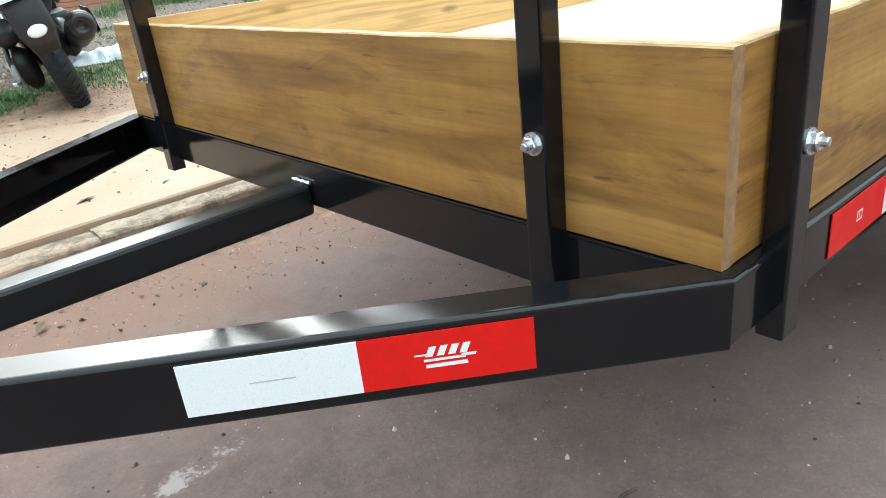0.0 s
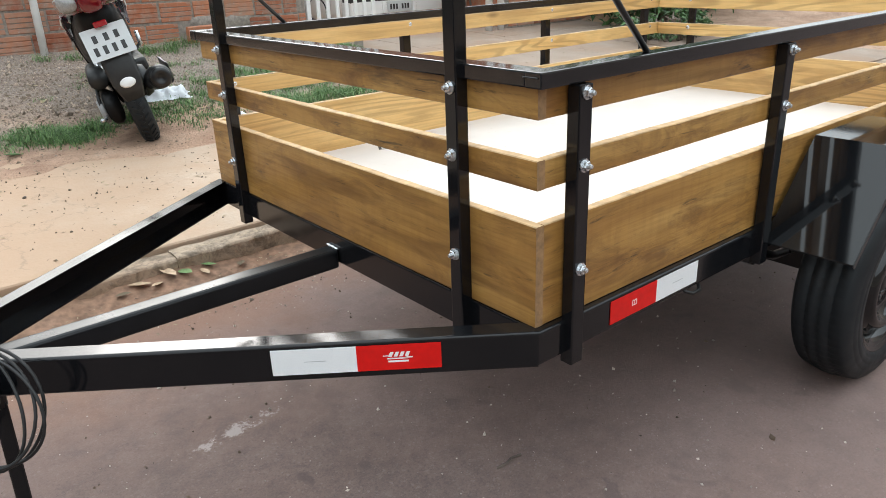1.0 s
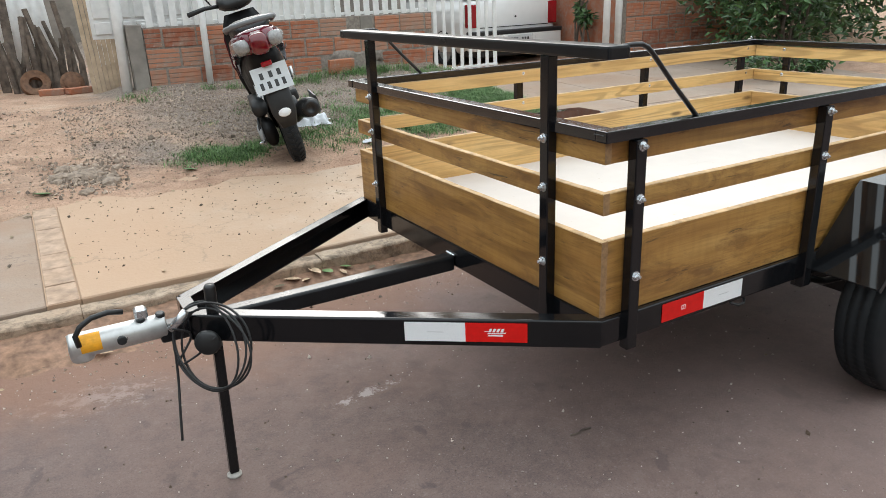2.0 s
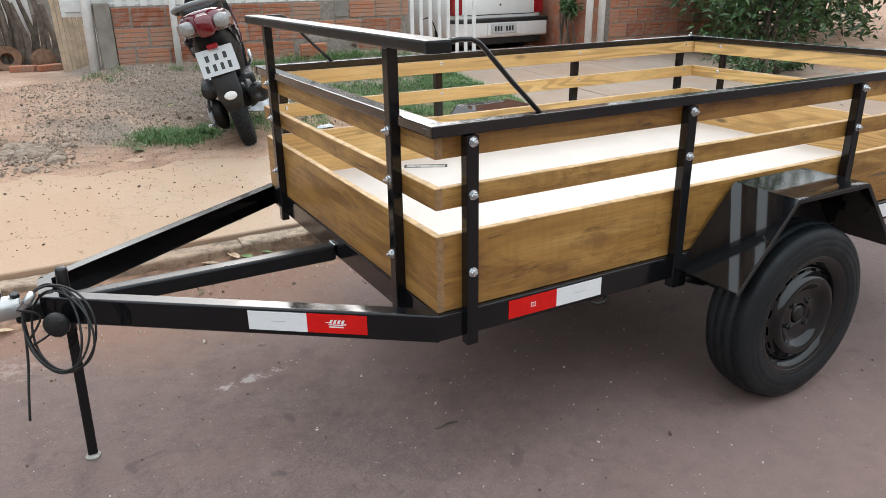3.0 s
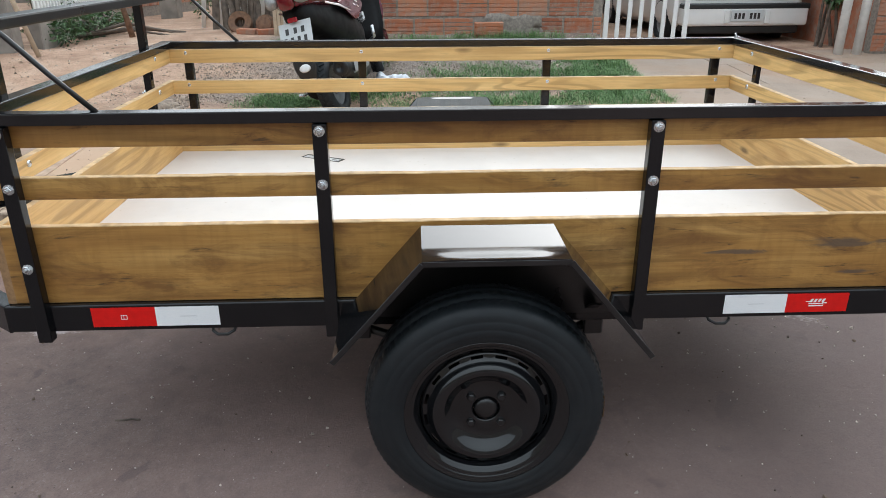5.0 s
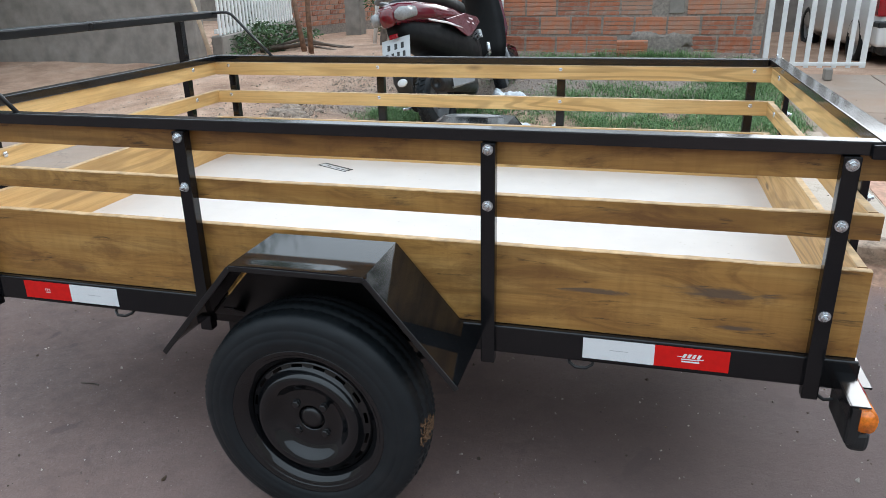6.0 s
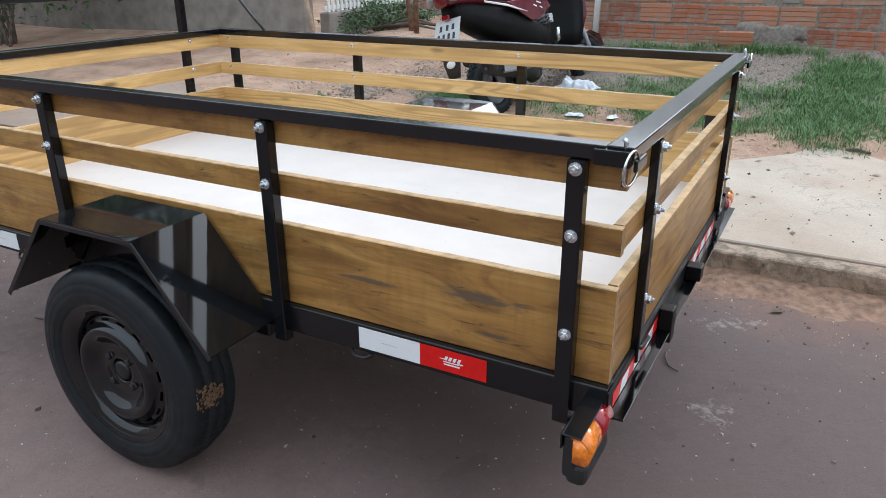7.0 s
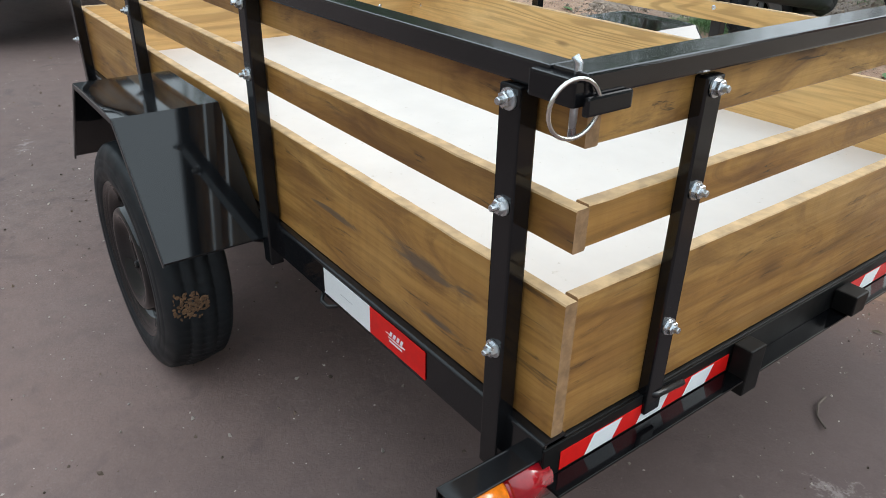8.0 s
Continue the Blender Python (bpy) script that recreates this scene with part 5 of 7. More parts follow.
solid("corner_post", pipe([(-0.268, 6.06, 0.42), (-0.240, 6.08, 1.25), (-0.216, 6.10, 2.0)], 0.046, 14), white_metal, "leaning white painted post with flaking paint", "post", smooth=True)
# white sheet gate beyond the pillar
sheet = thing("sheet_gate", "white sheet metal gate with raised panels", "gate", (-0.2, 6.3, 0.9))
part("sheet", block(-0.45, 0.5, 6.30, 6.32, 0.98, 2.1, 0.003), white_metal, sheet)
for k in range(5):
    part("panel", block(-0.42 + k * 0.18, -0.28 + k * 0.18, 6.285, 6.30, 1.16, 2.0, 0.006), white_metal, sheet)
    part("panel", block(-0.42 + k * 0.18, -0.28 + k * 0.18, 6.285, 6.30, 1.02, 1.13, 0.006), white_metal, sheet)

# house and carport inside the gate
solid("wall_carport", block(3.0, 8.8, 12.0, 12.2, 0.2, 3.2), plaster, "dim plastered wall at the back of the carport", "wall", kind="structure")
solid("wall_inner", block(5.84, 5.98, 6.12, 12.0, 0.2, 2.6), clay, "reddish inner wall beside the car", "wall", kind="structure")
# added wall, its height and white set by what the rails should reflect
solid("wall_front_room", block(-0.2, 2.90, 8.7, 8.9, 0.2, 2.95, 0.01), white_plaster, "plain white wall behind the low fence, added for the rails to reflect", "wall", kind="structure")
solid("wall_house", block(2.96, 3.08, 6.9, 12.0, 0.2, 2.6), plaster, "plain house wall behind the gate", "wall", kind="structure")


def car(name, label, paint, at, lamp_side=red_lens, lift=0.0):
    """A small boxy hatchback; its rear faces local -y, the ground is z 0."""
    c = thing(name, label, "car")
    # body lofted from sections along y: (y, half width, sill, belt)
    secs = [(0.00, 0.66, 0.36, 0.86), (0.03, 0.74, 0.28, 0.90), (0.25, 0.775, 0.22, 0.92), (1.2, 0.785, 0.20, 0.91), (2.6, 0.78, 0.20, 0.89), (3.3, 0.76, 0.22, 0.80), (3.62, 0.70, 0.28, 0.70), (3.68, 0.60, 0.36, 0.62)]
    bm = bmesh.new()
    rings = []
    for y, w, lo, hi in secs:
        pts = [(-w * 0.93, lo), (-w, lo + 0.12), (-w * 1.0, (lo + hi) / 2), (-w * 0.965, hi), (w * 0.965, hi), (w, (lo + hi) / 2), (w, lo + 0.12), (w * 0.93, lo)]
        rings.append([bm.verts.new((x, y, z)) for x, z in pts])
    for a, b in zip(rings, rings[1:]):
        for k in range(8):
            bm.faces.new((a[k], a[(k + 1) % 8], b[(k + 1) % 8], b[k]))
    bm.faces.new(rings[0])
    bm.faces.new(rings[-1][::-1])
    es = [e for e in bm.edges]
    bmesh.ops.bevel(bm, geom=es, offset=0.02, segments=2, affect="EDGES")
    part("body", bm, paint, c, "", True)
    # cabin with glass
    bm = bmesh.new()
    lo = [(-0.735, 0.05, 0.89), (0.735, 0.05, 0.89), (0.735, 2.75, 0.88), (-0.735, 2.75, 0.88)]
    hi = [(-0.60, 0.28, 1.40), (0.60, 0.28, 1.40), (0.60, 1.95, 1.40), (-0.60, 1.95, 1.40)]
    va, vb = [bm.verts.new(p) for p in lo], [bm.verts.new(p) for p in hi]
    bm.faces.new(vb)
    bm.faces.new(va[::-1])
    for k in range(4):
        bm.faces.new((va[k], va[(k + 1) % 4], vb[(k + 1) % 4], vb[k]))
    bmesh.ops.bevel(bm, geom=bm.edges[:], offset=0.03, segments=2, affect="EDGES")
    part("cabin", bm, paint, c, "", True)
    part("rear_window", prism([(-0.58, 0.02), (0.58, 0.02), (0.50, 0.44), (-0.50, 0.44)], 0.012, pose(0, 0.062, 0.93, 65.7, 0, 0)), glass_dark, c, "dark rear window")
    for s in (-1, 1):
        g = prism([(0.35, 0.02), (2.35, 0.02), (1.85, 0.42), (0.50, 0.42)], 0.012, Matrix.Translation((s * 0.722, 0, 0.93)) @ Matrix(((0, 0, -s, 0), (1, 0, 0, 0), (0, 1, 0, 0), (0, 0, 0, 1))) @ pose(0, 0, 0, -15.0 * 1, 0, 0))
        part("side_window", g, glass_dark, c)
    part("tailgate_seam", block(-0.60, 0.60, -0.004, 0.004, 0.55, 0.56), dark_plastic, c)
    bump = part("rear_bumper", block(-0.76, 0.76, -0.12, 0.10, 0.26, 0.50, 0.04, seg=3), paint, c, "painted bumper with dark strip", True)
    part("bumper_strip", block(-0.765, 0.765, -0.126, 0.06, 0.452, 0.515, 0.012), dark_plastic, bump)
    part("bumper_skirt", block(-0.68, 0.68, -0.08, 0.12, 0.17, 0.27, 0.02), dark_plastic, bump)
    for s in (-1, 1):
        part("plate_block", block(min(s * 0.215, s * 0.275), max(s * 0.215, s * 0.275), -0.145, -0.10, 0.29, 0.45, 0.008), paint, bump)
    plate = part("number_plate", block(-0.20, 0.20, -0.136, -0.127, 0.315, 0.445, 0.004), plate_grey, c, "grey number plate with dark marks")
    for k in range(7):
        if k != 3:
            x = -0.16 + k * 0.047
            part("mark", block(x, x + 0.030, -0.1378, -0.1362, 0.345, 0.410), dark_ink, plate)
    for s in (-1, 1):
        part("tail_lamp", block(min(s * 0.60, s * 0.755), max(s * 0.60, s * 0.755), -0.012, 0.10, 0.56, 0.86, 0.015, seg=2), lamp_side, c, "dark red tail lamp")
    part("lock", lathe([(0.014, 0), (0.014, 0.008), (0, 0.009)], 12, m=pose(0.02, -0.002, 0.68, 90, 0, 0)), dark_plastic, c)
    for y in (0.62, 2.92):
        for s in (-1, 1):
            m = Matrix.Translation((s * 0.70, y, 0.28)) @ Matrix.Rotation(radians(90 * s), 4, "Y")
            w = part("wheel", lathe([(0.17, -0.05), (0.19, 0.07), (0.24, 0.082), (0.27, 0.06), (0.28, 0.03), (0.28, -0.05), (0.26, -0.08), (0.17, -0.08)], 32, m=m, closed=True), rubber, c, "black tyre", True)
            part("rim", lathe([(0.18, 0.04), (0.165, 0.055), (0.15, 0.02), (0.08, 0.03), (0.0, 0.035)], 24, m=m), grey_plastic, w, "", True)
    part("underbody", block(-0.70, 0.70, 0.1, 3.5, 0.18, 0.30, 0.02), dark_plastic, c)
    if lift:
        # a taller make: body raised over larger wheels
        for ob in list(c.children):
            if ob.name.startswith("wheel"):
                k = 1 + lift / 0.56 * 0.7
                p = ob.data.vertices[0].co.copy()
                p = Vector((math.copysign(0.70, p.x), 0.62 if p.y < 1.8 else 2.92, 0.0))
                ob.matrix_basis = Matrix.Translation(p) @ Matrix.Scale(k, 4) @ Matrix.Translation(-p)
            else:
                ob.matrix_basis = Matrix.Translation((0, 0, lift))
    c.matrix_world = at
    return c


car("hatchback", "white boxy hatchback parked behind the gate", white_car, pose(4.95, 7.28, 0.23, 0, 0, 2))
car("parked_car", "tall dark grey car parked on the road before the trailer", silver_car, pose(-2.745, 0.62, 0.0, 0, 0, 90), lift=0.23)
solid("red_strap", prism([(0, 0), (0.026, 0), (0.014, 0.40), (-0.010, 0.40)], 0.003, pose(-2.625, 0.71, 0.004, 88, 0, 84)), red_cloth, "thin red strap hanging under the car bumper", "strap")

# ---- yard at the other end ----
solid("wall_neighbour", block(-14.0, -2.65, 5.35, 5.52, 0.1, 2.7, 0.01), plaster, "stained grey plastered wall of the neighbour", "wall", kind="structure")
FA, FB = Vector((-2.58, 5.62, 0)), Vector((-3.20, 8.70, 0))
FM = Matrix.Translation(FA) @ Matrix.Rotation(math.atan2(FB.y - FA.y, FB.x - FA.x), 4, "Z")
FL = (FB - FA).length
solid("plinth", moved(block(0, FL, -0.06, 0.06, 0.2, 0.72, 0.01), FM), plaster, "low plastered plinth under the white fence", "wall", kind="structure")
yard_fence = thing("picket_fence", "white painted picket fence on a low plinth in the yard", "fence", ((FA.x + FB.x) / 2, (FA.y + FB.y) / 2, 0.72))
for z in (0.745, 1.38):
    part("rail", moved(block(0, FL, -0.02, 0.02, z, z + 0.045, 0.003), FM), white_metal, yard_fence)
me = None
n_pick = int(FL / 0.118)
for k in range(n_pick):
    if me is None:
        ob = part("picket", moved(block(0.03, 0.088, -0.038, -0.02, 0.722, 1.55, 0.004), FM), white_metal, yard_fence)
        me = ob.data
    else:
        ob = new("picket", me)
        ob.parent = yard_fence
        ob.matrix_parent_inverse = yard_fence.matrix_basis.inverted()
        ob.matrix_basis = Matrix.Translation((FB - FA).normalized() * k * 0.118)


def yard_brick_wall(a, b, z0, rows):
    """A long wall of plain small bricks between two plan points."""
    a, b = Vector((*a, 0)), Vector((*b, 0))
    d = (b - a).normalized()
    L = (b - a).length
    n = Vector((d.y, -d.x, 0))
    ang = math.degrees(math.atan2(d.y, d.x))
    core = solid("wall_yard", moved(block(0, L, 0.006, 0.14, z0 - 0.3, z0 + rows * 0.075, 0.004), pose(a.x, a.y, 0, 0, 0, ang)), mortar, "red brick side wall of the yard", "wall", kind="structure")
    mesh = None
    r = random.Random(4)
    for j in range(rows):
        x = 0.11 if j % 2 else 0.0
        while x + 0.21 < L:
            if mesh is None:
                mesh = bpy.data.meshes.new("brick")
                bm = block(0, 0.205, 0, 0.05, 0, 0.063, 0.004)
                bm.to_mesh(mesh)
                bm.free()
                mesh.materials.append(clay)
            ob = new("brick", mesh)
            ob.parent = core
            ob.matrix_basis = pose(a.x, a.y, 0, 0, 0, ang) @ pose(x, r.uniform(-0.003, 0.002), z0 + j * 0.075, 0, 0, r.uniform(-0.7, 0.7))
            x += 0.218
    return core


yard_brick_wall((-3.20, 8.75), (-2.45, 11.4), 0.60, 16)
solid("pillar", block(-2.56, -2.32, 9.2, 9.45, 0.3, 2.2, 0.01), plaster, "plain grey pillar in the yard", "pillar", kind="structure")
for pts in ([(-2.02, 6.60, 0.40), (-2.14, 6.70, 0.85), (-2.24, 6.78, 1.5)], [(-1.86, 6.42, 0.40), (-1.87, 6.44, 0.9), (-1.86, 6.46, 1.6)]):
    solid("yard_pole", pipe(pts, [0.035, 0.030, 0.026], 8), rust, "thin rusty pole standing in the yard", "pole", "yard poles", smooth=True)
solid("wall_back", block(-8.0, 2.95, 13.2, 13.4, 0.2, 2.6), plaster, "plain grey wall at the back of the yard", "wall", kind="structure")

# ---- plants ----


def leaf_cloud(count, centre, size, length, r, tilt=1.0, droop=0.0, hole=0.0):
    """Small bent leaves scattered in uneven clumps inside an ellipsoid."""
    verts, faces = [], []
    clumps = []
    for k in range(max(6, count // 60)):
        while True:
            p = Vector((r.uniform(-1, 1), r.uniform(-1, 1), r.uniform(-1, 1)))
            if 0.15 < p.length < 1.0:
                break
        clumps.append(p)
    for k in range(count):
        c = r.choice(clumps)
        p = c + Vector((r.gauss(0, 0.13), r.gauss(0, 0.13), r.gauss(0, 0.13)))
        p = Vector((centre[0] + p.x * size[0], centre[1] + p.y * size[1], centre[2] + p.z * size[2]))
        ln = length * r.uniform(0.6, 1.3)
        w = ln * r.uniform(0.28, 0.42)
        m = Matrix.Translation(p) @ Euler((r.uniform(-1, 1) * tilt, r.uniform(-1, 1) * tilt, r.uniform(0, 6.28))).to_matrix().to_4x4()
        n = len(verts)
        for q in ((0, 0, 0), (-w / 2, ln * 0.45, 0.1 * ln), (0, ln * 0.5, 0.02 * ln), (w / 2, ln * 0.45, 0.1 * ln), (0, ln, -droop * ln)):
            verts.append(tuple(m @ Vector(q)))
        faces += [(n, n + 2, n + 1), (n, n + 3, n + 2), (n + 1, n + 2, n + 4), (n + 2, n + 3, n + 4)]
    return verts, faces


def bush(name, label, centre, size, count, length, seed, base_z, mat=leaf_mat, stems=9, category="bush"):
    r = random.Random(seed)
    b = thing(name, label, category, (centre[0], centre[1], base_z))
    v, f = leaf_cloud(count, centre, size, length, r, 1.1, 0.15)
    me = bpy.data.meshes.new("crown")
    me.from_pydata(v, [], f)
    me.materials.append(mat)
    ob = new("crown", me)
    ob.parent = b
    ob.matrix_parent_inverse = b.matrix_basis.inverted()
    bm = bmesh.new()
    for k in range(stems):
        a = r.uniform(0, 6.28)
        tip = Vector((centre[0] + size[0] * 0.7 * math.cos(a) * r.random(), centre[1] + size[1] * 0.7 * math.sin(a) * r.random(), centre[2] + size[2] * r.uniform(0.1, 0.7)))
        root = Vector((centre[0] + r.uniform(-0.15, 0.15), centre[1] + r.uniform(-0.15, 0.15), base_z - 0.05))
        midp = (root + tip) / 2 + Vector((r.uniform(-0.1, 0.1), r.uniform(-0.1, 0.1), 0.1))
        pipe([root, midp, tip], [0.022, 0.014, 0.005], 6, bm)
    part("stem", bm, bark, b)
    return b


bush("garden_bush", "dense dark green leafy bush beside the driveway", (7.6, 5.0, 1.35), (1.35, 0.95, 1.35), 6500, 0.13, 2, 0.25, stems=14)
bush("garden_bush", "dark green bush growing before the brick wall", (9.3, 5.6, 1.6), (1.2, 1.2, 1.5), 4500, 0.14, 3, 0.3)
bush("wall_bush", "dark green bush hanging before the grey wall", (-6.5, 4.40, 2.05), (2.15, 0.75, 1.45), 8000, 0.11, 5, 0.3)
bush("creeper", "low green creeper under the white fence", (-2.62, 6.9, 0.60), (0.34, 1.15, 0.20), 2600, 0.06, 6, 0.45)
bush("creeper", "green shoots growing through the white fence", (-2.86, 6.6, 1.05), (0.10, 0.45, 0.30), 500, 0.06, 16, 0.5)
bush("dark_shrub", "dark shrub at the back of the yard", (-1.6, 9.2, 1.1), (0.6, 0.5, 0.7), 1500, 0.08, 8, 0.5)
bush("wall_plant", "yellow green plant growing beside the parked hatchback", (5.74, 6.75, 1.0), (0.09, 0.22, 0.36), 500, 0.09, 19, 0.3, stems=5)
bush("ground_cover", "low green plants at the edge of the driveway", (6.4, 4.1, 0.40), (0.8, 0.35, 0.16), 1200, 0.08, 9, 0.24)



def tree(label, at, height, spread, count, seed):
    """A tapered trunk with limbs and a crown of loose leaf clumps."""
    r = random.Random(seed)
    t = thing("tree", label, "tree", at)
    x, y, z = at
    bm = pipe([(x, y, z - 0.2), (x + 0.1, y, z + height * 0.25), (x - 0.05, y + 0.1, z + height * 0.55)], [0.20, 0.15, 0.09], 10)
    for k in range(9):
        a = k * 0.7 + r.uniform(0, 0.4)
        root = Vector((x, y + 0.05, z + height * r.uniform(0.3, 0.52)))
        tip = root + Vector((math.cos(a) * spread * 0.75, math.sin(a) * spread * 0.75, height * r.uniform(0.1, 0.35)))
        pipe([root, (root + tip) / 2 + Vector((0, 0, 0.15)), tip], [0.07, 0.045, 0.015], 7, bm)
    part("trunk", bm, bark, t)
    v, f = leaf_cloud(count, (x, y, z + height * 0.66), (spread, spread, height * 0.36), 0.20, r, 1.1, 0.2)
    me = bpy.data.meshes.new("crown")
    me.from_pydata(v, [], f)
    me.materials.append(leaf_mat)
    ob = new("crown", me)
    ob.parent = t
    ob.matrix_parent_inverse = t.matrix_basis.inverted()
    return t


tree("leafy green tree standing behind the house front", (10.2, 13.8, 0.5), 7.5, 2.6, 9000, 51)
tree("tall dark green tree behind the neighbour's wall", (-13.5, 6.9, 0.5), 7.5, 2.6, 9000, 53)
tree("tall dark green tree behind the neighbour's wall", (-10.2, 8.2, 0.5), 7.5, 3.0, 10000, 54)
# this unseen tree is added to darken what the rails reflect
tree("dark green tree out of view behind the yard, added to darken rail reflections", (-9.2, 15.2, 0.5), 7.0, 2.8, 9000, 57)
tree("leafy green tree standing behind the house front", (14.5, 12.5, 0.5), 8.0, 2.8, 9000, 52)


def grass(name, label, areas, seed):
    """Curved blades in tufts; areas: (x, y, half x, half y, blades, height)."""
    r = random.Random(seed)
    verts, faces = [], []
    for cx, cy, hx, hy, count, height in areas:
        tufts = []
        while len(tufts) < max(5, count // 26):
            u, v = r.gauss(0, 0.5), r.gauss(0, 0.5)
            if u * u + v * v < 1.4:
                tufts.append((cx + u * hx, cy + v * hy, r.uniform(0.5, 1.2)))
        for k in range(count):
            tx, ty, ts = r.choice(tufts)
            x, y = tx + r.gauss(0, 0.035), ty + r.gauss(0, 0.035)
            z = ground_z(x, y) - 0.004
            h = height * ts * r.uniform(0.5, 1.25)
            a, lean = r.uniform(0, 6.28), r.uniform(0.3, 1.35)
            w = r.uniform(0.0012, 0.0026)
            dx, dy = math.cos(a), math.sin(a)
            n = len(verts)
            for t, ww in ((0, 1.0), (0.5, 0.8), (1.0, 0.05)):
                off = lean * h * t * t
                zz = z + h * t * (1 - 0.35 * lean * t)
                verts.append((x + dx * off - dy * w * ww, y + dy * off + dx * w * ww, zz))
                verts.append((x + dx * off + dy * w * ww, y + dy * off - dx * w * ww, zz))
            faces += [(n, n + 1, n + 3, n + 2), (n + 2, n + 3, n + 5, n + 4)]
    me = bpy.data.meshes.new(name)
    me.from_pydata(verts, [], faces)
    me.materials.append(grass_mat)
    tagged(new(name, me), label, "grass", kind="stuff")


grass("grass", "uneven tufts of green grass on the verge", [
    (0.05, 3.92, 0.34, 0.20, 6500, 0.048), (0.62, 4.05, 0.35, 0.2, 2600, 0.045), (0.85, 3.75, 0.3, 0.22, 900, 0.042),
    (2.62, 4.30, 0.40, 0.75, 17000, 0.062), (2.70, 5.2, 0.30, 0.5, 8000, 0.075), (1.75, 4.5, 0.7, 0.5, 6500, 0.062), (1.85, 3.85, 0.65, 0.2, 5000, 0.06),
    (1.2, 5.7, 0.9, 0.14, 1500, 0.10), (2.0, 5.78, 0.7, 0.10, 1300, 0.10), (-0.15, 5.7, 0.22, 0.16, 260, 0.07), (1.0, 5.0, 0.9, 0.5, 900, 0.05), (1.2, 4.2, 0.4, 0.5, 2000, 0.055)], 31)


def scatter(name, label, category, mat, count, places, size, seed, flat=False, lift=0.0):
    """Loose stones, or dry bits when flat; places: (x0, x1, y0, y1, share)."""
    r = random.Random(seed)
    verts, faces = [], []
    for k in range(count):
        x0, x1, y0, y1, _ = r.choices(places, [p[4] for p in places])[0]
        x, y = r.uniform(x0, x1), r.uniform(y0, y1)
        if y < 1.86:
            z = 0.0
        elif y < 3.55 and x < 3.1:
            z = max(slab_z(y), ground_z(x, y))
        elif x > 3.26:
            z = slab_z(y) - 0.004
        else:
            z = ground_z(x, y)
        s = size * r.lognormvariate(0, 0.5)
        n = len(verts)
        if flat:
            a = r.uniform(0, 6.28)
            q = Matrix.Translation((x, y, z + 0.002 + lift)) @ Euler((r.uniform(-0.25, 0.25), r.uniform(-0.25, 0.25), a)).to_matrix().to_4x4()
            w = s * r.uniform(0.25, 0.6)
            for p in ((-s, 0, 0), (0, -w, 0.25 * s), (s, 0, 0), (0, w, 0.15 * s), (0, 0, 0.05 * s)):
                verts.append(tuple(q @ Vector(p)))
            faces += [(n, n + 1, n + 4), (n + 1, n + 2, n + 4), (n + 2, n + 3, n + 4), (n + 3, n, n + 4)]
        else:
            q = Matrix.Translation((x, y, z + s * 0.15)) @ Euler((r.uniform(0, 6), r.uniform(0, 6), r.uniform(0, 6))).to_matrix().to_4x4()
            sx, sy, sz = s * r.uniform(0.7, 1.2), s * r.uniform(0.6, 1.0), s * r.uniform(0.4, 0.8)
            for p in ((sx, 0, 0), (-sx, 0, 0), (0, sy, 0), (0, -sy, 0), (0, 0, sz), (0, 0, -sz)):
                verts.append(tuple(q @ Vector(p)))
            faces += [(n + a, n + b, n + c) for a, b, c in ((0, 2, 4), (2, 1, 4), (1, 3, 4), (3, 0, 4), (2, 0, 5), (1, 2, 5), (3, 1, 5), (0, 3, 5))]
    me = bpy.data.meshes.new(name)
    me.from_pydata(verts, [], faces)
    me.materials.append(mat)
    tagged(new(name, me), label, category, kind="stuff")


scatter("gravel", "loose grey gravel on the earth", "gravel", stone_mat, 16000, [(-0.2, 3.0, 3.8, 5.95, 6), (-0.9, 0.6, 3.9, 5.8, 3.0), (-1.6, 0.3, 3.6, 5.8, 1.0), (-3.0, -1.0, 3.5, 6.5, 0.6)], 0.0058, 41)
scatter("road_grit", "small pale stones on the asphalt", "grit", pale_grit, 5200, [(-2.5, 4.5, -1.6, 1.85, 6), (-1.8, 3.6, 1.35, 1.86, 2.0)], 0.0027, 42)
scatter("road_crumbs", "small dark crumbs on the asphalt", "grit", seed_mat, 2400, [(-2.5, 4.5, -1.6, 1.85, 6), (-1.8, 3.6, 1.35, 1.86, 1.5)], 0.0030, 49)
scatter("litter", "dry bits and dark seeds on the pavement", "litter", litter_mat, 900, [(-1.07, 3.1, 2.0, 3.6, 6), (-2.5, -1.2, 2.0, 3.6, 1), (-1.0, 3.0, 3.5, 5.5, 2), (3.2, 6.5, 2.0, 5.8, 2.5), (-1.4, 3.6, 1.5, 1.86, 1.6), (2.2, 2.6, 1.42, 1.62, 0.2)], 0.0085, 43, True)
scatter("leaf_crumbs", "small dark leaf crumbs strewn on the red earth", "leaf crumbs", litter_mat, 2400, [(-1.8, 0.9, 3.3, 5.4, 5), (-2.6, -1.0, 3.2, 6.0, 2), (0.6, 2.9, 3.4, 4.0, 2)], 0.009, 46, True)
scatter("kerb_debris", "dark crumbs and dry bits washed against the kerb", "debris", litter_mat, 1900, [(-2.2, 4.2, 1.74, 1.86, 3), (-2.2, 4.2, 1.5, 1.86, 1.0), (-0.9, 0.7, 1.42, 1.86, 1.2)], 0.0042, 44, True, 0.022)
scatter("seeds", "small dark seeds strewn on the pavement", "seeds", seed_mat, 520, [(-1.07, 3.1, 2.1, 3.3, 6), (-1.0, 0.9, 2.2, 3.4, 8)], 0.0038, 45)

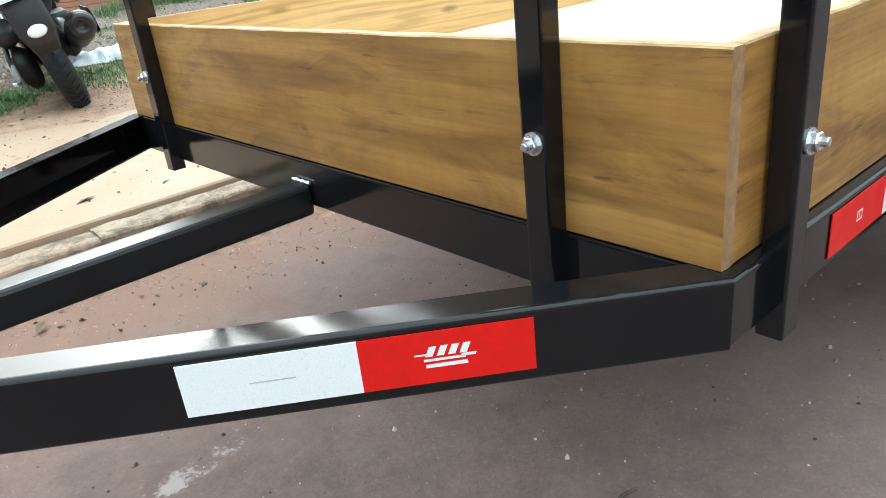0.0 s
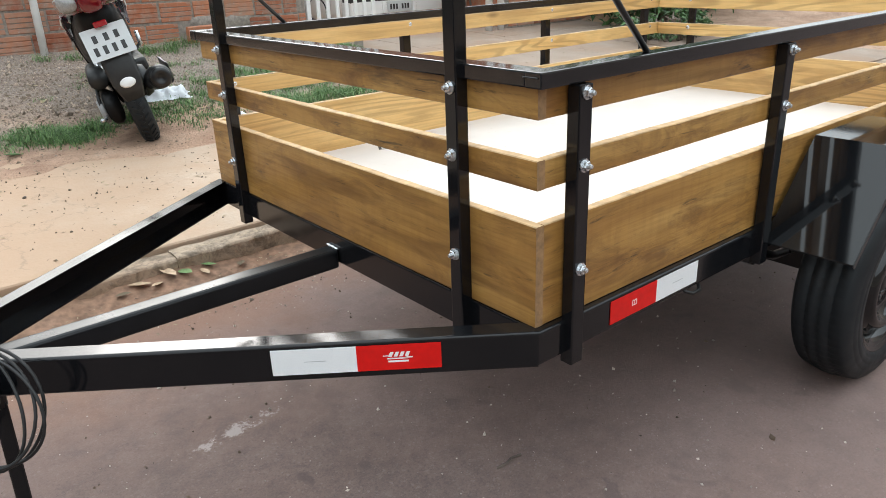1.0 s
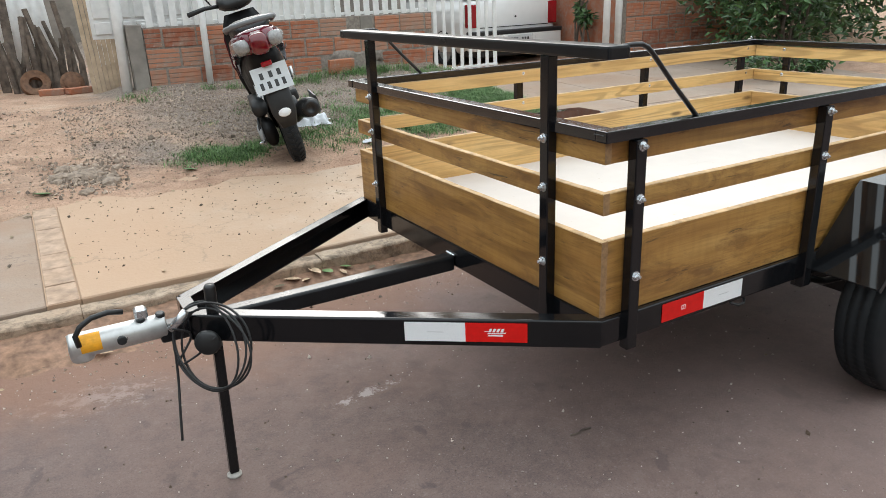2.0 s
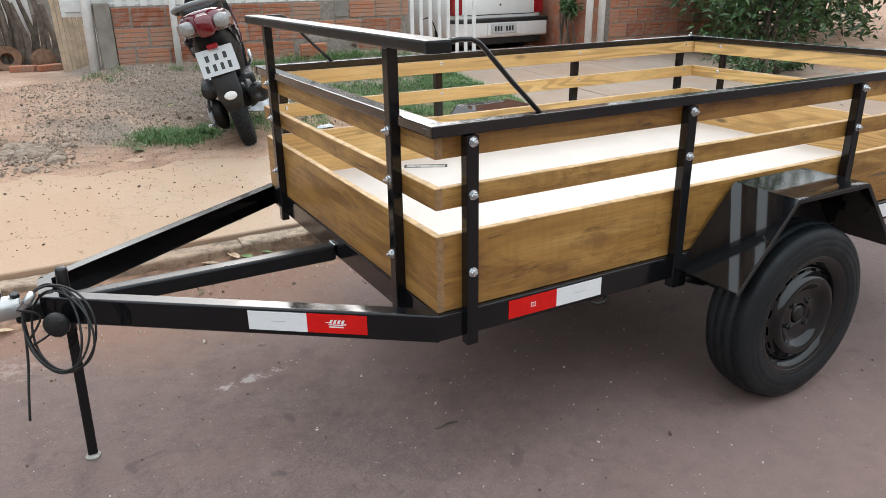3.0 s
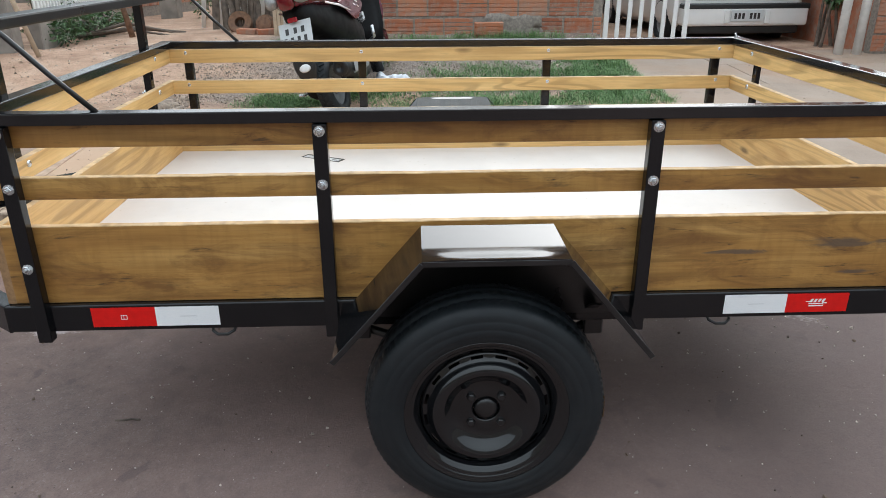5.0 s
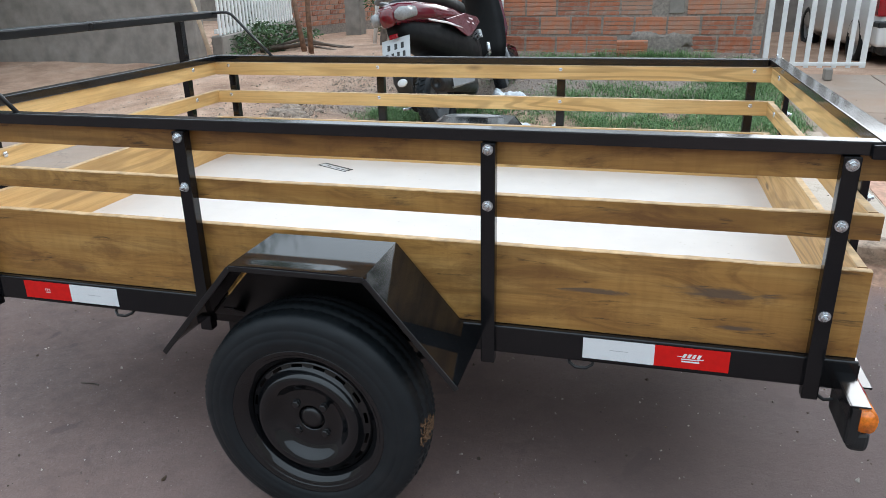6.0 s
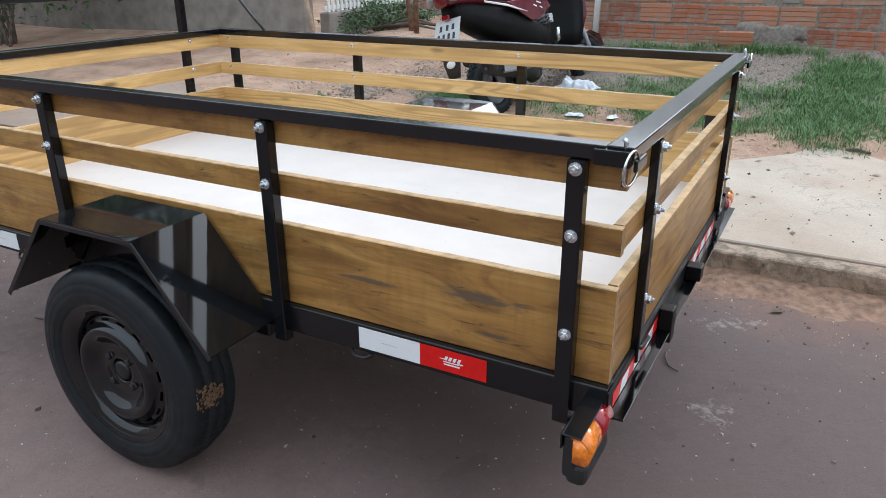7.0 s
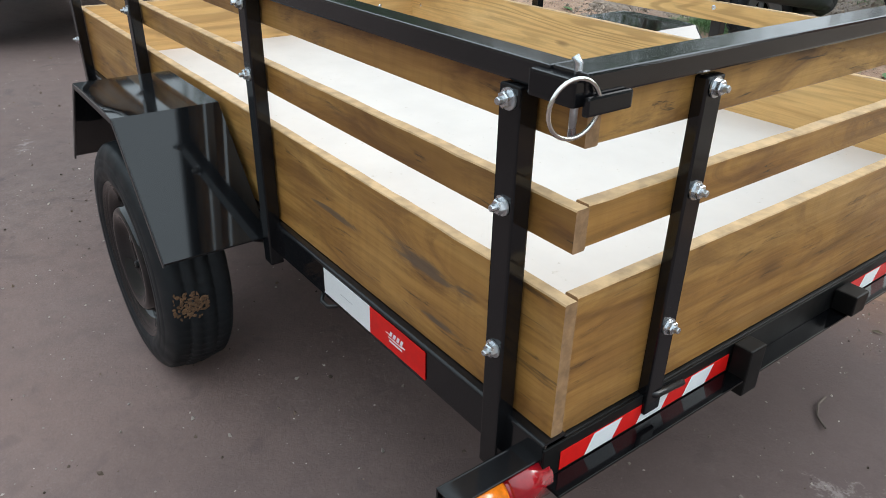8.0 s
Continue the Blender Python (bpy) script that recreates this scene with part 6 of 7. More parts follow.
# ---- cable hung on the prop stand ----
cable = thing("cable_coil", "coiled black lighting cable hung on the prop stand", "cable", (JX, JY, 0.4))
r = random.Random(17)
side_v, up_v, out_v = Vector((0.715, -0.700, 0)), Vector((0.12, 0.30, 0.94)).normalized(), Vector((-0.70, -0.715, 0))
c0 = Vector((JX - 0.010, JY - 0.043, 0.434))
for k in range(4):
    rx, rz = (0.112, 0.102, 0.096, 0.105)[k], (0.120, 0.112, 0.117, 0.104)[k]
    jig = [(0.0, 0.010, -0.012, 0.004)[k], (0.0, -0.006, 0.002, 0.010)[k], 0.0]
    pts = []
    for a in np.linspace(0, 2 * math.pi, 40, endpoint=False):
        w = 1 + 0.05 * math.sin(2 * a + k) + 0.03 * math.sin(3 * a + 2 * k)
        pts.append(c0 + side_v * (rx * w * math.cos(a) + jig[0]) + up_v * (rz * w * math.sin(a) + jig[1]) + out_v * (0.006 * k + 0.012 * math.sin(a + k)))
    part("loop", pipe(pts, 0.0031, 7, closed=True), rubber_plain, cable, "", True)
pts = [c0 + Vector((-0.085, 0.03, 0.06)), c0 + Vector((-0.04, 0.05, 0.02)), c0 + Vector((-0.085, 0.045, -0.05)), c0 + Vector((-0.035, 0.03, -0.03)), c0 + Vector((0.01, 0.0, 0.02))]
part("loop", pipe(curved(pts), 0.0031, 7), rubber_plain, cable, "", True)
part("cable_end", pipe(curved([(-0.902, 0.632, 0.435), (-0.912, 0.606, 0.34), (-0.926, 0.572, 0.26), (-0.936, 0.548, 0.195)]), 0.0036, 7), rubber_plain, cable, "", True)
part("plug", pipe([c0 + Vector((-0.088, 0.06, 0.045)), c0 + Vector((-0.06, 0.055, 0.07)), c0 + Vector((-0.045, 0.05, 0.09))], [0.009, 0.012, 0.010], 10), zinc, cable, "small bright plug", True)


# ---- scooter ----


def loft(sections, bm=None, caps=True):
    """Skins rings of equal length along each other."""
    bm = bm or bmesh.new()
    rings = [[bm.verts.new(p) for p in s] for s in sections]
    n = len(rings[0])
    for a, b in zip(rings, rings[1:]):
        for k in range(n):
            bm.faces.new((a[k], a[(k + 1) % n], b[(k + 1) % n], b[k]))
    if caps:
        bm.faces.new(rings[0][::-1])
        bm.faces.new(rings[-1])
    return bm


def ring_xz(y, cx, cz, w, h, n=14, p=2.6, tip=0.0):
    """A rounded section across the machine."""
    out = []
    for k in range(n):
        a = 2 * math.pi * k / n
        c, s = math.cos(a), math.sin(a)
        out.append((cx + w / 2 * math.copysign(abs(c) ** (2 / p), c), y + tip * s, cz + h / 2 * math.copysign(abs(s) ** (2 / p), s)))
    return out


grab_grey = simple("dull_grey_plastic", (0.15, 0.155, 0.16), 0.4, vary=0.1, scale=40)


def scooter(at):
    s = thing("motor_scooter", "wine red and black motor scooter leaning on its side stand", "scooter")
    X = Matrix.Rotation(radians(90), 4, "Y")
    for y, r, w, nm in ((0.0, 0.215, 0.052, "rear_wheel"), (1.26, 0.222, 0.046, "front_wheel")):
        m = Matrix.Translation((0, y, r)) @ X
        wh = part(nm, lathe([(r * 0.62, -w * 0.8), (r * 0.75, -w), (r * 0.92, -w * 0.85), (r * 0.985, -w * 0.45), (r, 0), (r * 0.985, w * 0.45), (r * 0.92, w * 0.85), (r * 0.75, w), (r * 0.62, w * 0.8)], 40, m=m, closed=True), rubber, s, "dusty black tyre", True)
        for k in range(36):
            for sx in (-1, 1):
                a = 2 * math.pi * (k + 0.25 * sx) / 36
                mm = Matrix.Translation((0, y, r)) @ Matrix.Rotation(a, 4, "X") @ Matrix.Translation((sx * w * 0.42, 0, r * 0.992)) @ Matrix.Rotation(sx * 0.42, 4, "Y") @ Matrix.Rotation(sx * 0.5, 4, "Z")
                part("tread_block", moved(block(-w * 0.36, w * 0.36, -0.0065, 0.0065, -0.004, 0.0035), mm), rubber, wh)
        part("rim", lathe([(r * 0.64, -0.04), (r * 0.6, -0.01), (r * 0.3, 0.0), (r * 0.3, 0.02), (r * 0.6, 0.02), (r * 0.64, 0.04)], 24, m=m, closed=True), grab_grey, wh, "", True)
        for k in range(5):
            a = 2 * math.pi * k / 5
            part("spoke", bar((-0.005, y, r), (-0.005, y + r * 0.62 * math.cos(a), r + r * 0.62 * math.sin(a)), 0.02, 0.03, 0.004, up=(1, 0, 0)), grab_grey, wh)
    # engine and transmission
    part("transmission_case", loft([ring_xz(y, -0.115, z, 0.085, h) for y, z, h in ((-0.08, 0.23, 0.12), (0.0, 0.24, 0.20), (0.2, 0.26, 0.17), (0.42, 0.28, 0.20), (0.50, 0.28, 0.13))]), body_black, s, "dark engine case", True)
    part("engine_block", block(-0.07, 0.09, 0.20, 0.46, 0.20, 0.36, 0.03, seg=2), body_black, s, "black engine block", True)
    part("fan_cover", lathe([(0.0, 0.0), (0.085, 0.0), (0.10, 0.02), (0.085, 0.06), (0.04, 0.07), (0.0, 0.07)], 24, m=Matrix.Translation((0.07, 0.36, 0.27)) @ X), dark_plastic, s, "", True)
    part("filter_box", loft([ring_xz(y, -0.125, 0.40, 0.10, h) for y, h in ((-0.05, 0.08), (0.02, 0.13), (0.25, 0.13), (0.32, 0.08))]), dark_plastic, s, "", True)
    for y0, z0, y1, z1 in ((-0.02, 0.24, 0.10, 0.60), (0.02, 0.22, 0.14, 0.58)):
        part("shock_absorber", pipe([(-0.10, y0, z0), (-0.09, y1, z1)], 0.018, 10), zinc, s, "", True)
    muf = part("muffler", pipe([(0.165, -0.20, 0.33), (0.165, -0.16, 0.33), (0.16, 0.05, 0.30), (0.15, 0.28, 0.26), (0.11, 0.40, 0.22)], [0.052, 0.064, 0.066, 0.058, 0.025], 18), dark_plastic, s, "black muffler with a hole in its end", True)
    part("muffler_cap", lathe([(0.0, 0.0), (0.020, 0.0), (0.022, -0.012), (0.05, -0.010), (0.054, 0.004)], 18, m=Matrix.Translation((0.165, -0.204, 0.33)) @ Matrix.Rotation(radians(-90), 4, "X")), satin, muf, "", True)
    part("heat_shield", loft([[(0.215 + dx, y, z) for dx, z in ((0, 0.27), (0.014, 0.28), (0.018, 0.33), (0.014, 0.38), (0, 0.39))] for y, dx in ((-0.12, -0.004), (0.02, -0.002), (0.20, -0.012))], caps=False), grey_plastic, muf)
    for k in range(5):
        part("cooling_fin", block(-0.10, 0.05, 0.40 + k * 0.02, 0.408 + k * 0.02, 0.19, 0.31, 0.002), grey_plastic, s)
    part("kick_lever", pipe([(-0.16, 0.06, 0.22), (-0.175, -0.08, 0.20), (-0.20, -0.12, 0.21)], 0.009, 8), zinc, s, "bright kick start lever", True)
    part("drain_hose", pipe(curved([(-0.15, 0.05, 0.36), (-0.17, -0.02, 0.28), (-0.15, 0.02, 0.18)]), 0.010, 8), rubber_plain, s, "", True)
    part("case_cover", lathe([(0.0, 0.0), (0.07, 0.0), (0.075, -0.012), (0.05, -0.03), (0.0, -0.032)], 24, m=Matrix.Translation((-0.158, 0.03, 0.235)) @ X), grey_plastic, s, "grey round case cover", True)
    # tail body: red upper shell over a black belly
    shell = [(-0.36, 0.795, 0.10, 0.09), (-0.31, 0.81, 0.20, 0.14), (-0.18, 0.805, 0.29, 0.15), (0.02, 0.785, 0.33, 0.15), (0.24, 0.755, 0.33, 0.13), (0.44, 0.71, 0.30, 0.11), (0.58, 0.66, 0.22, 0.08)]
    part("tail_shell", loft([ring_xz(y, 0, z, w, h, 18, 3.0) for y, z, w, h in shell]), red_paint, s, "wine red tail shell", True)
    belly = [(-0.29, 0.71, 0.14, 0.12), (-0.18, 0.69, 0.20, 0.18), (0.05, 0.63, 0.25, 0.25), (0.35, 0.57, 0.30, 0.31), (0.55, 0.51, 0.28, 0.28), (0.66, 0.49, 0.22, 0.22)]
    part("belly", loft([ring_xz(y, 0, z, w, h, 16, 3.0) for y, z, w, h in belly]), body_black, s, "black lower body", True)
    for sx in (-1, 1):
        part("side_stripe", loft([[(sx * (x + 0.004), y, z - h), (sx * (x + 0.010), y, z), (sx * (x + 0.004), y, z + h)] for y, x, z, h in ((-0.12, 0.155, 0.735, 0.006), (0.10, 0.166, 0.700, 0.008), (0.32, 0.160, 0.650, 0.006))], caps=False), white_ink, s)
        # the shell's end spreads into a pointed panel with pale marks, vents under it
        edge = [(0.10, 0.722), (0.26, 0.640), (0.36, 0.588), (0.43, 0.590), (0.61, 0.672), (0.58, 0.712), (0.40, 0.748)]
        q = Matrix(((0, 0, sx, 0), (1, 0, 0, 0), (0, 1, 0, 0), (0, 0, 0, 1)))
        side = part("side_panel", prism(edge, 0.012, Matrix.Translation((sx * 0.156, 0, 0)) @ q, 0.003), red_paint, s, "wine red pointed side panel with pale marks")
        for y, z, d in ((0.40, 0.690, 0.035), (0.47, 0.676, 0.030), (0.44, 0.710, 0.05)):
            part("mark", bar((sx * 0.1695, y, z), (sx * 0.1695, y + d, z - 0.012), 0.003, 0.008, 0.0), white_ink, side)
        for k in range(4):
            part("vent_slat", bar((sx * 0.142, 0.44 + 0.03 * k, 0.600 - 0.016 * k), (sx * 0.146, 0.56 + 0.02 * k, 0.640 - 0.022 * k), 0.02, 0.007, 0.001), dark_plastic, s)
        part("sticker", block(min(sx * 0.128, sx * 0.148), max(sx * 0.128, sx * 0.148), 0.600, 0.645, 0.565, 0.625, 0.002), plate_grey, s, "small pale sticker")
    # lamps and plate
    part("tail_light", loft([ring_xz(y, 0, z, w, h, 14, 3.2) for y, z, w, h in ((-0.385, 0.785, 0.075, 0.08), (-0.37, 0.79, 0.105, 0.115), (-0.33, 0.80, 0.12, 0.13))]), scooter_lens, s, "red tail light", True)
    for sx in (-1, 1):
        part("turn_signal", loft([ring_xz(y, sx * x, z, w, h, 12, 2.8) for y, x, z, w, h in ((-0.368, 0.085, 0.795, 0.05, 0.05), (-0.34, 0.098, 0.80, 0.085, 0.085), (-0.24, 0.125, 0.80, 0.07, 0.07))]), clear_lens, s, "clear turn signal", True)
    part("reflector", block(-0.032, 0.032, -0.343, -0.330, 0.662, 0.690, 0.004), red_lens, s, "red reflector")
    part("mudguard", loft([[(-w, y, z), (-w * 0.9, y + 0.012, z + 0.02), (w * 0.9, y + 0.012, z + 0.02), (w, y, z), (w * 0.8, y - 0.012, z - 0.006), (-w * 0.8, y - 0.012, z - 0.006)] for y, z, w in ((-0.20, 0.68, 0.05), (-0.295, 0.62, 0.062), (-0.340, 0.50, 0.075), (-0.355, 0.39, 0.075), (-0.350, 0.30, 0.05))]), dark_plastic, s, "dark grey rear mudguard", True)
    q = pose(0, -0.345, 0.590, 68, 0, 0)
    plate = part("number_plate", moved(block(-0.108, 0.108, -0.080, 0.080, 0.0, 0.003, 0.001), q), plate_grey, s, "grey number plate with dark marks")
    for x in (-0.055, 0.0, 0.05):
        part("mark", moved(block(x - 0.011, x + 0.011, 0.006, 0.044, 0.0031, 0.0042), q), dark_ink, plate)
    for x in (-0.07, -0.026, 0.018, 0.062):
        part("mark", moved(block(x - 0.010, x + 0.010, -0.056, -0.014, 0.0031, 0.0042), q), dark_ink, plate)
    part("white_reflector", lathe([(0.0, 0.006), (0.030, 0.006), (0.036, 0.0), (0.0, 0.0)], 20, m=pose(0, -0.366, 0.385, 75, 0, 0) @ Matrix.Diagonal((1.1, 0.75, 1, 1))), white_metal, s, "white oval reflector", True)
    # seat, grab rail
    seat = [(-0.20, 0.875, 0.17, 0.05), (-0.05, 0.89, 0.24, 0.09), (0.20, 0.875, 0.27, 0.11), (0.36, 0.83, 0.26, 0.12), (0.56, 0.80, 0.20, 0.10), (0.63, 0.77, 0.12, 0.05)]
    part("seat", loft([ring_xz(y, 0, z, w, h, 16, 3.0) for y, z, w, h in seat]), dark_plastic, s, "black vinyl seat", True)
    part("grab_rail", pipe([(-0.145, 0.10, 0.885), (-0.150, -0.10, 0.905), (-0.120, -0.25, 0.915), (-0.05, -0.315, 0.920), (0.05, -0.315, 0.920), (0.120, -0.25, 0.915), (0.150, -0.10, 0.905), (0.145, 0.10, 0.885)], 0.016, 10), grab_grey, s, "grey grab rail round the tail", True)
    # step-through floor, leg shield, front
    part("floorboard", block(-0.17, 0.17, 0.48, 0.98, 0.30, 0.38, 0.02, seg=2), dark_plastic, s, "black floorboard", True)
    part("leg_shield", loft([[(-w, y, z), (-w * 0.6, y - 0.035, z), (0, y - 0.05, z), (w * 0.6, y - 0.035, z), (w, y, z), (w * 0.6, y + 0.05, z), (0, y + 0.075, z), (-w * 0.6, y + 0.05, z)] for y, z, w in ((0.95, 0.34, 0.14), (1.00, 0.50, 0.170), (1.03, 0.68, 0.175), (1.03, 0.86, 0.16), (1.01, 0.96, 0.11))]), body_black, s, "black inner leg shield", True)
    part("front_panel", loft([[(-w, y + 0.02, z), (-w * 0.5, y + 0.11, z), (0, y + 0.15, z), (w * 0.5, y + 0.11, z), (w, y + 0.02, z), (0, y + 0.05, z)] for y, z, w in ((0.99, 0.42, 0.13), (1.03, 0.60, 0.185), (1.04, 0.80, 0.175), (1.02, 0.95, 0.11))]), red_paint, s, "wine red front panel", True)
    part("front_mudguard", loft([[(-w, 1.26 + 0.26 * math.cos(a), 0.222 + 0.26 * math.sin(a)), (0, 1.26 + 0.275 * math.cos(a), 0.222 + 0.275 * math.sin(a)), (w, 1.26 + 0.26 * math.cos(a), 0.222 + 0.26 * math.sin(a)), (0, 1.26 + 0.262 * math.cos(a), 0.222 + 0.262 * math.sin(a))] for a, w in ((0.5, 0.04), (1.0, 0.065), (1.6, 0.07), (2.3, 0.065), (2.8, 0.04))]), red_paint, s, "wine red front mudguard", True)
    part("fork", pipe([(-0.075, 1.26, 0.222), (-0.07, 1.14, 0.50)], 0.018, 8), grey_plastic, s, "", True)
    part("fork", pipe([(0.075, 1.26, 0.222), (0.07, 1.14, 0.50)], 0.018, 8), grey_plastic, s, "", True)
    part("handlebar_cowl", loft([ring_xz(y, 0, z, w, h, 14, 2.6) for y, z, w, h in ((0.86, 1.02, 0.16, 0.06), (0.93, 1.045, 0.26, 0.11), (1.02, 1.04, 0.27, 0.13), (1.10, 1.01, 0.14, 0.08))]), dark_plastic, s, "black handlebar cowl", True)
    part("dial", lathe([(0.0, 0.004), (0.030, 0.004), (0.034, 0.0)], 20, m=pose(0.0, 0.885, 1.075, 52, 0, 0)), white_metal, s, "round white dial")
    for sx in (-1, 1):
        hb = part("grip", pipe([(sx * 0.10, 0.96, 1.03), (sx * 0.22, 0.92, 1.045), (sx * 0.345, 0.875, 1.035)], [0.014, 0.015, 0.017], 10), rubber_plain, s, "", True)
        part("lever", pipe([(sx * 0.16, 0.97, 1.035), (sx * 0.25, 0.975, 1.035), (sx * 0.33, 0.95, 1.03)], 0.006, 7), zinc, hb, "", True)
        part("mirror_stalk", pipe([(sx * 0.17, 0.95, 1.05), (sx * 0.22, 0.95, 1.16), (sx * 0.29, 0.94, 1.24)], 0.006, 7), satin, s, "", True)
        part("mirror", loft([ring_xz(y, sx * 0.30, 1.265, w, h, 12, 2.4) for y, w, h in ((0.915, 0.11, 0.07), (0.93, 0.125, 0.085), (0.955, 0.06, 0.04))]), dark_plastic, s, "", True)
    part("head_lamp", loft([ring_xz(y, 0, z, w, h, 12, 2.4) for y, z, w, h in ((1.07, 1.02, 0.15, 0.10), (1.115, 1.01, 0.12, 0.07))]), clear_lens, s, "", True)
    part("side_stand", pipe([(-0.10, 0.48, 0.24), (-0.19, 0.40, 0.12), (-0.245, 0.36, 0.065)], 0.010, 8), satin, s, "thin side stand", True)
    part("foot_peg", pipe([(0.15, 0.63, 0.42), (0.185, 0.62, 0.44), (0.190, 0.62, 0.52)], [0.012, 0.015, 0.012], 8), zinc, s, "", True)
    s.matrix_world = at
    return s


scooter(pose(0.478, 3.60, ground_z(0.478, 3.60) - 0.014, 0, 0, -13) @ pose(0, 0, 0, 0, -14.2, 0) @ Matrix.Scale(1.06, 4))


def rag(at, sx, sy, h, seed, name="rag", label="crumpled white and blue cloth on the ground"):
    """A crumpled cloth: a grid pushed about by noise."""
    bm = bmesh.new()
    bmesh.ops.create_grid(bm, x_segments=26, y_segments=18, size=0.5)
    for v in bm.verts:
        u, w = v.co.x, v.co.y
        edge = smooth01(0.5 - max(abs(u), abs(w)), 0.0, 0.2)
        n1 = noise.noise(Vector((u * 5 + seed, w * 5, 0)))
        n2 = noise.noise(Vector((u * 6.5, w * 6.5 + seed, 3)))
        v.co = Vector((u * sx * (1 + 0.25 * n1), w * sy * (1 + 0.3 * n2), h * edge * (0.6 + 0.45 * n1 + 0.3 * n2) + 0.010))
    moved(bm, at)
    return solid(name, bm, cloth, label, "cloth", smooth=True)


rag(pose(0.83, 4.32, ground_z(0.83, 4.32), 6, 0, -12), 0.32, 0.17, 0.09, 2.0)
rag(pose(1.05, 3.66, ground_z(1.05, 3.66), 0, 0, 10), 0.13, 0.055, 0.022, 5.0, "paper_scrap", "crumpled white paper scrap on the earth")
rag(pose(1.30, 3.72, ground_z(1.30, 3.72), 0, 0, 70), 0.09, 0.05, 0.022, 8.0, "paper_scrap", "crumpled white paper scrap on the earth")

# ---- clutter by the corner of the wall ----


def plank_stack():
    b = thing("ribbed_panel", "pale weathered ribbed board leaning by the post", "board", (-0.35, 6.65, 0.45))
    r = random.Random(9)
    me = None
    for k in range(8):
        x = -0.488 + k * 0.040
        z0 = 0.44 + 0.012 * k
        bm = bar((x, 6.60 + r.uniform(-0.006, 0.006), z0), (x + 0.006 * (k - 6) + r.uniform(-0.004, 0.004), 6.88, 2.30 + r.uniform(-0.05, 0.03)), 0.0380 + r.uniform(-0.002, 0.001), 0.018, 0.003, up=(0, 1, 0.1))
        part("lath", bm, grey_board, b)
    return b


plank_stack()
r = random.Random(12)
for k in range(15):
    x = -1.14 + k * 0.042 + r.uniform(-0.012, 0.012)
    y = 7.20 + r.uniform(-0.16, 0.14)
    h = r.uniform(0.55, 0.92) * (0.72 if k < 4 else 1.0)
    pts = [(x, y, 0.41), (x + r.uniform(-0.03, 0.03), y + 0.04, 0.42 + h * 0.5), (x + r.uniform(-0.08, 0.05), y + 0.12, 0.42 + h)]
    bm = pipe(pts, [r.uniform(0.026, 0.046), r.uniform(0.024, 0.038), r.uniform(0.016, 0.03)], 7)
    for v in bm.verts:
        v.co += Vector((1, 1, 0)) * 0.010 * noise.noise(v.co * 14)
    solid("old_log", bm, bark, "weathered grey log standing among scrap", "log", "logs by the wall")
hubm = Matrix.Translation((-0.655, 6.93, 0.565)) @ Matrix.Rotation(radians(75), 4, "X")
solid("rusty_drum", lathe([(0.0, -0.05), (0.10, -0.05), (0.11, -0.03), (0.11, 0.01), (0.075, 0.02), (0.07, 0.05), (0.03, 0.055), (0.0, 0.055)], 24, m=hubm), rust, "rusty brake drum leaning on the logs", "drum")
solid("rusty_drum", lathe([(0.06, -0.04), (0.13, -0.05), (0.14, 0.0), (0.13, 0.04), (0.06, 0.03)], 24, m=Matrix.Translation((-0.97, 7.08, 0.57)) @ Matrix.Rotation(radians(62), 4, "X"), closed=True), rust, "rusty wheel ring leaning on the logs", "wheel ring")
for x, lean in ((-1.36, 0.05), (-1.23, -0.04), (-1.13, 0.03)):
    solid("dark_board", bar((x, 7.50, 0.42), (x + lean, 7.67, 1.6), 0.085, 0.02, 0.003, up=(0, 1, 0.1)), bark, "dark weathered board leaning by the scrap", "board", "leaning boards")
bm = bmesh.new()
rows = []
for i in range(49):
    x = -1.5 + 0.85 * i / 48
    o = 0.014 * math.sin(i * math.pi / 3)
    rows.append([bm.verts.new((x, 8.0 + o, 0.42)), bm.verts.new((x - 0.1, 8.35 + o, 2.2)), bm.verts.new((x - 0.1, 8.355 + o, 2.2)), bm.verts.new((x, 8.006 + o, 0.42))])
for a, b in zip(rows, rows[1:]):
    for k in range(4):
        bm.faces.new((a[k], a[(k + 1) % 4], b[(k + 1) % 4], b[k]))
solid("roofing_sheet", bm, white_metal, "pale corrugated sheet leaning behind the scrap", "roofing", smooth=True)
solid("white_pole", pipe([(-1.62, 7.9, 0.42), (-1.50, 7.95, 1.6)], 0.028, 8), white_metal, "white pole standing in the yard", "pole", smooth=True)

# a few bricks left on the ground before the scrap
r = random.Random(23)
me = bpy.data.meshes.new("brick")
bm = block(-0.11, 0.11, -0.055, 0.055, 0.0, 0.058, 0.004)
bm.to_mesh(me)
bm.free()
me.materials.append(clay)
for x, y, z, t in ((-0.62, 6.80, 0.0, 24), (-0.85, 6.86, 0.0, -13)):
    ob = new("loose_brick", me)
    ob.matrix_basis = pose(x, y, ground_z(x, y) + z, 0, 0, t)
    tagged(ob, "loose red brick lying on the ground by the scrap", "brick", "bricks by the scrap")

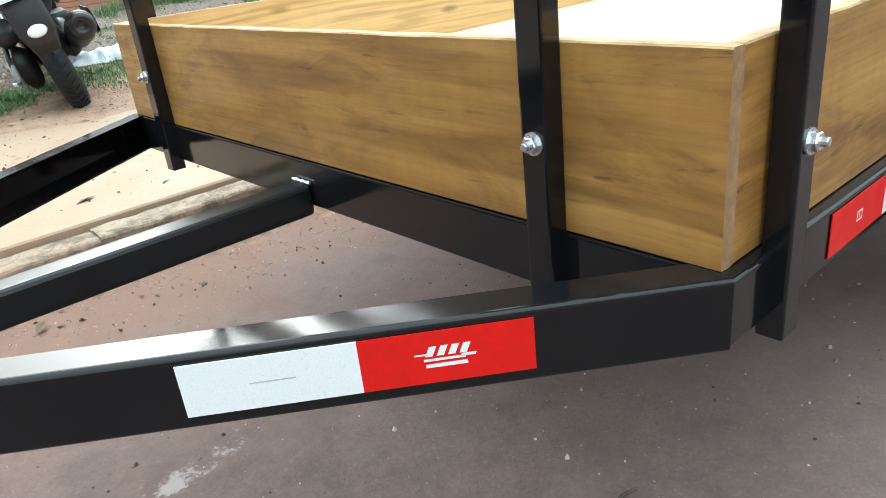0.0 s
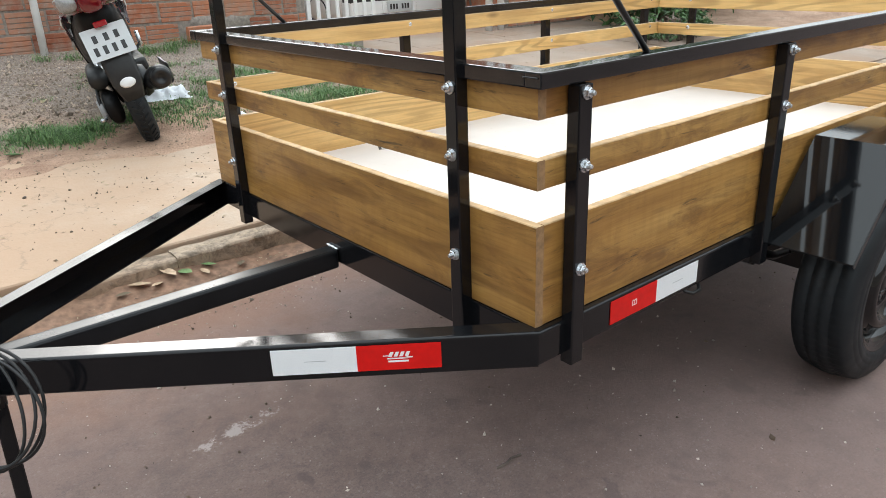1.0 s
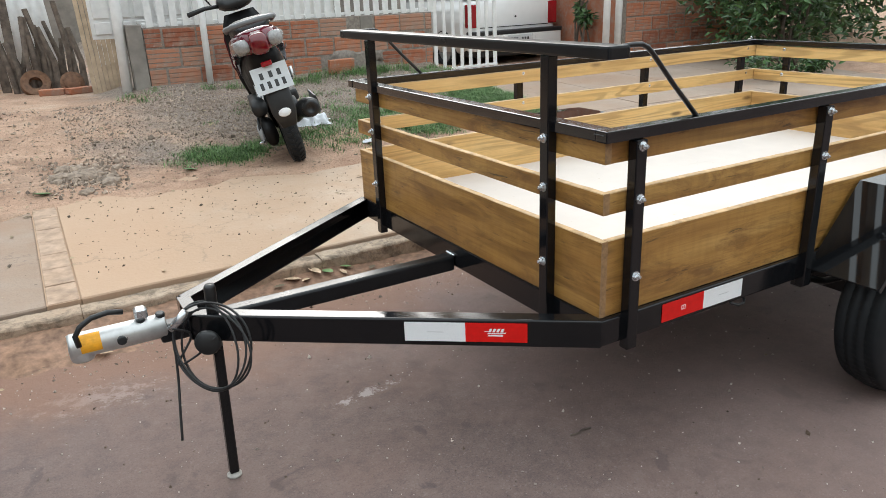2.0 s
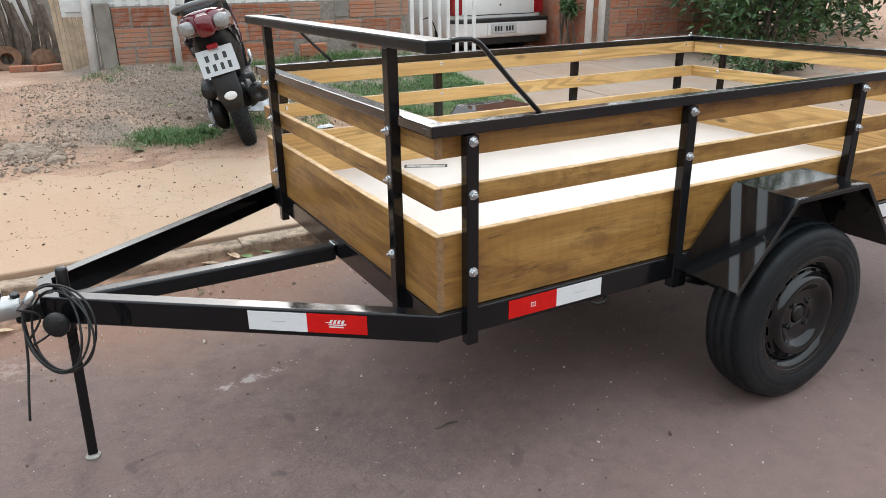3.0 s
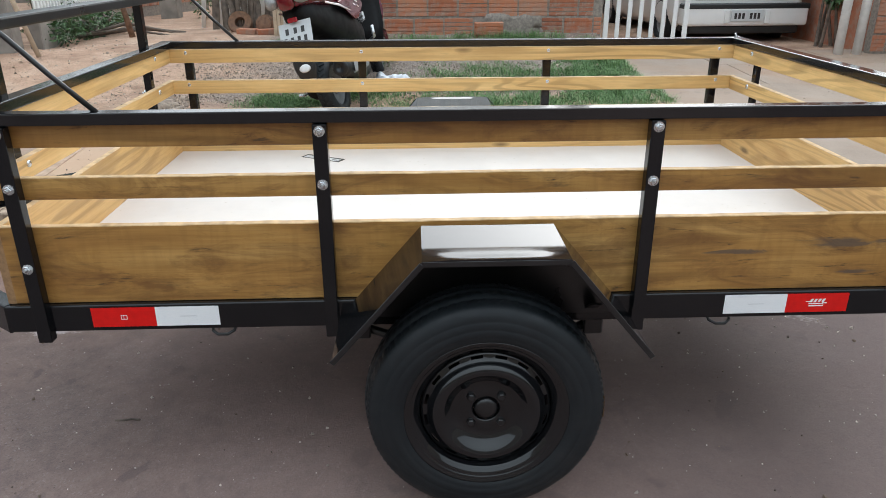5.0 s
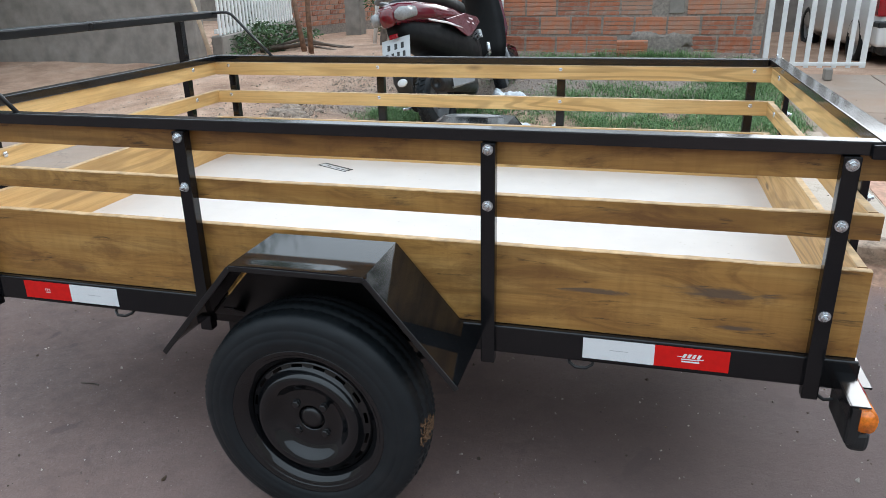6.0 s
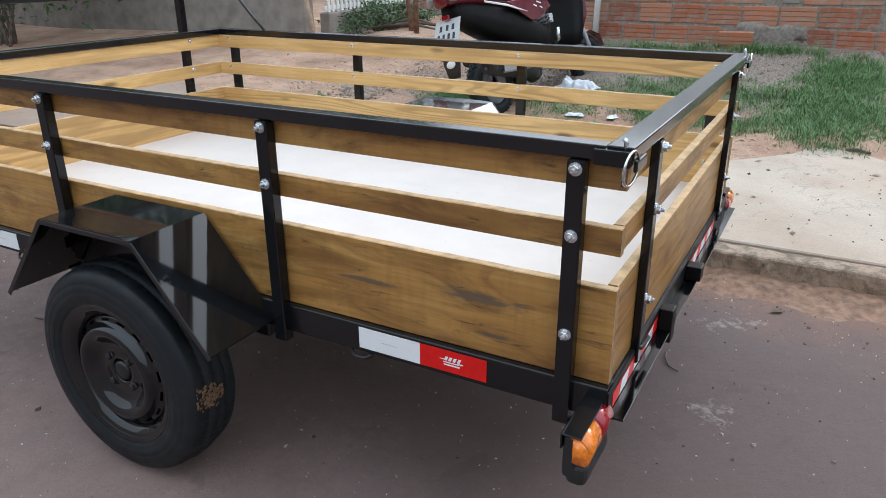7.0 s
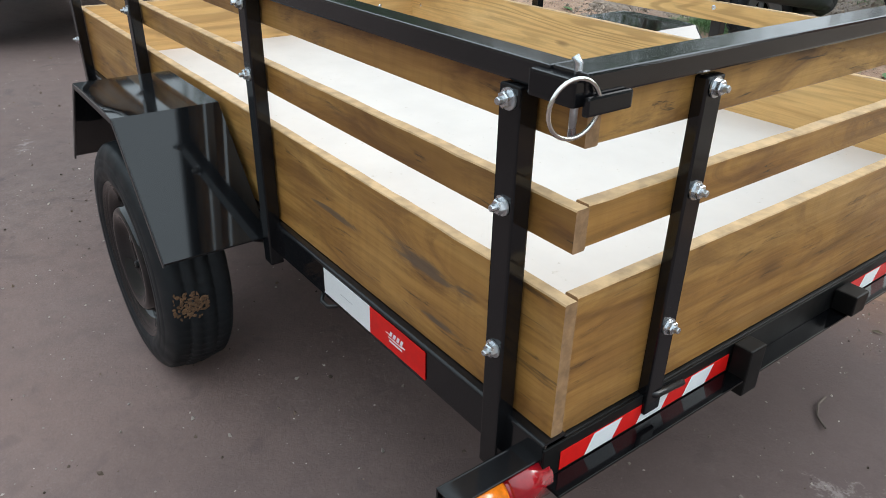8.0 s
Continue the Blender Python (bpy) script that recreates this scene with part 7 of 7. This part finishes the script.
# rubble on the pavement edge
r = random.Random(77)
for k in range(46):
    a, d = r.uniform(0, 6.28), abs(r.gauss(0, 0.12))
    x, y = -0.88 + 1.3 * d * math.cos(a), 3.85 + d * math.sin(a)
    s = 0.008 + 0.046 * r.random() ** 2.6
    bm = bmesh.new()
    bmesh.ops.create_icosphere(bm, subdivisions=2, radius=s, matrix=Matrix.Translation((x, y, max(ground_z(x, y), slab_z(y)) + s * 0.05)) @ Matrix.Diagonal((1.25, 1.0, 0.7, 1)))
    for v in bm.verts:
        v.co += Vector((1, 1, 1)) * 0.45 * s * noise.noise(v.co * 45 + Vector((k, 0, 0)))
    solid("rubble", bm, rubble_mat, "lump of broken grey concrete on the earth", "rubble", "rubble heap")

scatter("rubble_crumbs", "crumbs of broken concrete strewn round the rubble heap", "rubble", stone_mat, 1500, [(-1.02, -0.72, 3.68, 4.02, 4), (-1.12, -0.62, 3.5, 4.2, 3)], 0.0085, 48)

# sticks in the yard and twigs on the street
r = random.Random(6)
for k in range(6):
    x, y = -2.25 + r.uniform(-0.25, 0.25), 6.9 + r.uniform(-0.3, 0.3)
    a = r.uniform(-0.5, 0.5)
    solid("branch", pipe([(x - 0.5 * math.cos(a), y - 0.5 * math.sin(a), 0.47), (x, y + r.uniform(-0.06, 0.06), 0.52 + r.uniform(0, 0.10)), (x + 0.5 * math.cos(a), y + 0.5 * math.sin(a), 0.47)], [0.02, 0.018, 0.008], 7), bark, "dry branch lying in the yard", "branch", "branches in the yard")
solid("lean_pole", pipe([(-2.35, 5.15, 0.45), (-2.75, 5.33, 1.6)], 0.022, 8), grey_board, "pale pole leaning on the grey wall", "pole", smooth=True)
for pts in ([(0.10, 0.222), (0.125, 0.216), (0.15, 0.226), (0.175, 0.216)], [(2.28, 1.085), (2.285, 1.04), (2.305, 1.00), (2.34, 0.97)], [(0.52, -0.62), (0.56, -0.61), (0.60, -0.63)]):
    solid("twig", pipe([(x, y, 0.004 + 0.004 * (i % 2)) for i, (x, y) in enumerate(pts)], 0.0028, 6), bark, "thin dry twig on the asphalt", "twig", "twigs on the road")
solid("twig", pipe([(2.74, 3.62, slab_z(3.62) + 0.01), (2.80, 3.60, slab_z(3.6) + 0.018), (2.87, 3.585, slab_z(3.58) + 0.01)], [0.010, 0.012, 0.006], 7), bark, "dark stick on the pavement", "twig", "twigs on the road")


def dry_leaf(x, y, z, size, turn, col=litter_mat):
    bm = bmesh.new()
    out = [(0, -1.0), (0.35, -0.55), (0.48, 0.0), (0.32, 0.55), (0, 1.0), (-0.32, 0.55), (-0.48, 0.0), (-0.35, -0.55)]
    rim = [bm.verts.new((u * size, v * size, 0.22 * size * abs(u) * 2 + 0.15 * size * v * v)) for u, v in out]
    c = bm.verts.new((0, 0, 0.0))
    for k in range(8):
        bm.faces.new((c, rim[k], rim[(k + 1) % 8]))
    moved(bm, pose(x, y, z, 6, 5, turn))
    return solid("fallen_leaf", bm, col, "curled dry leaf lying by the kerb", "leaf", "fallen leaves")


pale_leaf = simple("pale_dry_leaf", (0.50, 0.36, 0.24), 0.85, vary=0.25, scale=60)
green_leaf = simple("fallen_green_leaf", (0.16, 0.26, 0.10), 0.6, vary=0.3, scale=60)
for x, y, s, t, col in ((-0.10, 1.835, 0.048, 20, pale_leaf), (-0.21, 1.83, 0.044, 75, pale_leaf), (-0.155, 1.80, 0.030, 120, pale_leaf), (-0.04, 1.815, 0.042, 200, green_leaf), (0.03, 1.80, 0.030, 10, pale_leaf), (0.06, 1.835, 0.032, 60, green_leaf), (0.18, 1.80, 0.034, 150, litter_mat), (-0.28, 1.80, 0.028, 250, litter_mat), (-0.46, 1.74, 0.024, 40, litter_mat), (-1.05, 1.62, 0.04, 80, pale_leaf), (-0.30, 1.62, 0.026, 320, litter_mat)):
    dry_leaf(x, y, max(0.0, silt_z(x, y)) + 0.008, s, t, col)
for x, y, s, t in ((-0.25, 3.72, 0.05, 70), (1.22, 3.58, 0.05, 20), (1.0, 3.95, 0.04, 150), (-1.13, 3.62, 0.055, 85), (1.55, 4.0, 0.045, 220)):
    dry_leaf(x, y, max(ground_z(x, y), slab_z(y)) + 0.006, s, t, grass_mat)
